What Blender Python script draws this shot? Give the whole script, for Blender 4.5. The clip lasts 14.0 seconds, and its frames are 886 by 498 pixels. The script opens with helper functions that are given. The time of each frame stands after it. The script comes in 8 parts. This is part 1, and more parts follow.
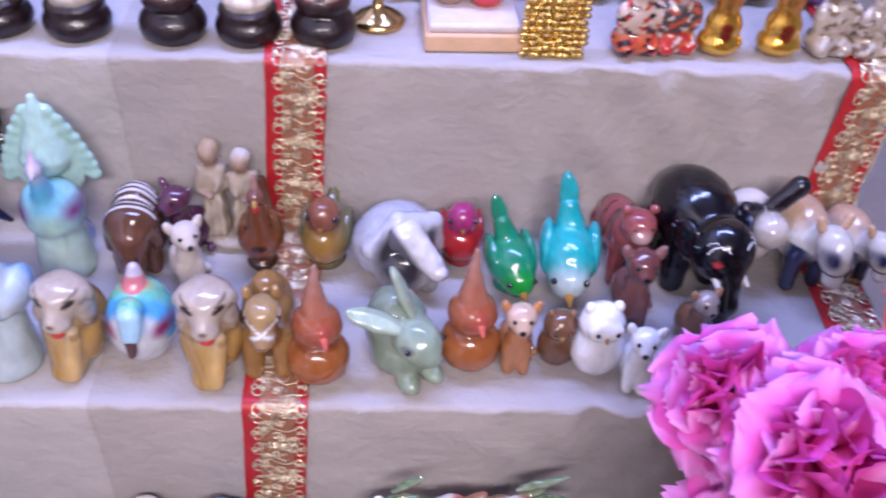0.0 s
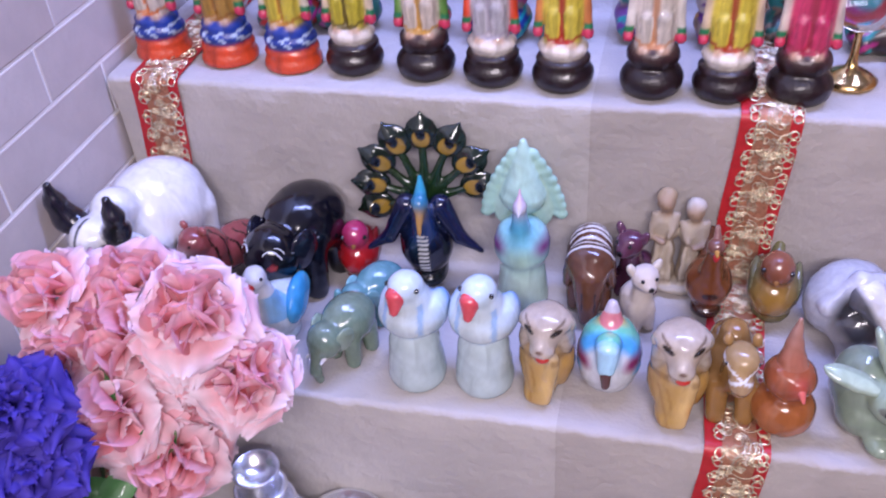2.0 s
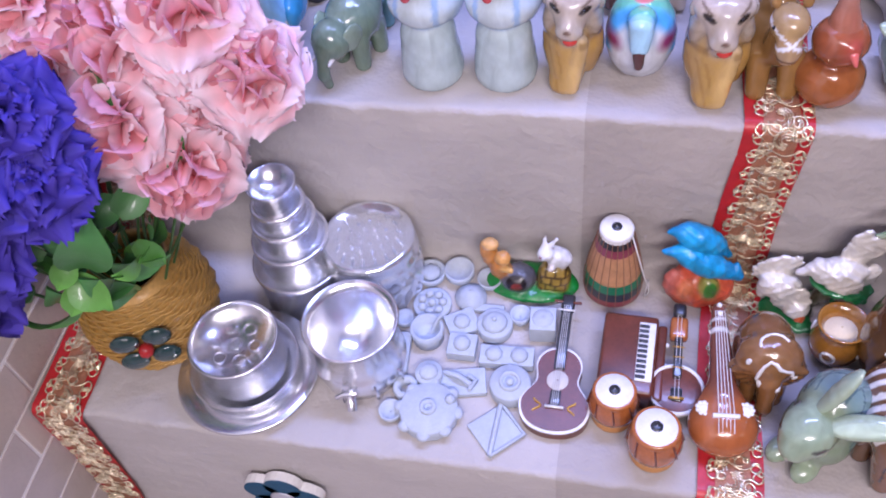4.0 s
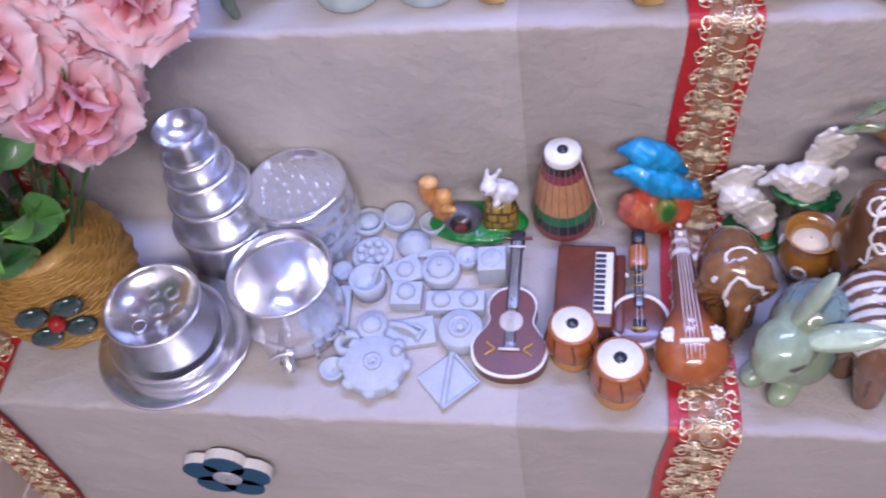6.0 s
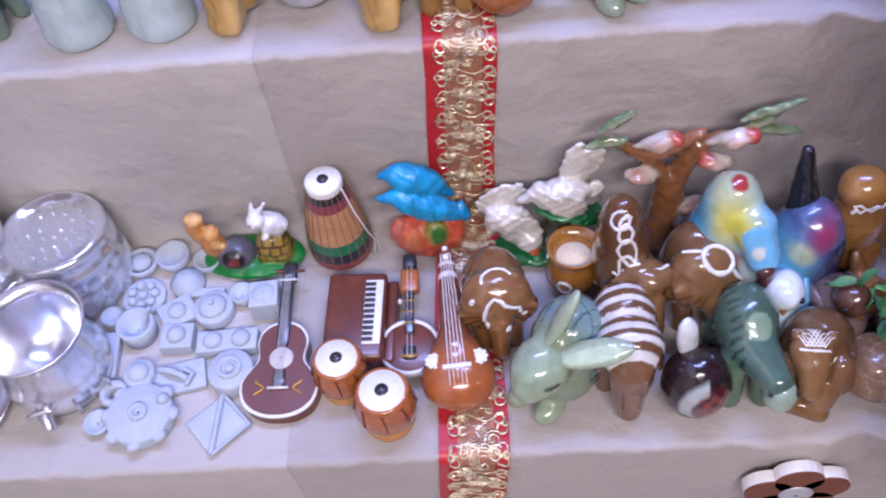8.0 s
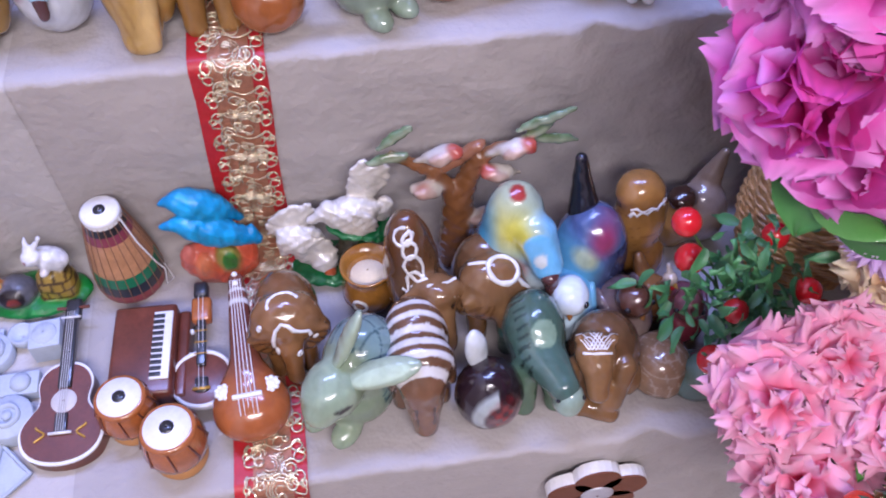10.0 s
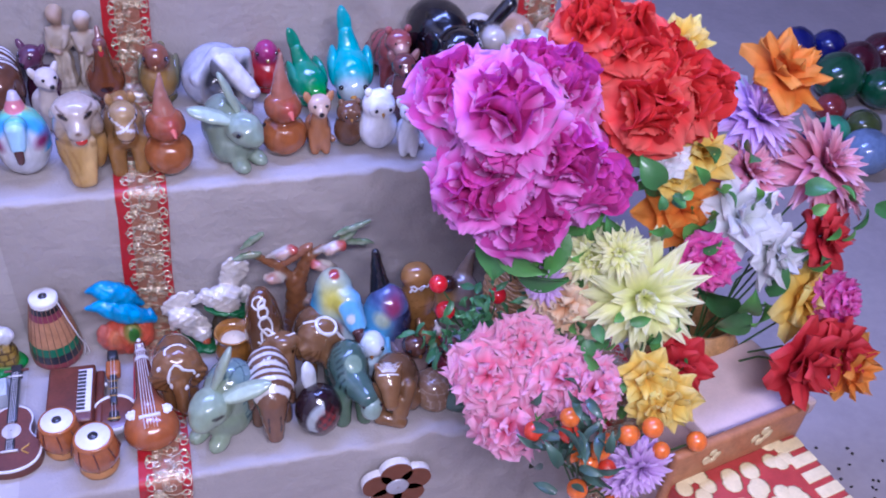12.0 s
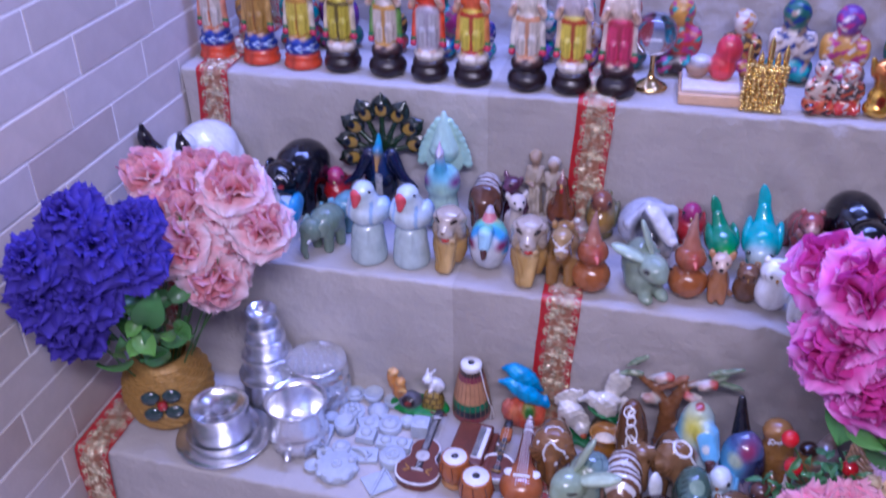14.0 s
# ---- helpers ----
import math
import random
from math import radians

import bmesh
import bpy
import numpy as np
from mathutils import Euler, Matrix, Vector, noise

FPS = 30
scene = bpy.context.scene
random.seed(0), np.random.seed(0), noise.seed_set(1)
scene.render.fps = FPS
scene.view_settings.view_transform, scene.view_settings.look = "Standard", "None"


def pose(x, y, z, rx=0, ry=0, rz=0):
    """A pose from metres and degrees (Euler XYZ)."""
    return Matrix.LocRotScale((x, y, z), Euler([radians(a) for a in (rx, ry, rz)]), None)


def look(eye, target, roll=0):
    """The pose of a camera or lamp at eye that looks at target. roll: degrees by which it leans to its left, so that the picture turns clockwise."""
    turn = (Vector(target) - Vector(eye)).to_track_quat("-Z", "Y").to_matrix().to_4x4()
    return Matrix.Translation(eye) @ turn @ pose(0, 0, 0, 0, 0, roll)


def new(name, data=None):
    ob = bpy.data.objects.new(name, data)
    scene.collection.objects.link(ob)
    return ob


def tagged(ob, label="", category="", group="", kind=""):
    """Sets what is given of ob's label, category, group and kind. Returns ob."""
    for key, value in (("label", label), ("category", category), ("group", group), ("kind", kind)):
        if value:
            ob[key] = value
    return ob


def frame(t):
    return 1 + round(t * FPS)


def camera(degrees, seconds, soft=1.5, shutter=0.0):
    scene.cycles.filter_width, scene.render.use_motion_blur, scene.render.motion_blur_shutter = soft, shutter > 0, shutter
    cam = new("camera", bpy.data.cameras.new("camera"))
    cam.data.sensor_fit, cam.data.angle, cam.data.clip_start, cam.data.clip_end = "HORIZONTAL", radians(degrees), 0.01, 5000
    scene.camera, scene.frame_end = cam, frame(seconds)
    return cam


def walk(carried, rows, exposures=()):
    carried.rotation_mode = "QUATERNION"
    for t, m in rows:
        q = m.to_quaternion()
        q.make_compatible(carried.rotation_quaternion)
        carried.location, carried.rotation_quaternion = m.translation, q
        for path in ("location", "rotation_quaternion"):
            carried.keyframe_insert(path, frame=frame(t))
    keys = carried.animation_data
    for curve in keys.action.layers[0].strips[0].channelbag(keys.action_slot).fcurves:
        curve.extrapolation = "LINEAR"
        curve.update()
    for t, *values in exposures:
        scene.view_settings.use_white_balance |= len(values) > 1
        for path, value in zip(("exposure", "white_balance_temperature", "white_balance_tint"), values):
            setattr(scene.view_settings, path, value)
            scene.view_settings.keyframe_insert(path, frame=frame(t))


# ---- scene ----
cam = camera(51.0, 14.0, soft=1.9, shutter=0.4)
PATH = [
    (0, (-0.052, 0.102, 1.199), (0.049, 1.613, -0.109), 3.5),
    (0.5, (-0.12, 0.087, 1.199), (-0.165, 1.615, -0.091), 2.8),
    (1, (-0.196, 0.068, 1.215), (-0.43, 1.595, -0.056), 0.5),
    (1.5, (-0.24, 0.05, 1.225), (-0.621, 1.594, 0.012), -3.6),
    (2, (-0.269, 0.044, 1.229), (-0.705, 1.561, 0.002), -4.5),
    (2.5, (-0.285, 0.024, 1.195), (-0.691, 1.453, -0.144), -3.4),
    (3, (-0.302, 0.012, 1.168), (-0.653, 1.322, -0.301), -5.3),
    (3.5, (-0.303, 0.038, 1.161), (-0.664, 1.198, -0.428), -8.4),
    (5.8, (-0.291, 0.03, 1.032), (-0.639, 1.202, -0.551), -12.3),
    (6, (-0.281, 0.04, 1.032), (-0.595, 1.208, -0.561), -11.5),
    (6.5, (-0.24, 0.041, 1.028), (-0.504, 1.216, -0.569), -10.6),
    (7, (-0.196, 0.056, 1.027), (-0.402, 1.236, -0.574), -10.3),
    (7.5, (-0.167, 0.066, 1.02), (-0.342, 1.248, -0.584), -10.1),
    (8, (-0.144, 0.078, 1.018), (-0.265, 1.262, -0.588), -8.1),
    (8.5, (-0.112, 0.092, 1.011), (-0.188, 1.262, -0.609), -7.3),
    (9, (-0.077, 0.102, 1.0), (-0.081, 1.265, -0.627), -5.6),
    (9.2, (-0.063, 0.107, 0.998), (-0.033, 1.267, -0.63), -4.3),
    (11.3, (-0.077, -0.13, 1.138), (0.254, 1.195, -0.323), 1.3),
    (11.5, (-0.089, -0.192, 1.176), (0.283, 1.165, -0.246), 2.3),
    (12, (-0.1, -0.308, 1.234), (0.398, 1.123, -0.072), 5.9),
    (12.5, (-0.051, -0.389, 1.25), (0.181, 1.129, -0.031), 4.8),
    (13, (-0.085, -0.532, 1.281), (-0.226, 1.123, 0.167), 3.2),
    (13.5, (-0.001, -0.513, 1.33), (-0.444, 1.043, 0.155), -2.1),
    (14, (-0.024, -0.539, 1.345), (-0.476, 1.099, 0.289), -1.1),
]
walk(cam, [(t, look(eye, target, roll)) for t, eye, target, roll in PATH],
     exposures=[(0, 0.22, 5900, 14), (2.5, 0.15, 5900, 14), (3.6, 0.2, 5900, 13), (6, 0.04, 5900, 11), (9.2, 0.18, 5950, 9), (11.5, 0.08, 5050, 20), (12.5, -0.02, 4850, 25), (13, -0.14, 4750, 26), (14, -0.24, 5000, 26)])

# ---- light ----
world = bpy.data.worlds.new("world")
scene.world = world
world.use_nodes = True
world.node_tree.nodes["Background"].inputs[0].default_value = (0.66, 0.66, 1.0, 1)
world.node_tree.nodes["Background"].inputs[1].default_value = 0.12


def area_lamp(name, eye, target, width, height, watts, colour):
    data = bpy.data.lights.new(name, "AREA")
    data.shape, data.size, data.size_y, data.energy, data.color = "RECTANGLE", width, height, watts, colour
    ob = new(name, data)
    ob.matrix_world = look(eye, target)
    return ob


area_lamp("ceiling_tube_light", (0.0, 0.98, 2.35), (0.0, 0.90, 0.4), 1.5, 0.22, 44, (0.40, 0.47, 1.0))
area_lamp("room_tube_light", (0.05, -0.85, 1.95), (-0.1, 0.55, 0.5), 1.2, 0.22, 42, (1.0, 0.86, 0.85))

# ---- materials ----
def nodes_of(name):
    m = bpy.data.materials.new(name)
    m.use_nodes = True
    t = m.node_tree
    return m, t, t.nodes, t.links, t.nodes["Principled BSDF"]


def noise_tex(n, l, scale, detail=4.0, rough=0.6, coord="Object"):
    c = n.new("ShaderNodeTexCoord")
    x = n.new("ShaderNodeTexNoise")
    x.inputs["Scale"].default_value, x.inputs["Detail"].default_value, x.inputs["Roughness"].default_value = scale, detail, rough
    l.new(c.outputs[coord], x.inputs["Vector"])
    return x


def ramp(n, l, fac, stops):
    r = n.new("ShaderNodeValToRGB")
    e = r.color_ramp.elements
    while len(e) < len(stops):
        e.new(0.5)
    for item, (at, col) in zip(e, stops):
        item.position, item.color = at, (*col, 1)
    l.new(fac, r.inputs[0])
    return r


def bump(n, l, height, strength, distance, b):
    k = n.new("ShaderNodeBump")
    k.inputs["Strength"].default_value, k.inputs["Distance"].default_value = strength, distance
    l.new(height, k.inputs["Height"])
    l.new(k.outputs[0], b.inputs["Normal"])
    return k


def plain(name, col, rough=0.5, metal=0.0, coat=0.0, vary=0.12, scale=60.0, bumps=0.15, spec=0.5):
    """A surface of one colour with grain at two scales."""
    m, t, n, l, b = nodes_of(name)
    a, c = noise_tex(n, l, scale), noise_tex(n, l, scale * 6)
    lo = tuple(v * (1 - vary) for v in col)
    hi = tuple(min(1.0, v * (1 + vary)) for v in col)
    mix = n.new("ShaderNodeMath")
    mix.operation = "MULTIPLY_ADD"
    mix.inputs[1].default_value = 0.4
    l.new(c.outputs[0], mix.inputs[0])
    half = n.new("ShaderNodeMath")
    half.operation = "MULTIPLY"
    half.inputs[1].default_value = 0.6
    l.new(a.outputs[0], half.inputs[0])
    l.new(half.outputs[0], mix.inputs[2])
    r = ramp(n, l, mix.outputs[0], [(0.3, lo), (0.7, hi)])
    l.new(r.outputs[0], b.inputs["Base Color"])
    b.inputs["Roughness"].default_value, b.inputs["Metallic"].default_value = rough, metal
    b.inputs["Coat Weight"].default_value, b.inputs["Coat Roughness"].default_value = coat, 0.06
    b.inputs["Specular IOR Level"].default_value = spec
    if bumps:
        bump(n, l, mix.outputs[0], bumps, 0.002, b)
    return m


def painted(name, rough=0.3, coat=0.6, bumps=0.1, metal=0.0, vary=0.16, sss=0.0, runs=0.0):
    """The colour that is painted on a piece (its attribute 'paint'), with small unevenness of the glaze."""
    m, t, n, l, b = nodes_of(name)
    at = n.new("ShaderNodeAttribute")
    at.attribute_name = "paint"
    a, c = noise_tex(n, l, 45), noise_tex(n, l, 260, 3)
    r = ramp(n, l, a.outputs[0], [(0.3, (1 - vary,) * 3), (0.7, (1.0,) * 3)])
    mx = n.new("ShaderNodeMix")
    mx.data_type, mx.blend_type = "RGBA", "MULTIPLY"
    mx.inputs[0].default_value = 1.0
    l.new(at.outputs["Color"], mx.inputs[6])
    l.new(r.outputs[0], mx.inputs[7])
    l.new(mx.outputs[2], b.inputs["Base Color"])
    if runs:
        # glaze that pooled and ran thin: streaks down the body, lighter where it is thin
        c2 = n.new("ShaderNodeTexCoord")
        mp = n.new("ShaderNodeMapping")
        mp.inputs["Scale"].default_value = (75, 75, 26)
        l.new(c2.outputs["Object"], mp.inputs[0])
        st = n.new("ShaderNodeTexNoise")
        st.inputs["Scale"].default_value, st.inputs["Detail"].default_value, st.inputs["Distortion"].default_value = 1.0, 4.0, 0.8
        l.new(mp.outputs[0], st.inputs["Vector"])
        mr = n.new("ShaderNodeMapRange")
        mr.inputs[1].default_value, mr.inputs[2].default_value = 0.30, 0.72
        mr.inputs[3].default_value, mr.inputs[4].default_value = 1.0 - runs, 1.0 + 1.5 * runs
        l.new(st.outputs[0], mr.inputs[0])
        m2 = n.new("ShaderNodeMix")
        m2.data_type, m2.blend_type = "RGBA", "MULTIPLY"
        m2.inputs[0].default_value = 1.0
        l.new(mx.outputs[2], m2.inputs[6])
        l.new(mr.outputs[0], m2.inputs[7])
        l.new(m2.outputs[2], b.inputs["Base Color"])
    b.inputs["Roughness"].default_value, b.inputs["Metallic"].default_value = rough, metal
    b.inputs["Coat Weight"].default_value, b.inputs["Coat Roughness"].default_value = coat, 0.05
    if sss:
        b.inputs["Subsurface Weight"].default_value = sss
        b.inputs["Subsurface Radius"].default_value = (0.01, 0.005, 0.005)
    if bumps:
        bump(n, l, c.outputs[0], bumps, 0.0015, b)
    return m


EYE_BLACK = plain("black_eye", (0.012, 0.010, 0.012), 0.12, 0, 0.6, 0.1, 60, 0)
EYE_WHITE = plain("white_dot", (0.72, 0.72, 0.74), 0.25, 0, 0.4, 0.05, 60, 0)
GLAZE = painted("glazed_ceramic", 0.2, 0.6, 0.12, 0.0, 0.12, 0.0, 0.11)
PAINT = painted("painted_clay", 0.36, 0.3, 0.5, 0.0, 0.25, 0.0, 0.25)
PEARL = painted("pearly_glaze", 0.3, 0.7, 0.8, 0.15, 0.3)
BLACK_GLAZE = painted("black_glaze", 0.2, 0.5, 0.05, 0.0, 0.3)
CRYSTAL = plain("cut_glass", (0.88, 0.90, 0.95), 0.10, 0.62, 0, 0.03, 60, 0.1)
CRYSTAL.node_tree.nodes["Principled BSDF"].inputs["Transmission Weight"].default_value = 0.5
MATTE = painted("matte_resin", 0.6, 0.05, 0.35)
PETAL = painted("silk_petal", 0.75, 0.0, 0.4, 0.0, 0.15)
tree_ = PETAL.node_tree
thin, blend_ = tree_.nodes.new("ShaderNodeBsdfTranslucent"), tree_.nodes.new("ShaderNodeMixShader")
blend_.inputs[0].default_value = 0.36
tree_.links.new(tree_.nodes["Principled BSDF"].inputs["Base Color"].links[0].from_socket, thin.inputs["Color"])
tree_.links.new(tree_.nodes["Principled BSDF"].outputs[0], blend_.inputs[1])
tree_.links.new(thin.outputs[0], blend_.inputs[2])
tree_.links.new(blend_.outputs[0], tree_.nodes["Material Output"].inputs["Surface"])


def cloth(name, col):
    m, t, n, l, b = nodes_of(name)
    c = n.new("ShaderNodeTexCoord")
    big = noise_tex(n, l, 5.0, 3)
    r = ramp(n, l, big.outputs[0], [(0.3, tuple(v * 0.86 for v in col)), (0.7, col)])
    w1, w2 = n.new("ShaderNodeTexWave"), n.new("ShaderNodeTexWave")
    for w, d in ((w1, "X"), (w2, "Z")):
        w.bands_direction = d
        w.inputs["Scale"].default_value, w.inputs["Distortion"].default_value = 260.0, 1.5
        l.new(c.outputs["Object"], w.inputs["Vector"])
    s = n.new("ShaderNodeMath")
    l.new(w1.outputs[1], s.inputs[0])
    l.new(w2.outputs[1], s.inputs[1])
    mp = n.new("ShaderNodeMapping")
    mp.inputs["Scale"].default_value = (5.0, 5.0, 38.0)
    l.new(c.outputs["Object"], mp.inputs[0])
    slub = n.new("ShaderNodeTexNoise")
    slub.inputs["Scale"].default_value, slub.inputs["Detail"].default_value = 1.6, 5
    l.new(mp.outputs[0], slub.inputs["Vector"])
    r2 = ramp(n, l, slub.outputs[0], [(0.35, (0.95, 0.95, 0.95)), (0.65, (1, 1, 1))])
    mx = n.new("ShaderNodeMix")
    mx.data_type, mx.blend_type = "RGBA", "MULTIPLY"
    mx.inputs[0].default_value = 1.0
    l.new(r.outputs[0], mx.inputs[6])
    l.new(r2.outputs[0], mx.inputs[7])
    l.new(mx.outputs[2], b.inputs["Base Color"])
    b.inputs["Roughness"].default_value = 0.9
    b.inputs["Sheen Weight"].default_value = 0.15
    k1 = n.new("ShaderNodeBump")
    k1.inputs["Strength"].default_value, k1.inputs["Distance"].default_value = 0.12, 0.0006
    l.new(s.outputs[0], k1.inputs["Height"])
    wr = noise_tex(n, l, 16.0, 4)
    k2 = n.new("ShaderNodeBump")
    k2.inputs["Strength"].default_value, k2.inputs["Distance"].default_value = 0.8, 0.012
    l.new(wr.outputs[0], k2.inputs["Height"])
    l.new(k1.outputs[0], k2.inputs["Normal"])
    l.new(k2.outputs[0], b.inputs["Normal"])
    return m


CLOTH_A = cloth("pale_cotton_cloth", (0.505, 0.47, 0.455))
CLOTH_B = cloth("beige_cotton_cloth", (0.435, 0.395, 0.375))
RED_SATIN = plain("red_satin", (0.42, 0.015, 0.02), 0.45, 0, 0.1, 0.2, 90)
GOLD_NET = plain("gold_net", (0.38, 0.17, 0.10), 0.5, 0.3, 0, 0.35, 240, 0.6)
GOLD_THREAD = plain("gold_thread", (0.97, 0.80, 0.56), 0.2, 0.72, 0, 0.15, 300, 0.3)
FLOOR = plain("stone_floor", (0.40, 0.35, 0.33), 0.35, 0, 0, 0.12, 9, 0.1)
WALL_PAINT = plain("wall_paint", (0.50, 0.48, 0.48), 0.8, 0, 0, 0.06, 8, 0.1)
MORTAR = plain("pale_mortar", (0.80, 0.78, 0.78), 0.8, 0, 0, 0.06, 50, 0.2)
STEEL = plain("brushed_aluminium", (0.84, 0.85, 0.90), 0.235, 0.92, 0, 0.05, 120, 0.04)
LEAF = painted("leaf", 0.45, 0.2, 0.3)
BRASS = plain("brass", (0.75, 0.52, 0.22), 0.2, 1.0, 0, 0.1, 80, 0.1)


def brick_material():
    m, t, n, l, b = nodes_of("brick_tile")
    info = n.new("ShaderNodeObjectInfo")
    r = ramp(n, l, info.outputs["Random"], [(0.0, (0.46, 0.38, 0.35)), (0.35, (0.58, 0.52, 0.51)), (0.65, (0.50, 0.44, 0.42)), (1.0, (0.60, 0.51, 0.45))])
    a = noise_tex(n, l, 22, 5)
    r2 = ramp(n, l, a.outputs[0], [(0.3, (0.88, 0.88, 0.88)), (0.7, (1, 1, 1))])
    mx = n.new("ShaderNodeMix")
    mx.data_type, mx.blend_type = "RGBA", "MULTIPLY"
    mx.inputs[0].default_value = 1.0
    l.new(r.outputs[0], mx.inputs[6])
    l.new(r2.outputs[0], mx.inputs[7])
    l.new(mx.outputs[2], b.inputs["Base Color"])
    b.inputs["Roughness"].default_value = 0.55
    g = noise_tex(n, l, 150, 5)
    bump(n, l, g.outputs[0], 0.3, 0.002, b)
    return m


BRICK = brick_material()

# ---- mesh tools ----
def finish(bm, name, materials, parent=None, smooth=True):
    me = bpy.data.meshes.new(name)
    bm.to_mesh(me)
    bm.free()
    for m in materials if isinstance(materials, (list, tuple)) else [materials]:
        me.materials.append(m)
    if smooth:
        me.polygons.foreach_set("use_smooth", [True] * len(me.polygons))
    ob = new(name, me)
    if parent:
        ob.parent = parent
    return ob


def part(name, bm, material, parent, label="", smooth=True):
    ob = finish(bm, name, material, parent, smooth)
    return tagged(ob, label) if label else ob


def empty(name, m):
    ob = new(name)
    ob.empty_display_size = 0.02
    ob.matrix_world = m
    return ob


def grid_bm(rows, closed=False, index=0, bm=None):
    """A sheet of quads through rows of points."""
    bm = bm or bmesh.new()
    vs = [[bm.verts.new(p) for p in row] for row in rows]
    for r0, r1 in zip(vs, vs[1:]):
        k = len(r0)
        for i in range(k if closed else k - 1):
            bm.faces.new((r0[i], r0[(i + 1) % k], r1[(i + 1) % k], r1[i])).material_index = index
    return bm


def lathe(profile, seg=32, bm=None, index=0, at=(0, 0, 0)):
    """A turned body from (radius, height) pairs."""
    rows = [[(at[0] + r * math.cos(2 * math.pi * i / seg), at[1] + r * math.sin(2 * math.pi * i / seg), at[2] + z) for i in range(seg)] for r, z in profile]
    return grid_bm(rows, True, index, bm)


def tube(points, radius, seg=8, bm=None, index=0, taper=None):
    """A round rod along points."""
    bm = bm or bmesh.new()
    pts = [Vector(p) for p in points]
    rows, up = [], Vector((0.13, 0.21, 0.97))
    for i, p in enumerate(pts):
        d = (pts[min(i + 1, len(pts) - 1)] - pts[max(i - 1, 0)]).normalized()
        a = d.cross(up)
        a = a.normalized() if a.length > 1e-4 else Vector((1, 0, 0))
        c = d.cross(a)
        r = radius if taper is None else radius * taper[i]
        rows.append([p + r * (a * math.cos(2 * math.pi * k / seg) + c * math.sin(2 * math.pi * k / seg)) for k in range(seg)])
    grid_bm(rows, True, index, bm)
    bm.verts.ensure_lookup_table()
    return bm


def ball(bm, at, r, seg=10, index=0):
    r3 = (r, r, r) if isinstance(r, (int, float)) else r
    made = bmesh.ops.create_uvsphere(bm, u_segments=seg, v_segments=max(5, seg // 2 + 1), radius=1.0, matrix=Matrix.Translation(at) @ Matrix.Diagonal((*r3, 1)))
    for v in made["verts"]:
        for f in v.link_faces:
            f.material_index = index
    return bm


def slab(bm, lo, hi, bevel=0.0, index=0):
    c = [(a + b) / 2 for a, b in zip(lo, hi)]
    s = [b - a for a, b in zip(lo, hi)]
    made = bmesh.ops.create_cube(bm, size=1.0, matrix=Matrix.Translation(c) @ Matrix.Diagonal((*s, 1)))
    for v in made["verts"]:
        for f in v.link_faces:
            f.material_index = index
    if bevel:
        edges = {e for v in made["verts"] for e in v.link_edges}
        bmesh.ops.bevel(bm, geom=list(edges), offset=bevel, segments=2, affect="EDGES", profile=0.6)
    return bm


# ---- smooth sculpted bodies: blended balls and rods, coloured like brushed paint (centimetres, facing -y) ----
def E(c, r, col, rot=(0, 0, 0)):
    return ("E", np.array(c, float), np.array(r if isinstance(r, tuple) else (r, r, r), float), col, rot)


def K(a, b, ra, rb, col):
    return ("K", np.array(a, float), np.array(b, float), float(ra), float(rb), col)


def mirror(item):
    if item[0] == "E":
        rx, ry, rz = item[4]
        return ("E", item[1] * (-1, 1, 1), item[2], item[3], (rx, -ry, -rz))
    return ("K", item[1] * (-1, 1, 1), item[2] * (-1, 1, 1), item[3], item[4], item[5])


def both(*items):
    return [x for item in items for x in (item, mirror(item))]


def distance(item, P):
    if item[0] == "E":
        Q = P - item[1]
        if any(item[4]):
            Q = Q @ np.array(Euler([radians(v) for v in item[4]]).to_matrix())
        k0 = np.sqrt(((Q / item[2]) ** 2).sum(-1))
        k1 = np.sqrt(((Q / item[2] ** 2) ** 2).sum(-1)) + 1e-9
        return k0 * (k0 - 1) / k1
    a, b = item[1], item[2]
    d = b - a
    h = np.clip(((P - a) @ d) / (d @ d), 0, 1)
    return np.sqrt((((P - a) - h[..., None] * d) ** 2).sum(-1)) - (item[3] + h * (item[4] - item[3]))


def colour_of(item):
    return item[3] if item[0] == "E" else item[5]


def union(items, P, k, rough=None):
    """The signed distance to all items together, softly joined, with an uneven skin if wanted."""
    D = None
    for it in items:
        d = distance(it, P)
        if D is None:
            D = d
        else:
            h = np.maximum(k - np.abs(D - d), 0) / k
            D = np.minimum(D, d) - h * h * k * 0.25
    if rough:
        a, f = rough
        D = D + a * (np.sin(P[:, 0] * f + 1.3 * np.sin(P[:, 2] * f * 0.7)) * np.sin(P[:, 2] * f * 1.1 + P[:, 1] * f * 0.6) + 0.5 * np.sin(P[:, 0] * f * 2.3 + P[:, 1] * f * 1.9) * np.sin(P[:, 2] * f * 2.1))
    return D


def ring(c, r, u=(1, 0, 0), v=(0, 0, 1), squeeze=1.0, a0=0, a1=360, count=22):
    """Points of an arc round c, spanned by u and v."""
    c, u, v = np.array(c, float), np.array(u, float), np.array(v, float)
    t = np.radians(np.linspace(a0, a1, count))
    return c + r * np.cos(t)[:, None] * u + r * squeeze * np.sin(t)[:, None] * v


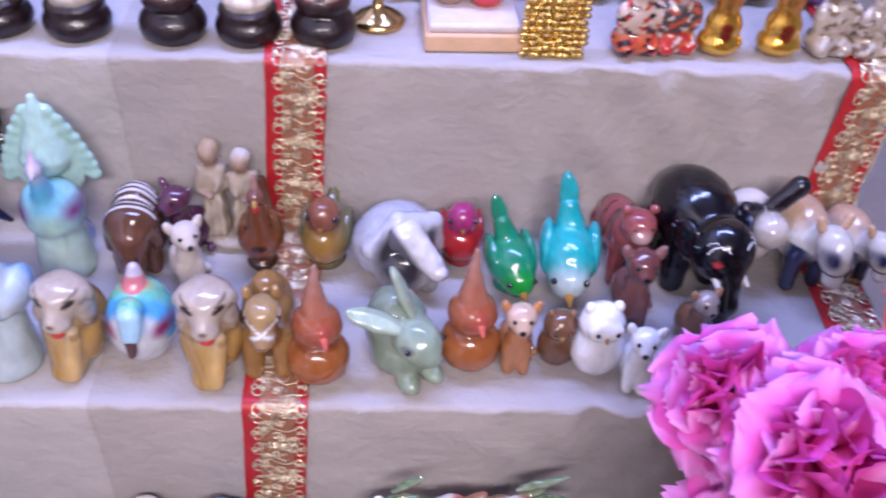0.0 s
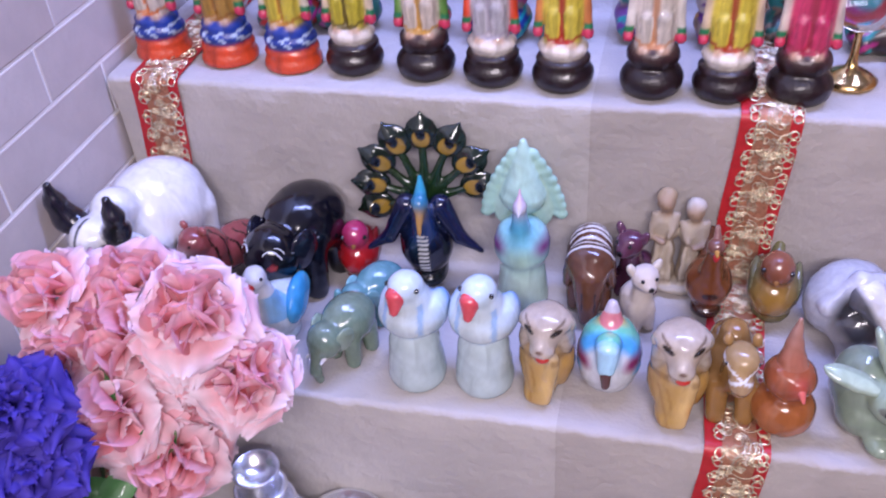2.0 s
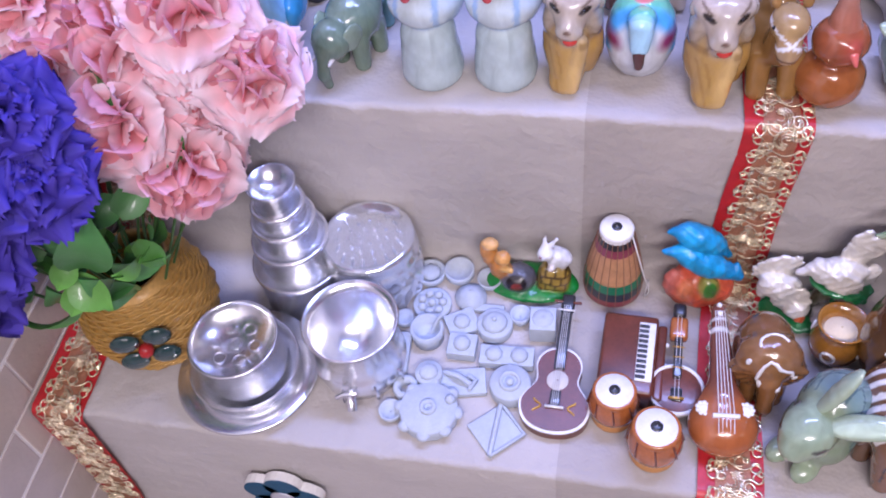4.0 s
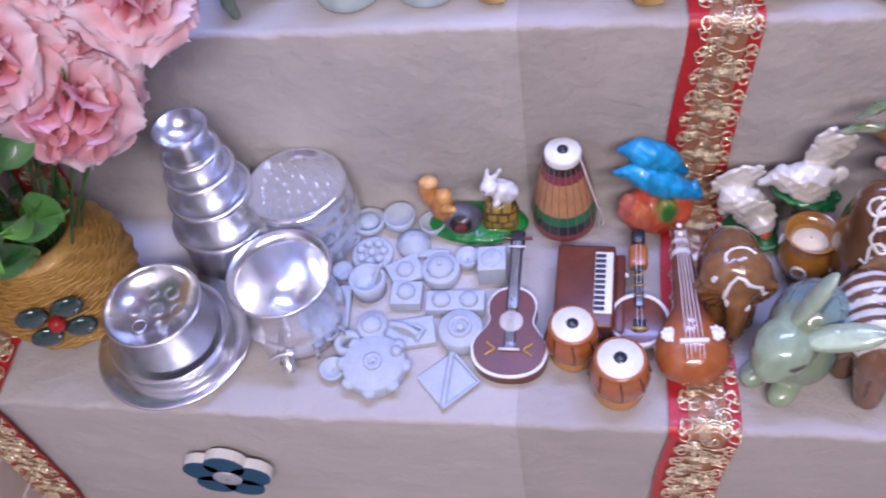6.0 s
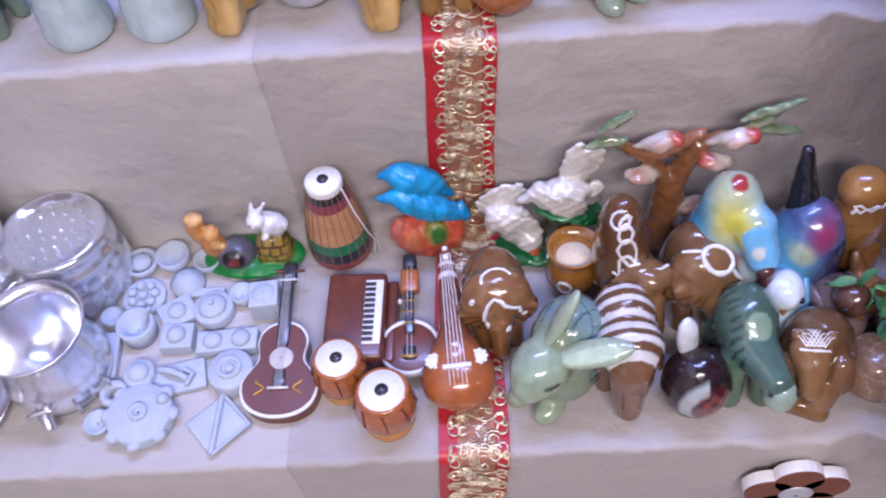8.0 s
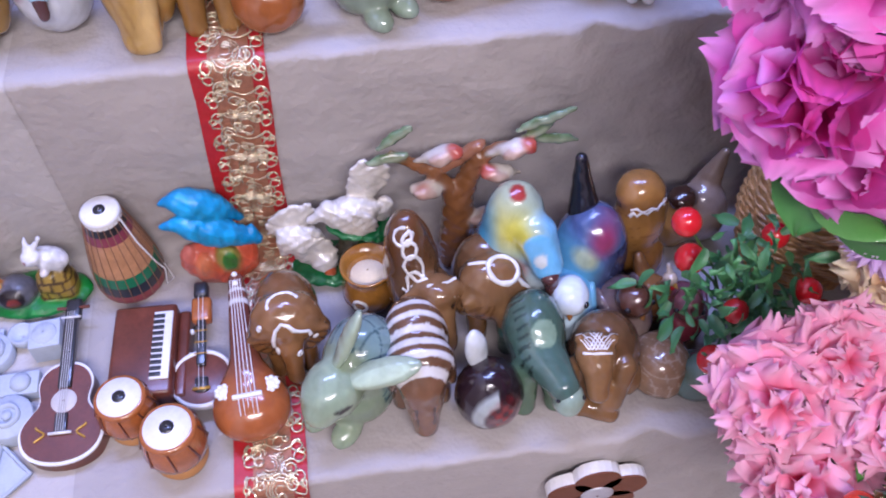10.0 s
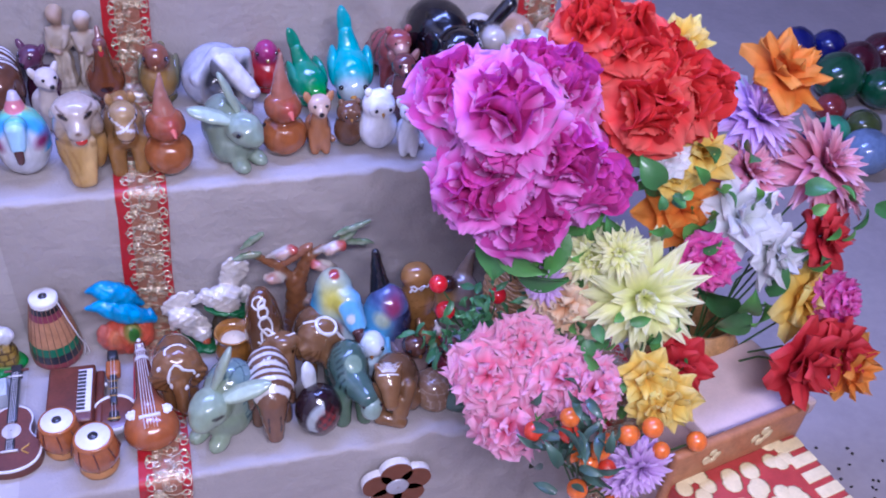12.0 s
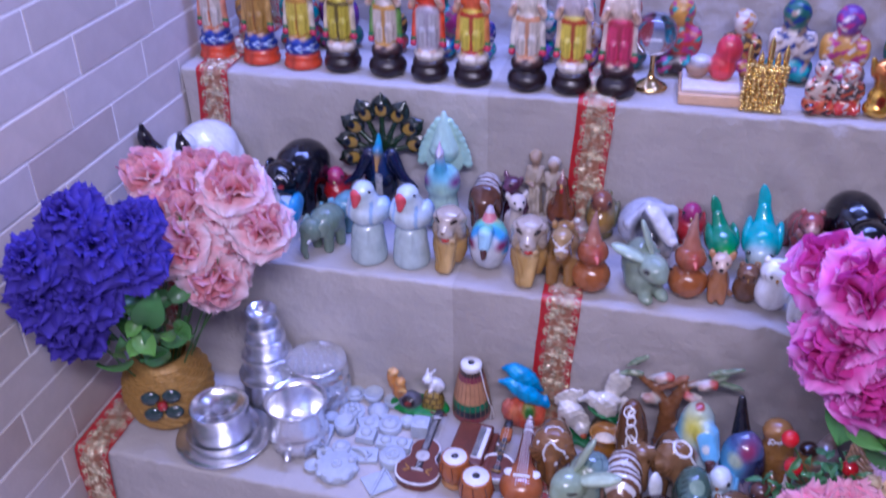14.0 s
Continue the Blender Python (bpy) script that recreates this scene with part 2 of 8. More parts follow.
def icing_line(points, radius, items, k, rough=None):
    """A raised line of slip that lies on the skin of the body."""
    Q = np.array(points, float)
    for _ in range(8):
        d = union(items, Q, k, rough)
        g = np.stack([(union(items, Q + e, k, rough) - union(items, Q - e, k, rough)) / 0.1 for e in 0.05 * np.eye(3)], 1)
        Q = Q - np.clip(d, -1, 1)[:, None] * g / np.maximum((g * g).sum(1, keepdims=True), 0.2)
    T = np.gradient(Q, axis=0)
    T /= np.linalg.norm(T, axis=1, keepdims=True) + 1e-9
    g /= np.linalg.norm(g, axis=1, keepdims=True) + 1e-9
    S = np.cross(T, g)
    wob = radius * (1 + 0.18 * np.sin(np.arange(len(Q)) * 1.7))[:, None]
    seg = 6
    V = np.concatenate([Q + wob * (math.cos(2 * math.pi * j / seg) * g * 0.8 + math.sin(2 * math.pi * j / seg) * S) for j in range(seg)])
    n_ = len(Q)
    F = [(j * n_ + i, j * n_ + i + 1, ((j + 1) % seg) * n_ + i + 1, ((j + 1) % seg) * n_ + i) for j in range(seg) for i in range(n_ - 1)]
    return V, np.array(F)


def sculpt(items, paints=(), k=0.5, step=None, blend=0.25, flat=True, rough=None, icing=()):
    """A mesh with a colour per point: a smooth union of items on a grid, then paints laid over it in order."""
    lo, hi = np.full(3, 1e9), np.full(3, -1e9)
    for it in items:
        if it[0] == "E":
            r = it[2].max() if any(it[4]) else it[2]
            lo, hi = np.minimum(lo, it[1] - r), np.maximum(hi, it[1] + r)
        else:
            for q, r in ((it[1], it[3]), (it[2], it[4])):
                lo, hi = np.minimum(lo, q - r), np.maximum(hi, q + r)
    step = step or max(0.16, float((hi - lo).max()) / 58)
    if flat:
        lo[2] = max(lo[2], 0.0)
    lo, hi = lo - 2.2 * step, hi + 2.2 * step
    n = np.ceil((hi - lo) / step).astype(int) + 1
    ax = [lo[i] + step * np.arange(n[i]) for i in range(3)]
    P = np.stack(np.meshgrid(*ax, indexing="ij"), -1).reshape(-1, 3)
    D = union(items, P, k, rough)
    if flat:
        D = np.maximum(D, 0.02 - P[:, 2])
    D = D.reshape(n)
    total, count = np.zeros((*(n - 1), 3)), np.zeros(n - 1)
    quads = []
    inside = D < 0
    for axis in range(3):
        o = [i for i in range(3) if i != axis]
        s0, s1 = [slice(None)] * 3, [slice(None)] * 3
        s0[axis], s1[axis] = slice(0, -1), slice(1, None)
        d0, d1 = D[tuple(s0)], D[tuple(s1)]
        cross = inside[tuple(s0)] != inside[tuple(s1)]
        I = np.argwhere(cross)
        f = d0[cross] / (d0[cross] - d1[cross])
        pos = lo + step * I
        pos[:, axis] += step * f
        ok = np.all([(I[:, j] > 0) & (I[:, j] < n[j] - 1) for j in o], axis=0)
        I, pos = I[ok], pos[ok]
        start = inside[tuple(s0)][cross][ok]
        ring = []
        for a, b in ((0, 0), (1, 0), (1, 1), (0, 1)):
            J = I.copy()
            J[:, o[0]] -= a
            J[:, o[1]] -= b
            np.add.at(total, tuple(J.T), pos)
            np.add.at(count, tuple(J.T), 1)
            ring.append(np.ravel_multi_index(tuple(J.T), tuple(n - 1)))
        q = np.stack(ring, 1)
        turn = start if axis != 1 else ~start
        q[~turn] = q[~turn][:, ::-1]
        quads.append(q)
    quads = np.concatenate(quads)
    used = np.flatnonzero(count.ravel() > 0)
    place = np.full(count.size, -1)
    place[used] = np.arange(len(used))
    V = total.reshape(-1, 3)[used] / count.ravel()[used][:, None]
    quads = place[quads]
    W = np.stack([np.exp(-np.clip(distance(it, V), -3, 9) / blend) for it in items], 1)
    C = (W / W.sum(1, keepdims=True)) @ np.array([colour_of(it) for it in items])
    for mask, col in paints:
        a = mask(V) if callable(mask) else np.clip(0.5 - distance(mask, V) / 0.12, 0, 1)
        a = np.asarray(a, float)[:, None]
        C = C * (1 - a) + np.array(col) * a
    for points, radius, col in icing:
        v, f = icing_line(points, radius, items, k, rough)
        quads = np.concatenate([quads, f + len(V)])
        V, C = np.concatenate([V, v]), np.concatenate([C, np.tile(np.array(col, float), (len(v), 1))])
    return V, quads, C


def paint_mesh(name, V, F, C, scale=0.01):
    me = bpy.data.meshes.new(name)
    me.from_pydata((np.asarray(V) * scale).tolist(), [], np.asarray(F).tolist())
    at = me.attributes.new("paint", "FLOAT_COLOR", "POINT")
    at.data.foreach_set("color", np.c_[np.asarray(C), np.ones(len(C))].ravel())
    me.polygons.foreach_set("use_smooth", [True] * len(me.polygons))
    me.update()
    return me


def leaf_form(a, b, wide, thick, col, roll=0.0):
    """A flattened lobe from a to b: an ear, a wing or a feather."""
    a, b = Vector(a), Vector(b)
    q = (b - a).to_track_quat("Z", "Y").to_matrix() @ Euler((0, 0, radians(roll))).to_matrix()
    return E(tuple((a + b) / 2), (wide, thick, (b - a).length / 2), col, tuple(math.degrees(v) for v in q.to_euler()))


EYE_SPOTS = {}


def eye_mesh(r, white):
    """A small glossy bead, shared by all eyes of one size."""
    key = (round(r, 2), white)
    if key not in EYE_SPOTS:
        bm = ball(bmesh.new(), (0, 0, 0), (r * 0.01, r * 0.01, r * 0.01), 10)
        me = bpy.data.meshes.new("eye")
        bm.to_mesh(me)
        bm.free()
        me.polygons.foreach_set("use_smooth", [True] * len(me.polygons))
        me.materials.append(EYE_WHITE if white else EYE_BLACK)
        EYE_SPOTS[key] = me
    return EYE_SPOTS[key]


def figure(name, at, turn, items, paints=(), label="", group="", category="figurine", material=None, size=1.0, tip=(0, 0), tall=1.0, bits=(), eyes=(), **kw):
    """A glazed body; raised slip lines, eyes and bits (beaks, ears, horns) are parts of their own under it."""
    kw.setdefault("rough", (0.04, 1.9))
    lines = kw.pop("icing", ())
    V, F, C = sculpt(items, paints, **kw)
    me = paint_mesh(name, V, F, C ** 1.16)
    me.materials.append(material or GLAZE)
    ob = new(name, me)
    ob.matrix_world = pose(*at, tip[0], tip[1], turn) @ Matrix.Diagonal((size, size, size * tall, 1))
    for points, radius, col in lines:
        V, F = icing_line(points, radius, items, kw.get("k", 0.5), kw["rough"])
        line = paint_mesh("slip_line", V, F, np.tile(np.array(col, float), (len(V), 1)))
        line.materials.append(GLAZE)
        new("slip_line", line).parent = ob
    for bit, forms, bit_paints, bit_label in bits:
        b = paint_mesh(bit, *sculpt(forms, bit_paints, k=kw.get("k", 0.5) * 0.8, flat=False, rough=kw["rough"], step=0.17))
        b.materials.append(material or GLAZE)
        tagged(new(bit, b), bit_label).parent = ob
    for c, r, *white in eyes:
        eye = new("eye", eye_mesh(r, bool(white)))
        eye.parent, eye.location = ob, Vector(c) * 0.01
    return tagged(ob, label, category, group)


def stripes(axis, period, duty, lo, hi, where=None):
    """A paint of bands across an axis, between lo and hi."""
    def mask(P):
        a = ((P[:, axis] / period) % 1.0 < duty) & (P[:, axis] > lo) & (P[:, axis] < hi)
        return a if where is None else a & where(P)
    return mask

# ---- structure: room, steps, cloth, ribbons ----
EDGE = {"c": (0.420, 0.238), "b": (0.688, 0.485), "a": (0.950, 0.718), "top": (1.212, 0.955)}
LEFT, RIGHT, GROUND, BACK = -0.945, 0.49, -0.03, 1.50
C_Z, B_Z, A_Z, T_Z = (EDGE[q][1] for q in ("c", "b", "a", "top"))


def box_object(name, lo, hi, material, label, category, bevel=0.0):
    return tagged(finish(slab(bmesh.new(), lo, hi, bevel), name, material, None, False), label, category, "", "structure")


box_object("floor", (-3.5, -3.5, GROUND - 0.1), (3.8, 3.6, GROUND), FLOOR, "grey-brown polished stone floor", "floor")
box_object("ceiling", (-3.5, -3.5, 2.8), (3.8, 3.6, 2.9), WALL_PAINT, "plain white painted ceiling", "ceiling")
box_object("wall_back", (-1.2, 2.6, GROUND), (3.8, 2.7, 2.8), WALL_PAINT, "plain pale painted back wall", "wall")
box_object("wall_right", (3.6, -3.4, GROUND), (3.7, 2.6, 2.8), WALL_PAINT, "plain pale painted side wall", "wall")
box_object("wall_front", (-1.2, -3.4, GROUND), (3.6, -3.3, 2.8), WALL_PAINT, "plain pale painted wall behind the viewer", "wall")
wall_left = box_object("wall_left", (LEFT - 0.15, -3.3, GROUND), (LEFT - 0.004, 2.6, 2.8), MORTAR, "pale brick-patterned wall beside the display steps", "wall")


def step_profile():
    """The line of the cloth over the steps, from the floor up, with softly rounded edges."""
    pts = []
    for q, nxt in (("c", "b"), ("b", "a"), ("a", "top"), ("top", None)):
        y, z = EDGE[q]
        low = GROUND if q == "c" else EDGE[{"b": "c", "a": "b", "top": "a"}[q]][1]
        r = 0.007
        for i in range(9):
            f = i / 8
            pts.append((y + 0.004 * math.sin(math.pi * f), low + (z - r - low) * f))
        for i in range(1, 5):
            a = math.pi / 2 * i / 4
            pts.append((y + r - r * math.cos(a), z - r + r * math.sin(a)))
        end = EDGE[nxt][0] if nxt else BACK
        for i in range(1, 9):
            pts.append((y + r + (end - y - r) * i / 8, z))
        pts.pop()
    return pts


PROFILE = step_profile()


def fold(x, y, z):
    """How far the cloth of the risers stands out: slanting drapes, gathered towards the far end."""
    w = 0.0030 * noise.noise((x * 7 + z * 5, z * 4, 1.0)) + 0.0014 * noise.noise((x * 26 + z * 14, z * 18, 4.0))
    crease = abs(noise.noise((x * 5 - z * 9, x * 3 + z * 6, 7.0)))
    w += 0.0032 * max(0.0, 1 - crease * 9) + 0.0016 * max(0.0, 1 - abs(noise.noise((x * 13 + z * 4, z * 16, 9.0))) * 7)
    if x > 0.0:
        w += 0.0052 * min(1, x * 5) * (math.sin((x * 0.8 + z * 0.55) * 95 + 2.5 * noise.noise((x * 6, z * 6, 0))) + 0.5 * math.sin((x * 0.7 + z * 0.75) * 170 + 3 * noise.noise((x * 5, z * 5, 3))))
    return w


def cloth_sheet(name, x0, x1, material, out, label):
    cols = int((x1 - x0) / 0.008)
    rows = []
    for n_, (y, z) in enumerate(PROFILE):
        row = []
        for i in range(cols + 1):
            x = x0 + (x1 - x0) * i / cols
            wave = 0.01 * max(0.0, (-0.55 - x)) ** 1.0
            row.append((x, y - out - fold(x, y, z) + wave, z + 0.4 * out + 0.0005 * noise.noise((x * 14, y * 14, 2.0))))
        rows.append(row)
    ob = finish(grid_bm(rows), name, material)
    return tagged(ob, label, "cloth", "cloths over the steps", "structure")


def steps():
    bm = bmesh.new()
    for q in ("c", "b", "a", "top"):
        y, z = EDGE[q]
        slab(bm, (LEFT + 0.003, y + 0.012, GROUND if q == "c" else EDGE[{"b": "c", "a": "b", "top": "a"}[q]][1] - 0.02), (RIGHT - 0.01, BACK, z - 0.006))
    return tagged(finish(bm, "display_steps", CLOTH_B, None, False), "stepped stand of four tiers under cotton cloth", "steps", "", "structure")


steps()
cloth_sheet("step_cloth", -0.352, RIGHT, CLOTH_B, 0.000, "beige cotton cloth draped over the steps, softly creased")
cloth_sheet("step_cloth_pale", LEFT + 0.002, -0.348, CLOTH_A, 0.0009, "pale cotton cloth overlapping the beige one on the steps")


def ribbon(x0, slant, lacy=True):
    """A red satin band with gold net and raised gold lace, laid down over the steps."""
    wide = 0.064
    def spine(step=0.004, out=0.004):
        pts = []
        for (y0, z0), (y1, z1) in zip(PROFILE, PROFILE[1:]):
            k = max(1, int(math.hypot(y1 - y0, z1 - z0) / step))
            pts += [(y0 + (y1 - y0) * i / k, z0 + (z1 - z0) * i / k) for i in range(k)]
        res = []
        for i, (y, z) in enumerate(pts):
            ya, za = pts[max(0, i - 2)]
            yb, zb = pts[min(len(pts) - 1, i + 2)]
            l = math.hypot(yb - ya, zb - za) or 1
            ny, nz = -(zb - za) / l, (yb - ya) / l
            res.append((y + ny * out, z + nz * out, ny, nz))
        return res
    line = spine()
    thing = empty("lace_ribbon", pose(0, 0, 0))
    shift = [slant * (z - 0.2) + 0.0015 * math.sin(i * 0.11) for i, (y, z, ny, nz) in enumerate(line)]
    def strip(u0, u1, lift):
        return grid_bm([[(x0 + s + u, y + ny * lift, z + nz * lift) for u in np.linspace(u0, u1, 5)] for (y, z, ny, nz), s in zip(line, shift)])
    part("satin_band", strip(0, wide, 0.0), RED_SATIN, thing, "red satin edging")
    part("gold_net", strip(0.017, wide - 0.013, 0.0012), GOLD_NET, thing, "gold net band")
    bm = bmesh.new()
    length = [0.0]
    for (y0, z0, *_), (y1, z1, *_2) in zip(line, line[1:]):
        length.append(length[-1] + math.hypot(y1 - y0, z1 - z0))
    def at(s, u, lift):
        i = min(len(length) - 2, max(0, int(np.searchsorted(length, s)) - 1))
        f = (s - length[i]) / max(1e-6, length[i + 1] - length[i])
        y, z, ny, nz = line[i]
        y1, z1, _, _ = line[i + 1]
        return (x0 + shift[i] + u, y + (y1 - y) * f + ny * lift, z + (z1 - z) * f + nz * lift)
    def curl(s, u, r, turns, a0, thick=0.0011, spiral=0.35, lift=0.0030):
        k = int(12 * turns) + 1
        tube([at(s + r * (1 - (1 - spiral) * i / k) * math.sin(a0 + 2 * math.pi * turns * i / k), u + r * (1 - (1 - spiral) * i / k) * math.cos(a0 + 2 * math.pi * turns * i / k), lift + 0.0008 * math.sin(i)) for i in range(k)], thick, 5, bm)
    rnd = random.Random(int(abs(x0) * 1000))
    s, n_ = 0.012, 0
    while s < min(length[-1], 1.75) - 0.012:
        j = lambda v: v * (1 + rnd.uniform(-0.12, 0.12))
        mid = 0.036
        way = 1 if n_ % 2 else -1
        for r in (0.0125, 0.0098, 0.0072, 0.0045):
            curl(s + 0.004 * way, mid + 0.004 * way, r * rnd.uniform(0.95, 1.05), 0.72, (0.6 if way > 0 else 3.7) + rnd.uniform(-0.2, 0.2), 0.0008, 0.97, 0.0030 + 0.0006 * rnd.random())
        curl(s - 0.008, mid - way * 0.013, j(0.0085), 1.9, rnd.uniform(0, 6), 0.0010, 0.2)
        curl(s + 0.009, mid + way * 0.015, j(0.0070), 1.7, rnd.uniform(0, 6), 0.0010, 0.25)
        for side in (-1, 1):
            curl(s + 0.002, mid + side * 0.0215, j(0.0052), 1.1, rnd.uniform(0, 6), 0.0009, 0.8)
            curl(s + 0.0125, mid + side * 0.0205, j(0.0058), 1.3, rnd.uniform(0, 6), 0.0009, 0.6)
            curl(s + 0.0075, mid + side * 0.0245, j(0.0030), 1.0, rnd.uniform(0, 6), 0.0009, 0.95)
        for k in range(3):
            curl(s + rnd.uniform(-0.014, 0.014), mid + rnd.uniform(-0.016, 0.016), rnd.uniform(0.003, 0.007), rnd.uniform(0.9, 1.8), rnd.uniform(0, 6), 0.0008, rnd.uniform(0.3, 0.9), 0.0036)
        tube([at(s + 0.014 + 0.004 * math.sin(k * 0.7), mid - 0.02 + 0.004 * k, 0.0034) for k in range(11)], 0.0008, 5, bm)
        s += 0.028
        n_ += 1
    lace = part("gold_lace", bm, GOLD_THREAD, thing, "raised scrolls of gold lace")
    tagged(lace, kind="stuff")
    return tagged(thing, "red satin ribbon with gold lace laid over the steps", "ribbon", "ribbons over the steps")


ribbon(-0.212, 0.040)
ribbon(-0.9465, 0.068)
ribbon(0.417, 0.012)

# ---- middle shelf: glazed animals ----
WHITE, CREAM, BLACK, RED = (0.78, 0.78, 0.8), (0.70, 0.62, 0.47), (0.012, 0.011, 0.018), (0.55, 0.02, 0.025)
TAN, OCHRE, BROWN, DARKBROWN = (0.50, 0.30, 0.09), (0.44, 0.23, 0.05), (0.13, 0.055, 0.022), (0.055, 0.025, 0.018)
TERRA, MAROON, SAGE, PALEBLUE = (0.36, 0.095, 0.03), (0.17, 0.04, 0.045), (0.24, 0.30, 0.23), (0.52, 0.62, 0.67)
SKY, NAVY, TEAL, LEAFGREEN, PURPLE = (0.10, 0.36, 0.72), (0.015, 0.02, 0.07), (0.04, 0.42, 0.40), (0.02, 0.22, 0.06), (0.13, 0.03, 0.15)
MINT, PINK, YELLOW, GREY = (0.40, 0.62, 0.50), (0.62, 0.12, 0.22), (0.75, 0.55, 0.10), (0.34, 0.34, 0.36)
ON_B = "glazed animals on the middle shelf"


def stacked_bird(at, turn, cock=1.0):
    """A dove whose body sits like a lid on a plain round foot; wings folded, heavy red beak."""
    body, wing, line = (0.58, 0.66, 0.70), (0.50, 0.63, 0.76), (0.16, 0.36, 0.72)
    items = [K((0, 0, 1.3), (0, 0, 5.4), 3.25, 2.8, (0.50, 0.59, 0.62)), E((0, 0.0, 9.5), (3.55, 3.35, 2.6), body), K((0, 0.0, 9.9), (0, -0.8, 13.3), 3.1, 1.85, body), E((0, -0.95, 13.6), (1.85, 2.0, 1.7), (0.60, 0.72, 0.82)),
             *both(E((2.55, 0.9, 9.5), (1.15, 2.6, 2.3), wing)), K((0, 2.6, 9.0), (0, 4.4, 5.4), 1.6, 1.0, (0.22, 0.42, 0.76))]
    seam = lambda P: np.abs(np.abs(P[:, 0]) - 2.0 + 0.05 * (P[:, 2] - 9.8) ** 2) - 0.16
    paints = [(lambda P: np.clip(-seam(P) / 0.16 + 0.8, 0, 0.5) * (P[:, 2] > 7.6) * (P[:, 2] < 12.2) * (P[:, 1] < 1.4), line),
              # blue shade of the crease between body and foot, painted on
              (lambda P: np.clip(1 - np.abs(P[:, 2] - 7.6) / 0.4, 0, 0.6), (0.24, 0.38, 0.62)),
              (lambda P: np.clip((P[:, 1] - 0.8) / 1.6, 0, 0.75) * (P[:, 2] > 5), (0.24, 0.44, 0.78))]
    beak = [K((-0.45 * cock, -2.35, 13.3), (-0.55 * cock, -3.05, 11.8), 1.15, 0.5, (0.60, 0.07, 0.09))]
    return figure("dove_figurine", at, turn, items, paints, "pale blue glazed dove with red beak on a round foot", ON_B, k=0.22, bits=[("beak", beak, (), "glossy red beak")], eyes=[((1.6, -1.85, 14.0), 0.28), ((-1.7, -1.5, 14.1), 0.28)])


def lion(at, turn, size=1.0):
    """A seated lion: domed pale head with a low hood of mane, narrow muzzle, one foreleg raised to the chin."""
    gold, honeyed, face, crown = (0.46, 0.30, 0.10), (0.38, 0.23, 0.065), (0.50, 0.43, 0.36), (0.38, 0.32, 0.26)
    items = [E((0, 1.8, 4.0), (2.7, 3.2, 4.0), honeyed), K((-0.2, -0.4, 5.8), (-0.4, -1.9, 1.2), 2.4, 1.7, gold), K((1.2, -2.6, 6.2), (0.3, -3.1, 0.9), 0.7, 0.8, (0.62, 0.44, 0.19)), E((-0.7, -2.7, 0.9), (1.2, 1.2, 0.9), gold),
             *both(E((1.85, -0.1, 3.6), (1.1, 1.8, 2.8), honeyed, (0, 8, 0))), E((0, 0.2, 8.4), (2.75, 2.0, 3.0), crown), *both(E((1.95, -0.7, 7.9), (0.85, 1.3, 1.9), crown, (0, -14, 0))),
             E((0, -0.6, 9.8), (2.7, 2.2, 1.35), face), K((0, -1.2, 9.2), (0, -2.4, 7.6), 1.95, 1.3, face), K((0, -2.2, 9.6), (0, -3.3, 8.2), 0.8, 0.8, (0.57, 0.50, 0.43)), E((0, -3.1, 7.7), (1.15, 0.9, 0.6), (0.57, 0.50, 0.43)), E((0, -2.5, 6.4), (0.85, 0.8, 0.5), face)]
    paints = [(E((0, -4.2, 8.3), (0.40, 0.5, 0.24), BROWN), (0.22, 0.14, 0.11)), (lambda P: 0.5 * np.clip(np.sin((P[:, 0] * 1.3 + 0.35 * P[:, 2]) * 6), 0, 1) * (P[:, 2] > 0.8) * (P[:, 2] < 5.0) * (P[:, 0] < -0.5), (0.30, 0.17, 0.04)),
              # mane strands, then shade under the mane's edge painted as a dark band
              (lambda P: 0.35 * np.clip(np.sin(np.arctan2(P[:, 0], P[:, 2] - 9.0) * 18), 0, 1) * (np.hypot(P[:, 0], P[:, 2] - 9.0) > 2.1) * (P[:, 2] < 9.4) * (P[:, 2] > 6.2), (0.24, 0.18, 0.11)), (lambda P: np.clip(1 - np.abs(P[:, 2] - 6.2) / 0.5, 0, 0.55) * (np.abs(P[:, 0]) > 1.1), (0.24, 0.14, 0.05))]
    paints += [(E((s * 1.4, -2.3, 9.85), (0.62, 1.4, 0.33), BLACK, (0, -s * 24, 0)), (0.04, 0.03, 0.025)) for s in (-1, 1)] + [(E((s * 1.7, -2.0, 10.5), (0.85, 1.2, 0.12), BLACK, (0, -s * 26, 0)), (0.20, 0.15, 0.11)) for s in (-1, 1)]
    bits = [("ear", [E((s * 2.45, -0.3, 9.5), (0.5, 0.6, 0.95), crown, (0, -s * 14, 0))], (), "") for s in (-1, 1)]
    bits.append(("mouth", [E((0.15, -3.1, 6.8), (0.72, 0.7, 0.55), (0.52, 0.04, 0.03))], (), "open red mouth"))
    return figure("lion_figurine", at, turn, items, paints, "ochre glazed sitting lion with cream face and red mouth", ON_B, k=0.4, size=size, bits=bits, eyes=[((s * 1.3, -2.6, 9.85), 0.18) for s in (-1, 1)])


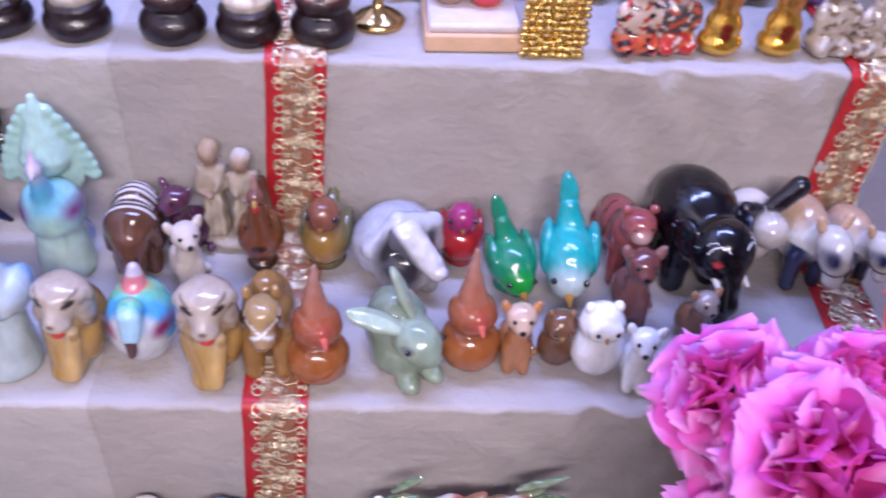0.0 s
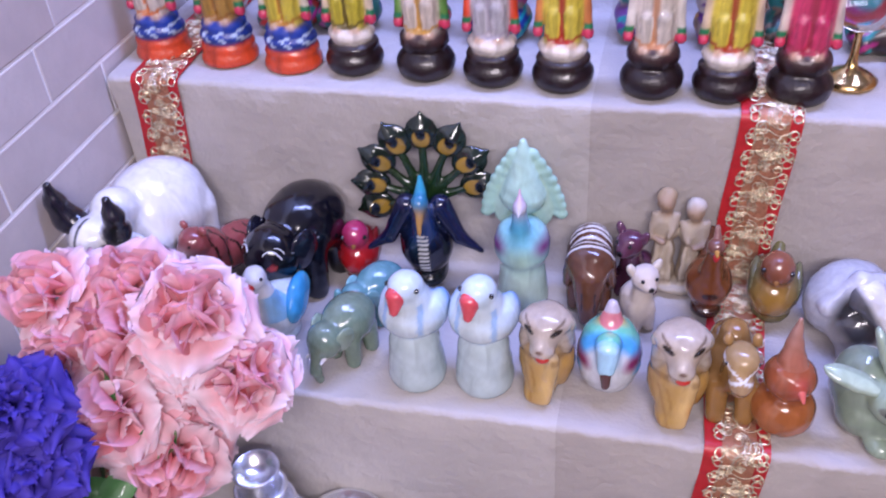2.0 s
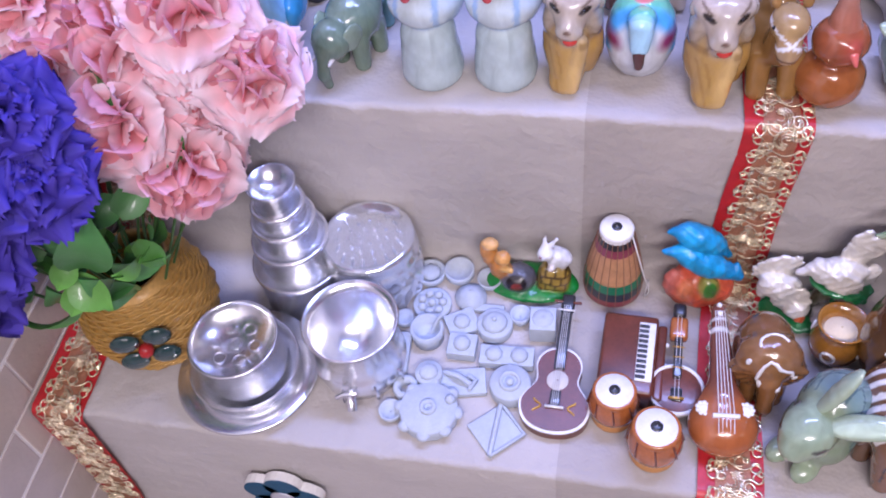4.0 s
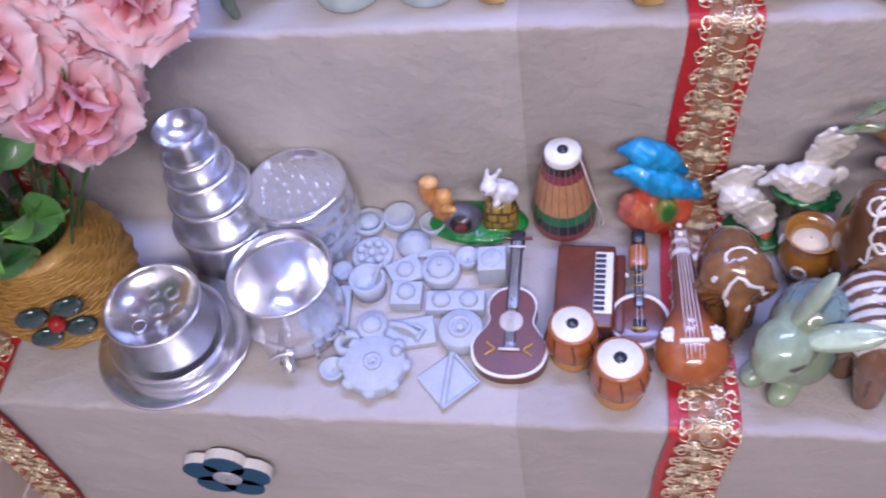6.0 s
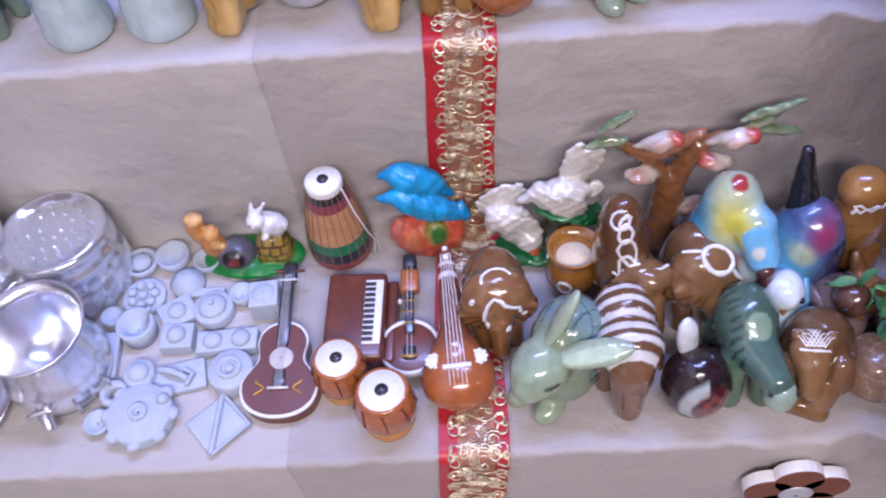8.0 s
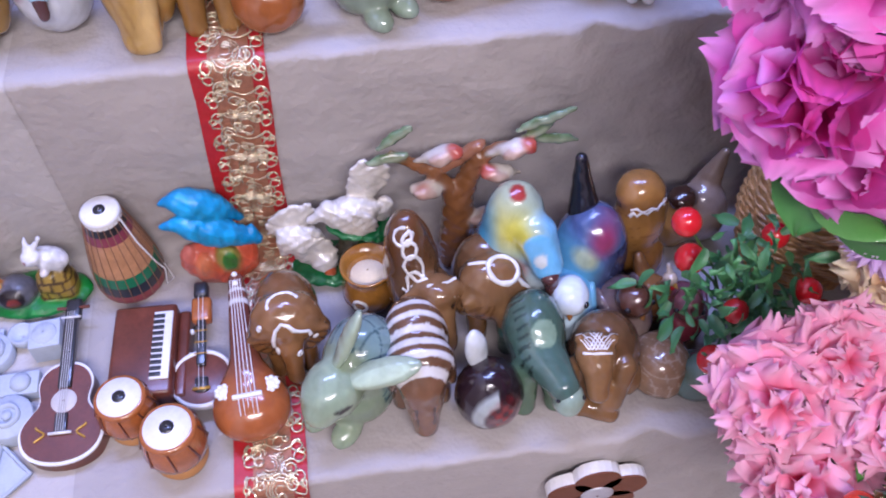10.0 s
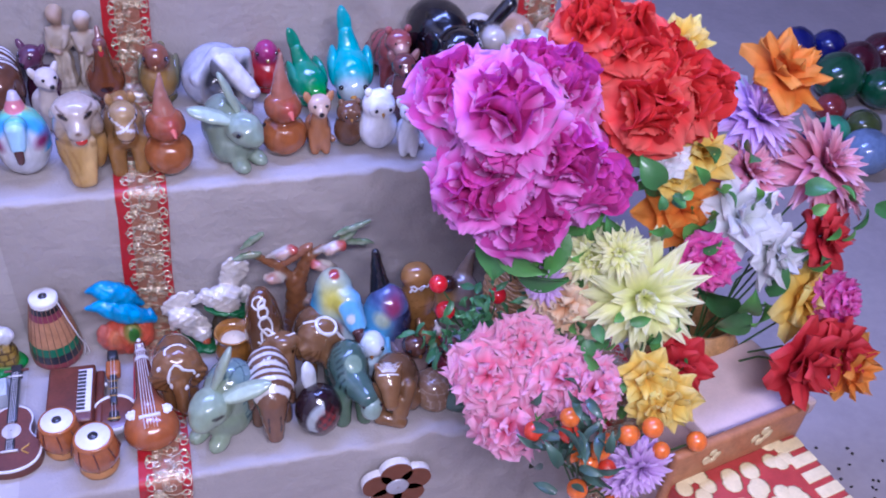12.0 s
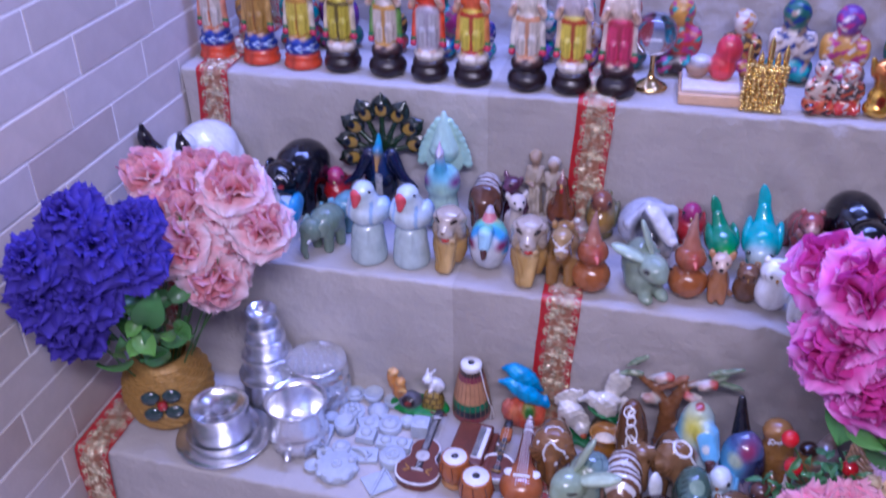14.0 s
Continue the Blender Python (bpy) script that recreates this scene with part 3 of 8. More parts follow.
def pot_hen(at, turn, crest=1.0):
    low, high = (0.36, 0.135, 0.045), (0.33, 0.11, 0.05)
    items = [E((0, 0, 2.8), (3.15, 3.1, 2.9), low), E((0, -0.1, 7.2), (2.5, 2.5, 2.3), high), E((0.5, -2.0, 7.6), (0.85, 0.7, 1.0), (0.46, 0.10, 0.08))]
    comb = [K((0, -0.1, 8.2), (-0.1, 0.5, 11.0 * crest), 1.75, 0.85, (0.34, 0.12, 0.07)), K((-0.1, 0.5, 11.0 * crest), (0.1, 0.9, 13.8 * crest), 0.85, 0.25, (0.33, 0.17, 0.13))]
    beak = [K((0.6, -2.5, 7.5), (0.8, -3.2, 6.9), 0.45, 0.15, (0.55, 0.12, 0.10))]
    # shade in the crease between the two round bodies is put into the colour
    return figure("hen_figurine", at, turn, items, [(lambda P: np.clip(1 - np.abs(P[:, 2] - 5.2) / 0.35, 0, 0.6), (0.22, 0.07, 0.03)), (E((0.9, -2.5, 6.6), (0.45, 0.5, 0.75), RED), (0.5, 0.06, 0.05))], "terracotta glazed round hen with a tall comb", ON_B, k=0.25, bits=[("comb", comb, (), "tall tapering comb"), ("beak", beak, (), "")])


def small_bird(name, at, turn, body, head, belly, label, size=1.0, tail=True, on=ON_B):
    shade = tuple(v * 0.8 for v in body)
    items = [E((0, 0, 3.6), (2.5, 3.2, 2.8), body, (25, 0, 0)), E((0, -1.2, 3.4), (1.9, 2.1, 2.2), belly), E((0, -1.2, 6.6), (1.6, 1.8, 1.7), head), E((0, -0.3, 0.8), (1.9, 2.0, 0.9), tuple(v * 0.7 for v in body))]
    bits = [("beak", [K((0, -2.5, 6.3), (0, -3.2, 5.9), 0.5, 0.15, (0.26, 0.11, 0.03))], (), "small brown beak")] + [("wing", [E((s * 2.0, 0.5, 3.7), (0.62, 2.3, 1.8), shade, (25, 0, 0))], (), "") for s in (-1, 1)]
    if tail:
        bits.append(("tail", [K((0, 2, 3.5), (0, 5.0, 5.6), 1.0, 0.45, body)], (), ""))
    return figure(name, at, turn, items, (), label, on, size=size, bits=bits, eyes=[((s * 1.25, -2.25, 6.9), 0.3) for s in (-1, 1)])


def duck(at, turn, size=1.0):
    """A white duck with a long neck and blue wings."""
    blue = (0.06, 0.32, 0.62)
    items = [E((0, 1.0, 3.4), (2.5, 3.6, 3.2), (0.62, 0.70, 0.74)), K((0, -1.0, 4.6), (-0.3, -2.0, 9.2), 1.6, 0.95, WHITE), E((-0.3, -2.4, 9.9), (1.1, 1.4, 1.15), WHITE), K((0, 3.6, 4.2), (0, 5.6, 5.4), 1.2, 0.5, (0.30, 0.52, 0.72)), E((0, 0.4, 0.7), (2.0, 2.4, 0.8), (0.5, 0.58, 0.62))]
    bits = [("wing", [E((s * 2.0, 1.4, 4.4), (1.0, 3.0, 2.2), blue, (18, 0, 0))], [(lambda P: np.clip((P[:, 1] - 2.0) * 0.5, 0, 1), (0.10, 0.46, 0.62))], "glossy blue wing") for s in (-1, 1)]
    bits.append(("bill", [K((-0.4, -3.4, 9.7), (-0.5, -4.6, 8.8), 0.62, 0.3, (0.52, 0.03, 0.03))], (), "red bill"))
    return figure("duck_figurine", at, turn, items, [(lambda P: np.clip((P[:, 0] + 0.4) * 0.8, 0, 0.7) * (P[:, 2] < 7.4) * (P[:, 2] > 4) * (P[:, 1] < 0), (0.10, 0.42, 0.70))], "white duck with blue wings and red bill", ON_B, size=size, bits=bits, eyes=[((-0.3 + s * 0.95, -2.95, 10.2), 0.2) for s in (-1, 1)])


def elephant(name, at, turn, col, label, size=1.0, lines=True, on=ON_B, material=None, trunk_up=False, extra=(), icing=()):
    ear = tuple(v * 1.2 for v in col)
    items = [E((0, 3.0, 8.2), (4.3, 5.6, 4.4), col), *both(K((2.2, 0.6, 0.9), (2.2, 0.8, 6), 1.35, 1.7, col), K((2.2, 5.6, 0.9), (2.2, 5.2, 6), 1.35, 1.8, col)), E((0, -3.2, 8.0), (3.2, 3.2, 3.4), col)]
    flap, tusk = E((3.0, -1.5, 8.2), (0.6, 2.1, 2.7), ear, (0, 8, -14)), K((1.4, -5.4, 6.2), (1.6, -6.5, 5.8), 0.48, 0.28, WHITE)
    bits = [("ear", [flap], (), ""), ("ear", [mirror(flap)], (), ""), ("tusk", [tusk], (), "short white tusk"), ("tusk", [mirror(tusk)], (), "short white tusk")]
    if trunk_up:
        items += [K((0, -5.2, 8), (0, -7.2, 9.5), 1.3, 1.0, col), K((0, -7.2, 9.5), (0, -7.0, 12), 1.0, 0.7, col)]
    else:
        items += [K((0, -5.4, 7), (0, -6.6, 3.4), 1.4, 0.95, col), K((0, -6.6, 3.4), (0, -6.0, 0.9), 0.95, 0.8, col)]
    paints = []
    icing = list(icing)
    if lines:
        line = (0.62, 0.64, 0.70)
        for s in (-1, 1):
            icing += [(ring((s * 1.9, -5.0, 9.0), 1.3, (1, 0, 0), (0, 0, 1), 0.8, 20, 165), 0.09, line), (ring((s * 2.6, -4.6, 9.8), 1.0, (1, 0, 0), (0, 0, 1), 0.7, 10, 150), 0.06, line)]
            icing += [([(s * 4.4, -1.8 + 0.9 * math.cos(a), 8.6 + 0.9 * math.sin(a)) + np.array((0, math.cos(a), math.sin(a))) * q for q in np.linspace(0, 1.3, 7)], 0.05, (0.32, 0.33, 0.38)) for a in np.linspace(0.2, 2.6, 8)]
        paints += [(E((1.9, -5.6, 8.4), (0.5, 0.6, 0.35), RED), (0.4, 0.05, 0.05)), (E((-1.9, -5.6, 8.4), (0.5, 0.6, 0.35), RED), (0.4, 0.05, 0.05))]
    return figure(name, at, turn, items, list(paints) + list(extra), label, on, size=size, k=0.6, material=material, icing=icing, bits=bits)


def bull(at, turn):
    items = [E((0, 5.0, 8.0), (4.6, 6.0, 5.2), WHITE), E((0, -0.2, 11.4), (2.3, 2.2, 2.2), WHITE), *both(K((2.4, 0.8, 0.8), (2.4, 1.2, 7), 1.2, 1.8, WHITE), K((2.5, 8.4, 0.8), (2.5, 8, 7), 1.2, 1.9, WHITE)), E((0, -3.2, 10.0), (2.5, 2.8, 2.4), WHITE, (-30, 0, 0)),
             E((0, -5.4, 8.0), (1.7, 1.6, 1.6), (0.7, 0.66, 0.66)), *both(E((2.9, -1.6, 9.6), (1.4, 0.6, 0.7), WHITE))]
    paints = [(lambda P: (abs(P[:, 0] + 0.1) < 0.13) & (P[:, 1] < -3.2) & (P[:, 2] > 10.0), BLACK), (E((1.9, -4.4, 10.4), 0.45, BLACK), BLACK), (E((-1.9, -4.4, 10.4), 0.45, BLACK), BLACK)]
    return figure("bull_figurine", at, turn, items, paints, "white glazed bull with curved black horns", ON_B, k=0.6, size=1.22, bits=[("horn", h, (), "glossy black horn") for h in ([K((1.9, -3.0, 11.0), (3.0, -3.3, 11.8), 1.3, 1.3, BLACK), K((3.0, -3.3, 11.8), (3.5, -3.6, 13.8), 1.3, 0.95, BLACK), K((3.5, -3.6, 13.8), (3.45, -3.8, 15.6), 0.95, 0.4, BLACK)], [mirror(q) for q in (K((1.9, -3.0, 11.0), (3.0, -3.3, 11.8), 1.3, 1.3, BLACK), K((3.0, -3.3, 11.8), (3.5, -3.6, 13.8), 1.3, 0.95, BLACK), K((3.5, -3.6, 13.8), (3.45, -3.8, 15.6), 0.95, 0.4, BLACK))])])


def tiger(at, turn, size=1.0):
    col = (0.30, 0.085, 0.085)
    items = [E((0, 3, 5), (2.6, 5.0, 2.8), col), E((0, -0.6, 7.2), (2.4, 2.6, 2.8), col), E((0, -2.4, 9.4), (2.0, 2.0, 1.9), col), *both(K((1.3, -1.4, 0.7), (1.3, -0.9, 5), 0.9, 1.2, col), K((1.5, 6, 0.7), (1.5, 5.6, 4), 0.9, 1.4, col)), E((0, -4.0, 8.9), (1.1, 0.9, 0.9), (0.5, 0.36, 0.33))]
    paints = [(lambda P: ((P[:, 1] * 0.55 + 0.25 * np.sin(P[:, 0] * 2)) % 1.0 < 0.2) & (P[:, 2] > 4.4) & (abs(P[:, 0]) > 0.5) & (P[:, 1] > -1.6), DARKBROWN)]
    return figure("tiger_figurine", at, turn, items, paints, "maroon glazed tiger with dark stripes", ON_B, size=size, bits=[("ear", [E((s * 1.5, -2.0, 11.2), (0.6, 0.4, 0.6), col)], (), "") for s in (-1, 1)], eyes=[((s * 0.9, -4.0, 9.9), 0.2) for s in (-1, 1)])


def dark_peacock(at, turn):
    items = [E((0, 1.5, 1.4), (2.2, 3.4, 1.6), (0.02, 0.025, 0.03)), E((0, 0, 6.6), (3.2, 2.9, 4.2), (0.006, 0.007, 0.02)), K((0, -1.2, 9), (0, -2.0, 13.5), 1.6, 1.0, (0.02, 0.05, 0.16)), E((0, -2.3, 14.0), (1.0, 1.2, 1.1), (0.03, 0.22, 0.38)), K((0, -3.0, 13.4), (0, -3.9, 10.6), 0.6, 0.25, TAN),
             K((0, -1.4, 14.8), (0, -0.6, 16.4), 0.7, 0.3, (0.04, 0.3, 0.42)), *both(K((2.0, -0.4, 12.4), (4.2, -1.0, 8.2), 1.3, 0.85, (0.010, 0.012, 0.05)), K((4.2, -1.0, 8.2), (6.8, -1.4, 6.6), 0.85, 0.3, (0.010, 0.012, 0.05)))]
    green, gold = (0.008, 0.016, 0.010), (0.34, 0.21, 0.03)
    paints, feathers = [], []
    for deg in (90, 60, 120, 32, 148, 6, 174, 198):
        a = radians(deg)
        d = Vector((math.cos(a), 0, math.sin(a)))
        c = Vector((6.3 * d.x, 2.4, 12.6 + 7.7 * d.z))
        vane = [E(tuple(c), (1.95, 0.7, 2.2), green, (0, 90 - deg, 0)), K(tuple(c + d * 1.0), tuple(c + d * 2.6), 1.2, 0.2, green)]
        items += [K((0, 2.0, 11.5), tuple(c), 0.75, 0.38, (0.02, 0.05, 0.015))]
        q = c - d * 0.75
        feathers.append(("tail_feather", vane, [(E((q.x + d.x * 0.3, 1.5, q.z + d.z * 0.3), (1.05, 1.4, 1.25), gold, (0, 90 - deg, 0)), gold), (E((q.x + d.x * 0.95, 1.5, q.z + d.z * 0.95), (0.58, 1.2, 0.85), green), (0.008, 0.012, 0.02))], "dark tail feather with a gold eye"))
    paints += [(stripes(2, 0.62, 0.5, 3.6, 9.4, lambda P: (abs(P[:, 0]) < 0.62) & (P[:, 1] < -0.8)), (0.7, 0.7, 0.66)), (lambda P: (np.abs(np.abs(P[:, 0]) - 5.4 + (6.6 - P[:, 2]) * 0.1) < 1.2) & (P[:, 1] < 0.2) & (abs(P[:, 2] - 5.75) < 0.18), (0.5, 0.5, 0.55))]
    return figure("peacock_figurine", at, turn, items, paints, "dark navy peacock with fanned gold-eyed tail feathers", ON_B, k=0.35, step=0.3, material=GLAZE, bits=feathers)


def pale_peacock(at, turn):
    items = [K((0, 0, 1.0), (0, 0, 6.0), 3.1, 2.6, (0.48, 0.60, 0.50)), E((0, -0.2, 8.6), (3.3, 3.2, 3.6), (0.36, 0.60, 0.62)), K((0, -1.6, 10.4), (0, -2.2, 14.6), 1.3, 0.75, (0.09, 0.45, 0.66)), E((0, -2.4, 15.1), (0.8, 0.95, 0.85), (0.6, 0.45, 0.55)), K((0, -3.0, 15.0), (0, -3.9, 14.7), 0.35, 0.12, WHITE), K((0, -2.3, 15.8), (0, -2.0, 17.2), 0.45, 0.2, (0.62, 0.4, 0.5)),
             K((0, 2, 5), (0.6, 4.0, 1.5), 2.0, 1.6, (0.10, 0.22, 0.6))]
    tail = [E((0, 2.2, 12.6), (3.7, 0.6, 4.6), (0.40, 0.58, 0.50)), K((0, 2.2, 14.0), (0, 2.2, 20.6), 2.7, 0.45, (0.42, 0.62, 0.53))]
    for i in range(8):
        h = i / 8
        tail += both(E((4.0 * (1 - h ** 1.7) + 0.25, 2.2, 11.2 + 9.0 * h), (0.85, 0.5, 0.72), (0.36, 0.58, 0.49), (0, 35, 0)))
    paints = [(lambda P: np.clip(1.1 - np.hypot(np.abs(P[:, 0]) - 2.7, P[:, 2] - 9.4) / 1.5, 0, 1) * (P[:, 1] < 1.2), (0.22, 0.06, 0.22)), (lambda P: np.clip(1.0 - np.hypot(P[:, 0], P[:, 2] - 7.5) / 2.8, 0, 0.8) * (P[:, 1] < 0), (0.50, 0.68, 0.50))]
    return figure("peacock_figurine", at, turn, items, paints, "pale turquoise peacock with mint fan tail on a pedestal", ON_B, k=0.4, blend=0.6, bits=[("fan_tail", tail, (), "mint fan tail with scalloped edge")])


def rainbow_swan(at, turn):
    items = [E((0, 0.8, 4.6), (3.4, 3.8, 4.7), (0.60, 0.62, 0.66)), K((0, 0.8, 8), (0, 1.4, 10.8), 1.7, 0.6, (0.55, 0.5, 0.56)), K((0, -1.9, 8.2), (0, -2.4, 6.6), 1.35, 1.0, (0.30, 0.58, 0.82))]
    head = [K((0, -2.4, 8.0), (0, -3.0, 6.0), 1.2, 0.95, (0.40, 0.66, 0.86))]
    bill = [K((0, -3.35, 5.7), (0, -3.8, 4.3), 0.66, 0.45, (0.09, 0.04, 0.04))]
    def band(lo, hi):
        return lambda P: np.clip(1.6 - np.abs(np.hypot(P[:, 0] * 1.15, P[:, 2] - 4.6) + P[:, 1] * 0.15 - (lo + hi) / 2) / (hi - lo) * 1.6, 0, 1) * (P[:, 2] > 4.0)
    paints = [(band(3.2, 4.4), (0.12, 0.42, 0.75)), (band(4.3, 5.0), (0.20, 0.55, 0.42)), (band(4.9, 5.6), (0.66, 0.52, 0.22)), (E((0, 0.6, 9.6), (1.3, 1.6, 0.8), PINK), (0.6, 0.22, 0.24)),
              *[(lambda P, s=s: np.clip(1.3 - np.hypot(P[:, 0] - s * 2.6, P[:, 2] - 5.6) / 1.0, 0, 1) * (P[:, 1] < 1), (0.24, 0.04, 0.14)) for s in (-1, 1)], (K((0, -2.6, 8.2), (0, -3.2, 6.4), 1.2, 1.0, SKY), (0.36, 0.64, 0.85)), (K((0, -3.6, 5.7), (0, -4.1, 4.3), 0.8, 0.55, SKY), (0.09, 0.04, 0.04))]
    return figure("swan_figurine", at, turn, items, paints, "white glazed swan with rainbow-tinted wings", ON_B, k=0.5, bits=[("head", head, (), "pale blue bowed head"), ("bill", bill, (), "dark brown bill")])


def striped_elephant(at, turn, size, on, col, duty, low=6.9, gap=1.3, first=0.0):
    """A bowed elephant: domed banded back, brow and a trunk that runs straight down between short legs."""
    lite = tuple(v * 1.25 for v in col)
    items = [E((0, 2.6, 5.6), (3.0, 3.8, 4.4), col), E((0, -0.6, 7.2), (2.95, 2.6, 2.6), col), K((0, -2.2, 6.4), (0, -3.6, 1.2), 2.1, 1.15, lite), *both(K((1.7, -0.6, 0.9), (1.6, 0.2, 5), 1.0, 1.3, col), K((1.6, 4.6, 0.9), (1.6, 4.2, 4), 1.0, 1.4, col), E((2.5, -0.4, 5.6), (0.7, 1.5, 2.2), col, (0, -6, 0)))]
    arc = lambda P: P[:, 1] + 2.9
    paints = [(lambda P: ((arc(P) / gap) % 1.0 < duty) & (P[:, 2] > low) & (arc(P) > first) & (arc(P) < 7.4) & (np.abs(P[:, 0]) < 2.9), (0.70, 0.68, 0.66)), (lambda P: (np.abs(np.abs(P[:, 0]) - 0.75) < 0.12) & (P[:, 1] < -2.8) & (P[:, 2] > 2.6) & (P[:, 2] < 5.4), tuple(v * 0.5 for v in col))]
    return figure("elephant_figurine", at, turn, items, paints, "brown glazed elephant with a white banded back", on, size=size, k=0.5, eyes=[((s * 1.7, -2.9, 6.6), 0.22) for s in (-1, 1)])


def camel(at, turn, col=(0.31, 0.175, 0.06), label="brown glazed sitting camel with white bridle", on=ON_B, size=1.0):
    items = [E((0, 3, 4.6), (2.7, 4.2, 3.4), col), E((0, 2.8, 7.6), (1.6, 1.9, 1.8), col), *both(K((1.4, -1.6, 0.8), (1.4, -0.4, 4), 1.0, 1.2, col)), K((0, -0.6, 5), (0, -1.8, 8.6), 1.6, 1.2, col), E((0, -2.6, 9.6), (1.7, 2.0, 1.6), (0.40, 0.28, 0.14)), E((0, -4.0, 8.0), (1.15, 1.3, 1.6), (0.44, 0.31, 0.18), (-20, 0, 0))]
    paints = [(lambda P: (abs(P[:, 2] - 8.9 - 0.6 * P[:, 0]) < 0.16) & (P[:, 1] < -2), WHITE), (lambda P: (abs(P[:, 2] - 8.9 + 0.6 * P[:, 0]) < 0.16) & (P[:, 1] < -2), WHITE), (lambda P: (abs(P[:, 2] - 7.4) < 0.1) & (P[:, 1] < -3), BROWN)]
    return figure("camel_figurine", at, turn, items, paints, label, on, size=size, bits=[("ear", [E((s * 1.3, -1.6, 11.2), (0.5, 0.5, 0.8), col)], (), "") for s in (-1, 1)], eyes=[((s * 1.45, -3.5, 9.8), 0.2) for s in (-1, 1)])


def rabbit(at, turn, label, on=ON_B, size=1.0, pattern=False, col=SAGE, flip=False):
    lite = tuple(min(1, v * 1.3) for v in col)
    pale = tuple(min(0.75, v * 1.75) for v in col)
    items = [E((0, 2.0, 4.4), (3.1, 3.5, 4.2), col), E((0, 0.6, 2.4), (3.0, 3.4, 2.4), col), E((0, -1.8, 5.6), (2.3, 2.8, 2.15), lite), E((0, -3.7, 4.9), (1.35, 1.3, 1.15), lite), *both(E((1.35, -2.6, 0.9), (1.05, 1.6, 0.95), lite), E((1.9, 0.6, 2.0), (1.2, 2.0, 1.9), col)), E((0, 5.2, 2.4), 1.1, lite)]
    ear_a = [leaf_form((0.7, -1.4, 6.6), (5.7, 2.0, 8.9), 1.15, 0.6, lite, 20)]
    ear_b = [leaf_form((-0.5, -0.8, 6.6), (0.9, 1.6, 12.6), 1.1, 0.6, lite, -30)]
    inner = [(leaf_form((1.4, -1.7, 7.2), (5.2, 1.3, 9.0), 0.62, 0.5, pale, 20), pale)]
    if flip:
        items, ear_a, ear_b = ([mirror(it) for it in q] for q in (items, ear_a, ear_b))
        inner = [(mirror(q), c) for q, c in inner]
    paints = [(E((s * 1.85, -3.05, 6.05), (0.80, 0.8, 0.20 if pattern else 0.42), BLACK, (0, s * 22, 0)), (0.07, 0.07, 0.06) if pattern else (0.20, 0.22, 0.18)) for s in (-1, 1)] + [(lambda P: (np.abs(P[:, 2] - 4.45 + 0.2 * np.abs(P[:, 0])) < 0.1) & (P[:, 1] < -4.2), (0.14, 0.14, 0.11))]
    if pattern:
        paints.append((lambda P: np.clip((P[:, 1] - 0.2) * 0.7, 0, 0.6) * (P[:, 2] > 2), (0.20, 0.32, 0.36)))
        paints.append((lambda P: ((np.abs(np.sin(P[:, 0] * 2.2 + P[:, 2] * 0.9)) < 0.14) | (np.abs(np.sin(P[:, 2] * 2.0 - P[:, 1] * 1.3)) < 0.14)) & (P[:, 1] > 0.4) & (P[:, 2] > 2.2), (0.09, 0.15, 0.16)))
    return figure("rabbit_figurine", at, turn, items, paints, label, on, size=size, bits=[("ear", ear_a, inner, "long pale ear"), ("ear", ear_b, (), "raised ear")], eyes=[] if pattern else [((s * 2.0, -3.35, 6.05), 0.30) for s in (-1, 1)])


def rooster(at, turn, col, head, label, size=1.0, on=ON_B):
    items = [E((0, 0.4, 4.2), (2.6, 3.0, 3.0), col), E((0, -0.2, 0.9), (1.7, 1.8, 1.0), DARKBROWN), K((0, -1.0, 6), (0, -1.6, 10.4), 1.5, 0.75, col), E((0, -1.8, 10.8), (0.9, 1.0, 0.9), head), K((0, 2.2, 5), (0, 4.4, 8.2), 1.5, 0.7, tuple(v * 0.6 for v in col))]
    bits = [("comb", [K((0, -1.5, 11.2), (0, -0.9, 12.6), 0.5, 0.3, head)], (), ""), ("beak", [K((0, -2.6, 10.7), (0, -3.3, 10.4), 0.35, 0.12, OCHRE)], (), "ochre beak"), ("wattle", [E((0, -2.5, 9.8), (0.35, 0.35, 0.7), RED)], (), "red wattle")]
    return figure("rooster_figurine", at, turn, items, [(E((0, -2.3, 4.2), (0.9, 0.8, 0.5), DARKBROWN), DARKBROWN)], label, on, size=size, bits=bits)


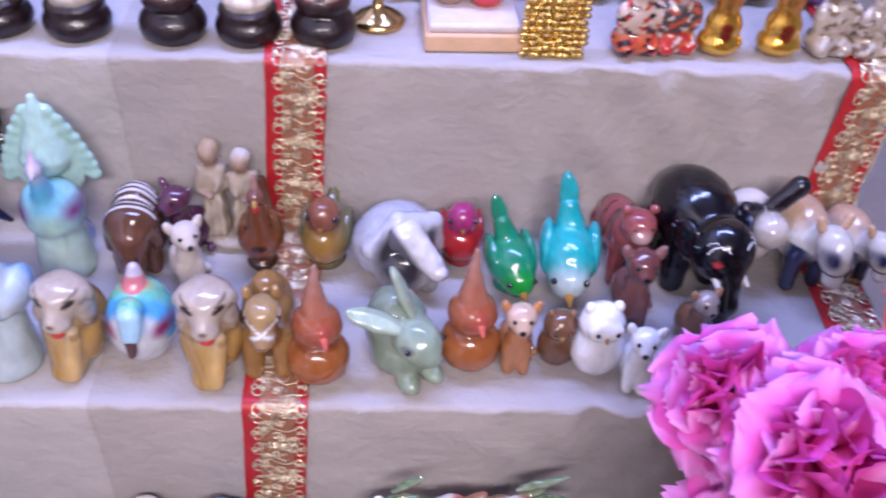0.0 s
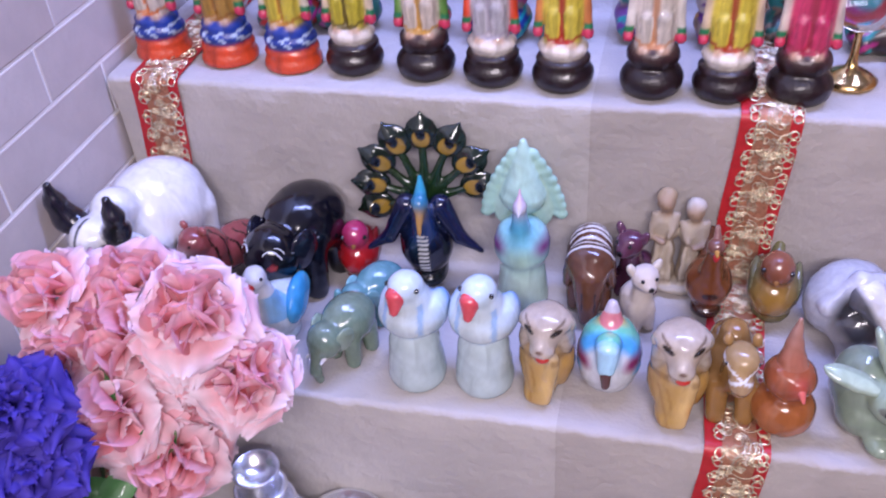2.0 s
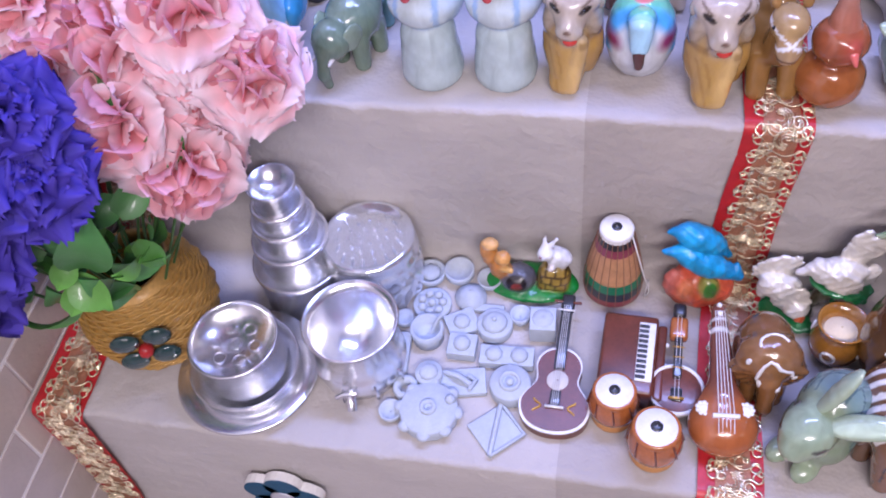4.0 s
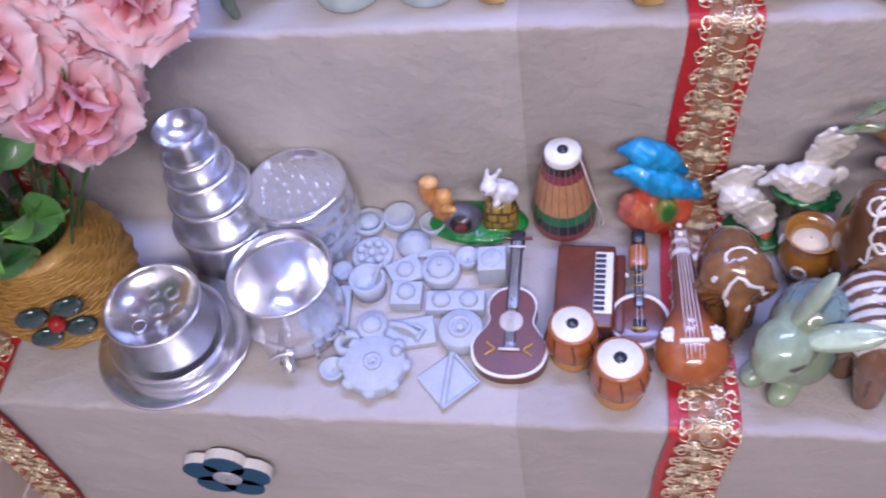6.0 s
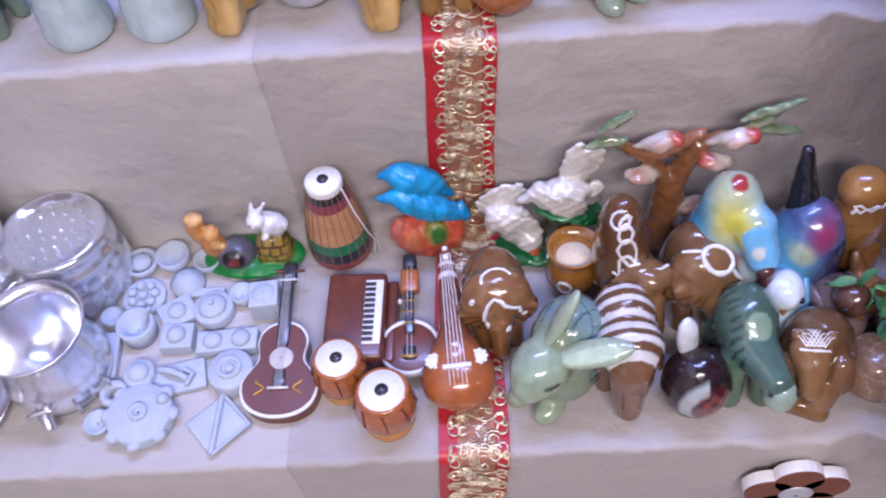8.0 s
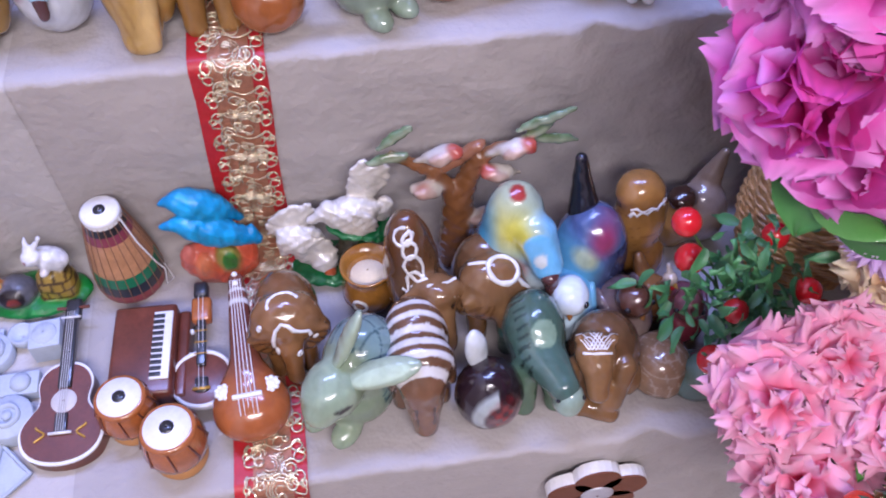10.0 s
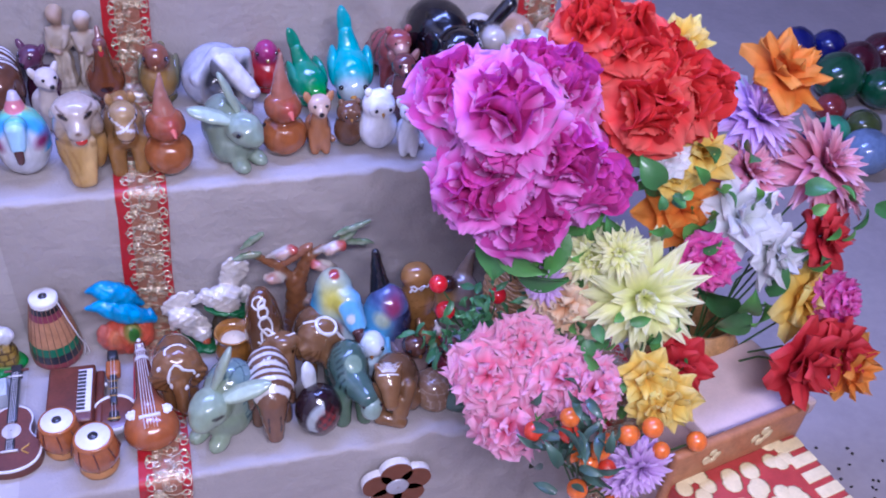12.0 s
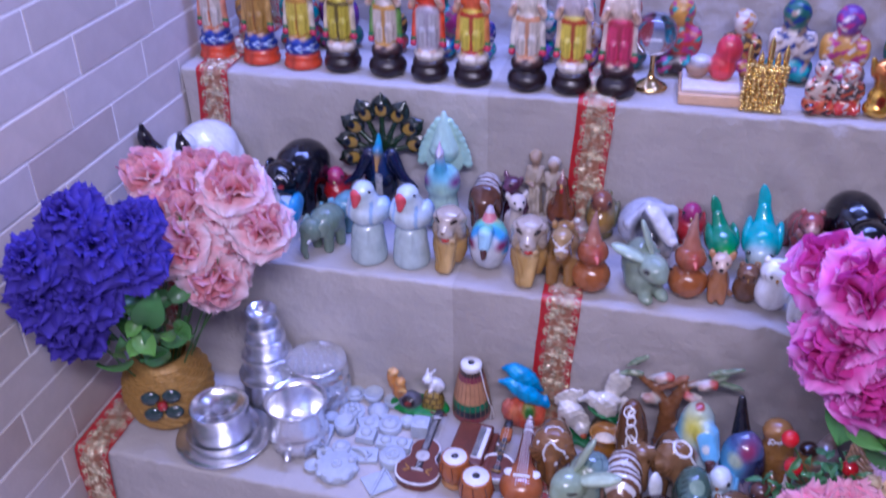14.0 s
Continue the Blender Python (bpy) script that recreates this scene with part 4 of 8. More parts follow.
def badger(at, turn):
    items = [E((0, 2.0, 4.4), (4.9, 4.0, 4.6), (0.44, 0.45, 0.50)), E((0.2, -0.8, 3.0), (3.9, 3.2, 3.2), (0.36, 0.34, 0.32)), K((-3.6, 0.2, 5.6), (-0.6, -0.2, 8.6), 1.1, 1.2, (0.56, 0.57, 0.64)), K((-0.6, -0.2, 8.6), (3.6, 0.0, 7.2), 1.2, 1.1, (0.56, 0.57, 0.64)), K((3.6, 0.0, 7.2), (4.4, 0.4, 3.6), 1.1, 1.0, (0.50, 0.50, 0.56)), *both(K((2, -2.4, 0.8), (2, -1.2, 3), 1.2, 1.4, (0.34, 0.31, 0.28)))]
    paints = [(lambda P: np.clip(2.2 - np.hypot((P[:, 0] + 1.5) / 1.5, (P[:, 2] - 5.2) / 2.1) * 1.2, 0, 1) * (P[:, 1] < -0.4), (0.05, 0.05, 0.06)), (lambda P: np.clip(1.6 - np.hypot((P[:, 0] - 3.0) / 0.6, (P[:, 2] - 5.8) / 1.4), 0, 1) * (P[:, 1] < -0.2), (0.10, 0.10, 0.12))]
    head = [K((-0.3, -1.2, 7.3), (1.6, -3.8, 4.9), 2.1, 1.35, (0.66, 0.65, 0.68)), E((2.0, -4.6, 4.2), (1.1, 1.2, 1.0), (0.70, 0.66, 0.66))]
    return figure("badger_figurine", at, turn, items, paints, "grey glazed badger curled low with white head", ON_B, k=0.4, bits=[("head", head, [(E((2.2, -5.7, 3.9), 0.4, BLACK), (0.45, 0.30, 0.28)), (lambda P: np.clip((-0.55 - P[:, 0] + 0.45 * (7.0 - P[:, 2])) * 1.4, 0, 0.92), (0.05, 0.05, 0.06))], "white blunt head")], eyes=[((2.6, -3.2, 5.9), 0.22)])


def couple(at, turn):
    """Two standing figures in draped dress on one base."""
    skin, dress, edge = (0.38, 0.27, 0.19), (0.40, 0.33, 0.25), (0.22, 0.16, 0.12)
    items = [E((0, 0, 0.9), (4.0, 2.5, 1.0), (0.45, 0.40, 0.34))]
    for s, h in ((-1, 14.2), (1, 13.0)):
        x = 1.7 * s
        items += [K((x, 0, 0.8), (x, 0, h * 0.56), 1.75, 1.15, dress), E((x, -0.1, h * 0.68), (1.65, 1.15, 2.1), (0.54, 0.47, 0.38)), K((x, -0.1, h * 0.80), (x, -0.2, h - 1.6), 0.75, 0.6, skin), E((x, -0.35, h - 1.1), (1.05, 1.1, 1.3), skin), E((x, 0.15, h - 0.5), (1.2, 1.15, 0.95), (0.44, 0.33, 0.20) if s < 0 else (0.60, 0.55, 0.48)),
                  *[K((x + q * 0.75, -1.15, h * 0.54), (x + q * 1.05, -1.5, 1.4), 0.28, 0.36, (0.56, 0.49, 0.39)) for q in (-1, 0, 1)], E((x, -0.1, h * 0.57), (1.45, 1.25, 0.3), edge), K((x + s * 1.4, -0.1, h * 0.78), (x + s * 1.5, -0.9, h * 0.58), 0.5, 0.42, dress), K((x + s * 1.5, -0.9, h * 0.58), (x + s * 0.2, -1.6, h * 0.56), 0.42, 0.36, skin), K((x - s * 1.3, -0.1, h * 0.78), (x - s * 0.5, -1.5, h * 0.62), 0.5, 0.38, dress)]
    return figure("couple_statuette", at, turn, items, [(lambda P: np.clip(1 - np.abs(P[:, 2] - 2.2) / 0.3, 0, 0.6), edge)], "cream clay statuette of two standing figures", "", "statuette", material=MATTE, k=0.22, size=0.95, blend=0.12, rough=(0.12, 1.2))


def tail_up_bird(name, at, turn, col, head, label, lean=1.0, size=1.0):
    dark = tuple(v * 0.8 for v in col)
    items = [E((0, -0.8, 4.4), (2.7, 3.4, 2.9), col), E((0, -3.4, 3.7), (1.9, 1.8, 1.9), head), K((0, 0.6, 5.6), (-0.5 * lean, 1.7, 8.6), 1.7, 1.0, col), E((0, -0.3, 0.9), (1.8, 1.8, 1.0), col)]
    tail = [E((-0.62 * lean, 2.0, 9.4), (0.95, 0.55, 2.4), col, (-14, -7 * lean, 0)), E((-0.9 * lean, 2.1, 10.2), (0.5, 0.4, 1.9), tuple(v * 0.6 for v in col), (-14, -7 * lean, 0))]
    bits = [("tail", tail, (), "raised tail"), ("beak", [K((0, -4.7, 3.4), (0.2, -5.6, 2.4), 0.6, 0.2, OCHRE)], (), "ochre beak")] + [("wing", [E((s * 2.2, 0.0, 5.0), (0.8, 2.8, 1.8), dark, (30, 0, 0))], (), "") for s in (-1, 1)]
    return figure(name, at, turn, items, (), label, ON_B, size=size, bits=bits, eyes=[((s * 1.5, -4.5, 4.4), 0.34) for s in (-1, 1)])


def owl(at, turn, col, label, size=1.0):
    lite = tuple(min(0.85, v * 1.15) for v in col)
    items = [E((0, 0, 3.0), (2.5, 2.3, 3.1), col), E((0, -0.1, 6.3), (2.1, 2.0, 2.1), lite), *both(E((0.9, -1.7, 6.6), (0.75, 0.4, 0.75), lite))]
    bits = [("beak", [K((0, -1.9, 6.2), (0, -2.3, 5.6), 0.3, 0.12, OCHRE)], (), "")] + [("ear", [E((s * 1.3, 0, 8.1), (0.5, 0.5, 0.7), lite)], (), "") for s in (-1, 1)]
    return figure("owl_figurine", at, turn, items, [], label, ON_B, size=size, bits=bits, eyes=[((s * 0.9, -2.1, 6.6), 0.25) for s in (-1, 1)])


def sitting_pet(name, at, turn, col, face, label, size=1.0, material=None):
    items = [E((0, 1.0, 2.6), (1.9, 2.4, 2.6), col), K((0, -0.4, 2), (0, -0.6, 6.2), 1.5, 1.1, col), *both(K((0.8, -1.4, 0.6), (0.8, -0.8, 3.4), 0.6, 0.7, col)), E((0, -1.0, 7.8), (1.6, 1.6, 1.5), face), E((0, -2.3, 7.3), (0.8, 0.8, 0.7), face)]
    bits = [("ear", [E((s * 1.4, -0.6, 8.6), (0.55, 0.45, 1.2), col, (0, s * 25, 0))], (), "") for s in (-1, 1)] + [("tail", [K((1.0, 2.8, 0.9), (2.2, 1.0, 0.7), 0.7, 0.45, col)], (), "")]
    return figure(name, at, turn, items, [(E((0, -3.0, 7.4), 0.35, BLACK), BLACK)], label, ON_B, size=size, material=material, bits=bits, eyes=[((s * 0.8, -2.3, 8.3), 0.24) for s in (-1, 1)])


def donkey(at, turn, size=1.0):
    col, fawn = (0.58, 0.56, 0.52), (0.50, 0.33, 0.22)
    items = [E((0, 4.0, 6.2), (3.2, 4.6, 3.4), col), E((0, 4.5, 8.0), (2.6, 3.6, 2.2), fawn), *both(K((1.7, 1.0, 0.7), (1.7, 1.2, 5), 0.9, 1.2, col), K((1.7, 7, 0.7), (1.7, 6.6, 5), 0.9, 1.3, col)), K((0, 0.4, 7), (0, -1.2, 9.2), 1.8, 1.6, col), E((0, -2.6, 8.2), (1.9, 2.0, 2.8), col, (-20, 0, 0)), E((0, -3.6, 5.4), (1.15, 1.1, 1.2), (0.7, 0.68, 0.66))]
    paints = [(lambda P: np.clip(1.6 - np.hypot(np.abs(P[:, 0]) - 1.2, (P[:, 2] - 8.4) * 0.6) / 0.55, 0, 1) * (P[:, 1] < -2.2), (0.02, 0.03, 0.09)), (lambda P: (abs(P[:, 2] - 6.4) < 0.13) & (P[:, 1] < -2), BLACK), (lambda P: np.clip((1.8 - np.abs(P[:, 1] - 0.6)) * 0.8, 0, 1) * (P[:, 2] < 6.6), (0.03, 0.04, 0.10))]
    return figure("donkey_figurine", at, turn, items, paints, "cream and navy glazed donkey with fawn saddle", ON_B, size=size, bits=[("ear", [E((s * 1.6, -0.8, 11.0), (0.6, 0.5, 1.3), fawn, (0, s * 20, 0))], (), "") for s in (-1, 1)])


Z = B_Z + 0.001
bull((-0.880, 0.808, Z), -11)
tiger((-0.79, 0.84, Z), -18, 0.98)
elephant("elephant_figurine", (-0.690, 0.850, Z), -14, (0.006, 0.006, 0.014), "glossy black elephant with white painted lines", 1.08, material=BLACK_GLAZE)
small_bird("red_bird_figurine", (-0.624, 0.902, Z), 10, (0.32, 0.02, 0.03), (0.42, 0.05, 0.14), (0.45, 0.02, 0.02), "small red glazed bird with pink head", 1.05, False)
dark_peacock((-0.532, 0.892, Z), 6)
pale_peacock((-0.415, 0.885, Z), 4)
striped_elephant((-0.336, 0.884, Z), 4, 0.96, ON_B, (0.13, 0.06, 0.035), 0.42, 7.9, 0.95, 2.0)
sitting_pet("cat_figurine", (-0.288, 0.915, Z), -30, (0.10, 0.035, 0.07), (0.12, 0.04, 0.08), "dark plum glazed cat turned away", 1.05)
sitting_pet("goat_figurine", (-0.277, 0.862, Z), 25, (0.62, 0.55, 0.48), (0.62, 0.55, 0.5), "cream unglazed kid goat", 0.98, MATTE)
couple((-0.240, 0.935, Z), 0)
rooster((-0.202, 0.895, Z), 4, (0.20, 0.075, 0.03), (0.22, 0.10, 0.08), "brown glazed rooster with slender neck", 1.02)
small_bird("hen_figurine", (-0.130, 0.905, Z), -6, (0.16, 0.15, 0.07), (0.25, 0.10, 0.06), (0.42, 0.22, 0.04), "green-brown glazed hen with ochre breast", 1.16)
badger((-0.045, 0.872, Z), 26)
duck((-0.684, 0.772, Z), 2, 1.12)
elephant("elephant_figurine", (-0.598, 0.742, Z), -22, (0.20, 0.27, 0.21), "small grey-green glazed elephant", 0.64, False)
elephant("elephant_figurine", (-0.585, 0.815, Z), -35, (0.17, 0.34, 0.38), "small blue-green elephant with raised trunk", 0.58, False, trunk_up=True)
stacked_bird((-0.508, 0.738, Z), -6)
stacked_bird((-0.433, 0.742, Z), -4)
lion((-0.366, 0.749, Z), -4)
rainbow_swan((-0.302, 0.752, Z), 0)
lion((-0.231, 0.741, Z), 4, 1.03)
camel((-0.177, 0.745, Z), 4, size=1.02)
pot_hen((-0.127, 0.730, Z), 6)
rabbit((-0.040, 0.742, Z), 32, "sage green glazed rabbit with one ear raised", size=1.02, flip=True)
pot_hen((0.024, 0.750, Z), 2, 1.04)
sitting_pet("puppy_figurine", (0.071, 0.748, Z), 0, (0.42, 0.20, 0.09), (0.60, 0.45, 0.36), "small brown and white glazed puppy", 0.98)
owl((0.114, 0.752, Z), 0, (0.17, 0.09, 0.05), "small brown glazed owl", 0.84)
owl((0.152, 0.742, Z), 5, WHITE, "small white bisque owl figurine", 1.08)
sitting_pet("cat_figurine", (0.191, 0.722, Z), -10, WHITE, WHITE, "white glazed sitting cat", 0.92)
small_bird("red_bird_figurine", (0.021, 0.912, Z), 0, (0.35, 0.02, 0.03), (0.35, 0.04, 0.16), (0.42, 0.03, 0.03), "small red glazed bird with plum head", 1.05, False)
tail_up_bird("parrot_figurine", (0.073, 0.865, Z), 14, (0.02, 0.26, 0.14), (0.02, 0.30, 0.04), "green glazed parrot with raised tail", 1.6, 0.95)
tail_up_bird("parrot_figurine", (0.138, 0.868, Z), -6, (0.03, 0.40, 0.40), (0.45, 0.52, 0.50), "turquoise glazed parrot with tall tail", 1.0, 1.14)
tiger((0.206, 0.888, Z), 4, 0.98)
sitting_pet("bear_figurine", (0.202, 0.818, Z), 0, (0.20, 0.09, 0.085), (0.16, 0.06, 0.06), "small mauve-brown glazed sitting bear", 1.12)
elephant("elephant_figurine", (0.284, 0.868, Z), 14, (0.006, 0.006, 0.012), "glossy black elephant with silver painted lines", 1.06, material=BLACK_GLAZE)
sitting_pet("squirrel_figurine", (0.263, 0.782, Z), 12, (0.22, 0.12, 0.07), (0.30, 0.26, 0.25), "small brown glazed squirrel", 0.84)
donkey((0.412, 0.862, Z), 12, 0.98)
donkey((0.474, 0.872, Z), 16, 0.82)
items_hat = [E((0, 2, 5.6), (3.2, 4.0, 4.6), (0.62, 0.56, 0.50)), K((0.6, -0.4, 10), (3.0, -0.6, 12.6), 1.0, 1.2, BLACK), K((-1.2, 0, 9.6), (-2.6, -0.2, 10.2), 0.9, 0.8, BLACK), E((0, -2.0, 8), (2, 2, 2), (0.55, 0.5, 0.46))]
figure("cow_figurine", (0.352, 0.892, Z), 14, items_hat, [(lambda P: (P[:, 2] < 4) & (P[:, 0] < -0.5), (0.03, 0.04, 0.1))], "cream glazed cow with shiny black horns", ON_B)

# ---- lower shelf: tin kitchen set, clay miniatures, toy instruments, animals ----
ON_C = "glazed animals on the lower shelf"
Z = C_Z + 0.001


def tin_tower(at):
    thing = empty("tin_stacked_vessel", pose(*at) @ Matrix.Diagonal((0.9, 0.9, 1.0, 1)))
    for r, inner, z0, z1 in ((0.0575, 0.045, 0.0, 0.060), (0.0470, 0.036, 0.060, 0.101), (0.0380, 0.029, 0.101, 0.134), (0.0312, 0.0275, 0.134, 0.160)):
        prof = [(0.004, z0 + 0.001), (r - 0.002, z0 + 0.001), (r, z0 + 0.004), (r - 0.0012, z1 - 0.008), (r + 0.0012, z1 - 0.005), (r + 0.0022, z1 - 0.002), (r + 0.0012, z1), (r - 0.002, z1 + 0.0005), (r - 0.004, z1 - 0.0015), (inner, z1 - 0.0012), (0.004, z1 - 0.001)]
        part("tier", lathe(prof, 56), STEEL, thing)
    part("top_bowl", lathe([(0.004, 0.158), (0.024, 0.160), (0.0285, 0.188), (0.030, 0.190), (0.0275, 0.1905), (0.023, 0.176), (0.006, 0.172), (0.001, 0.172)], 48), STEEL, thing)
    return tagged(thing, "stacked toy vessel of shiny aluminium, five tiers", "toy vessel", "tin kitchen set")


def tin_jar(at):
    thing = empty("faceted_jar", pose(*at) @ Matrix.Diagonal((0.93, 0.93, 1.12, 1)))
    part("body", lathe([(0.004, 0), (0.045, 0), (0.052, 0.006), (0.058, 0.024), (0.0575, 0.034), (0.053, 0.042), (0.0555, 0.048), (0.0555, 0.056)], 36), CRYSTAL, thing)
    bm = bmesh.new()
    rows = [[((0.0575 + 0.0045 * ((i + j) % 2)) * math.cos(2 * math.pi * i / 26), (0.0575 + 0.0045 * ((i + j) % 2)) * math.sin(2 * math.pi * i / 26), 0.006 + 0.009 * j) for i in range(26)] for j in range(4)]
    part("faceted_band", grid_bm(rows, True), CRYSTAL, thing, "faceted silver band", False)
    part("lid", lathe([(0.0575, 0.050), (0.0595, 0.052), (0.0595, 0.057), (0.0565, 0.060), (0.0565, 0.070), (0.058, 0.073), (0.055, 0.078), (0.050, 0.078), (0.047, 0.0750), (0.020, 0.0765), (0.001, 0.077)], 48), CRYSTAL, thing)
    bm = bmesh.new()
    for ring, cnt in ((0.012, 6), (0.024, 11), (0.037, 17)):
        for i in range(cnt):
            a = 2 * math.pi * i / cnt
            ball(bm, (ring * math.cos(a), ring * math.sin(a), 0.0775), (0.0026, 0.0026, 0.0016), 6)
    tagged(part("lid_pattern", bm, CRYSTAL, thing, "embossed dots"), kind="stuff")
    return tagged(thing, "round cut-glass jar with faceted sides and embossed lid", "toy vessel", "tin kitchen set")


def tin_cup(at):
    thing = empty("tin_cup_and_saucer", pose(*at))
    part("saucer", lathe([(0.004, 0.0), (0.045, 0.0), (0.052, 0.004), (0.078, 0.012), (0.081, 0.013), (0.0795, 0.0148), (0.053, 0.007), (0.004, 0.005)], 56), STEEL, thing)
    part("bowl", lathe([(0.03, 0.006), (0.052, 0.008), (0.060, 0.018), (0.061, 0.030), (0.062, 0.032), (0.060, 0.033), (0.05, 0.018), (0.02, 0.015)], 48), STEEL, thing)
    part("cup", lathe([(0.004, 0.016), (0.044, 0.018), (0.048, 0.03), (0.0475, 0.076), (0.0495, 0.079), (0.048, 0.081), (0.0455, 0.079), (0.045, 0.070), (0.004, 0.0685), (0.001, 0.0685)], 48), STEEL, thing)
    bm = bmesh.new()
    for i in range(7):
        a = 2 * math.pi * i / 6
        c = (0.022 * math.cos(a), 0.022 * math.sin(a)) if i < 6 else (0, 0)
        tube([(c[0] + 0.007 * math.cos(k * math.pi / 6), c[1] + 0.007 * math.sin(k * math.pi / 6), 0.0695) for k in range(13)], 0.0005, 5, bm)
    tagged(part("stamped_pattern", bm, STEEL, thing, "stamped flower pattern"), kind="stuff")
    return tagged(thing, "aluminium toy cup standing in a bowl on its saucer", "toy vessel", "tin kitchen set")


def tin_kettle(at):
    thing = empty("tin_filter_pot", pose(*at) @ Matrix.Diagonal((0.97, 0.97, 1.16, 1)))
    part("body", lathe([(0.004, 0), (0.040, 0), (0.050, 0.006), (0.053, 0.022), (0.050, 0.034), (0.0455, 0.042), (0.047, 0.046), (0.0455, 0.050), (0.047, 0.054), (0.046, 0.066), (0.052, 0.077), (0.054, 0.080), (0.0515, 0.081), (0.044, 0.068), (0.040, 0.030), (0.004, 0.024), (0.001, 0.024)], 52), STEEL, thing)
    part("tap", tube([(0.0, -0.046, 0.022), (0.004, -0.060, 0.022), (0.006, -0.068, 0.014)], 0.006, 10), STEEL, thing, "short tap")
    bm = tube([(-0.012, -0.062, 0.026), (-0.004, -0.060, 0.03), (0.010, -0.056, 0.028)], 0.0025, 6)
    part("tap_handle", bm, STEEL, thing)
    for s in (0.35, 1.0, 1.7):
        part("handle", tube([(0.050 * math.cos(-s), 0.050 * math.sin(-s), 0.026), (0.058 * math.cos(-s), 0.058 * math.sin(-s), 0.018), (0.056 * math.cos(-s), 0.056 * math.sin(-s), 0.010)], 0.0022, 6), STEEL, thing)
    return tagged(thing, "aluminium toy water pot with a wide rim and tap", "toy vessel", "tin kitchen set")


tin_tower((-0.668, 0.622, Z))
tin_jar((-0.584, 0.640, Z))
tin_cup((-0.700, 0.494, Z))
tin_kettle((-0.575, 0.524, Z))

# clay miniatures
CLAY = plain("white_soapstone", (0.44, 0.485, 0.56), 0.7, 0, 0, 0.12, 90, 0.35)


def clay(name, at, turn, pieces, label):
    """A small vessel of turned bodies, balls, slabs and rods."""
    if len(pieces) > 1:
        thing = empty(name, pose(at[0], at[1], Z, 0, 0, turn))
    for kind, *v in pieces:
        bm = bmesh.new()
        if kind == "turn":
            lathe(v[0], 22, bm, 0, v[1] if len(v) > 1 else (0, 0, 0))
        elif kind == "ball":
            ball(bm, v[0], v[1], 10)
        elif kind == "slab":
            slab(bm, v[0], v[1], 0.0012)
        elif kind == "rod":
            tube(v[0], v[1], 7, bm)
        if len(pieces) > 1:
            part({"turn": "body", "ball": "mound", "slab": "block", "rod": "handle"}[kind], bm, CLAY, thing)
        else:
            thing = finish(bm, name, CLAY)
            thing.matrix_world = pose(at[0], at[1], Z, 0, 0, turn)
    return tagged(thing, label, "miniature", "white stone kitchen miniatures")


def bowl(r, h):
    return ("turn", [(0.001, 0), (r * 0.7, 0), (r * 0.95, h * 0.4), (r, h), (r * 0.86, h), (r * 0.7, h * 0.55), (0.001, h * 0.5)])


def drum(r, h):
    return ("turn", [(0.001, 0), (r, 0), (r * 1.02, h * 0.1), (r * 1.02, h * 0.9), (r * 0.96, h), (0.001, h)])


SMALL = "small white stone toy "
clay("clay_bowl", (-0.521, 0.650), 0, [bowl(0.018, 0.014), ("ball", (0, 0, 0.012), (0.012, 0.012, 0.006))], SMALL + "bowl filled to the rim")
clay("clay_bowl", (-0.487, 0.655), 0, [bowl(0.018, 0.017)], SMALL + "deep bowl")
clay("clay_idli_plate", (-0.512, 0.610), 10, [drum(0.022, 0.007), *[("ball", (0.0125 * math.cos(a), 0.0125 * math.sin(a), 0.009), (0.0052, 0.0052, 0.004)) for a in np.arange(7) * 0.898], ("ball", (0, 0, 0.009), (0.0052, 0.0052, 0.004))], SMALL + "tray with round cakes")
clay("clay_cone", (-0.469, 0.625), 0, [("turn", [(0.001, 0), (0.018, 0), (0.0185, 0.006), (0.006, 0.017), (0.001, 0.018)])], SMALL + "pot with a pointed lid")
clay("clay_tray", (-0.473, 0.588), 30, [("slab", (-0.018, -0.016, 0), (0.018, 0.016, 0.008)), ("ball", (0, 0, 0.009), (0.010, 0.010, 0.006))], SMALL + "square tray with a mound")
clay("clay_pot", (-0.435, 0.588), 0, [drum(0.020, 0.013), ("ball", (0, 0, 0.014), (0.015, 0.015, 0.006)), ("ball", (0, 0, 0.021), 0.003)], SMALL + "lidded pot with a knob")
clay("clay_cup", (-0.408, 0.603), 0, [bowl(0.012, 0.015)], SMALL + "cup")
clay("clay_block", (-0.381, 0.592), 4, [("slab", (-0.0145, -0.015, 0), (0.0145, 0.015, 0.026)), ("turn", [(0.012, 0.026), (0.010, 0.029), (0.001, 0.029)])], SMALL + "square stove block")
clay("clay_mug", (-0.509, 0.568), 0, [("turn", [(0.001, 0), (0.018, 0), (0.019, 0.022), (0.0155, 0.022), (0.015, 0.008), (0.001, 0.008)]), ("rod", [(0.004, 0.002, 0.008), (0.012, 0.010, 0.026), (0.016, 0.014, 0.028)], 0.0022)], SMALL + "mug with a ladle in it")
clay("clay_cup", (-0.467, 0.556), 0, [("slab", (-0.016, -0.014, 0), (0.016, 0.014, 0.014)), ("ball", (0, 0, 0.015), (0.010, 0.010, 0.007))], SMALL + "grinder with round stone")
clay("clay_double_stove", (-0.416, 0.549), 2, [("slab", (-0.030, -0.012, 0), (0.030, 0.012, 0.012)), ("ball", (-0.014, 0, 0.013), (0.010, 0.010, 0.006)), ("ball", (0.014, 0, 0.013), (0.010, 0.010, 0.006))], SMALL + "double stove with two pots")
clay("clay_cup", (-0.497, 0.515), 0, [drum(0.015, 0.016), ("ball", (0, 0, 0.016), (0.011, 0.011, 0.006))], SMALL + "jar with domed lid")
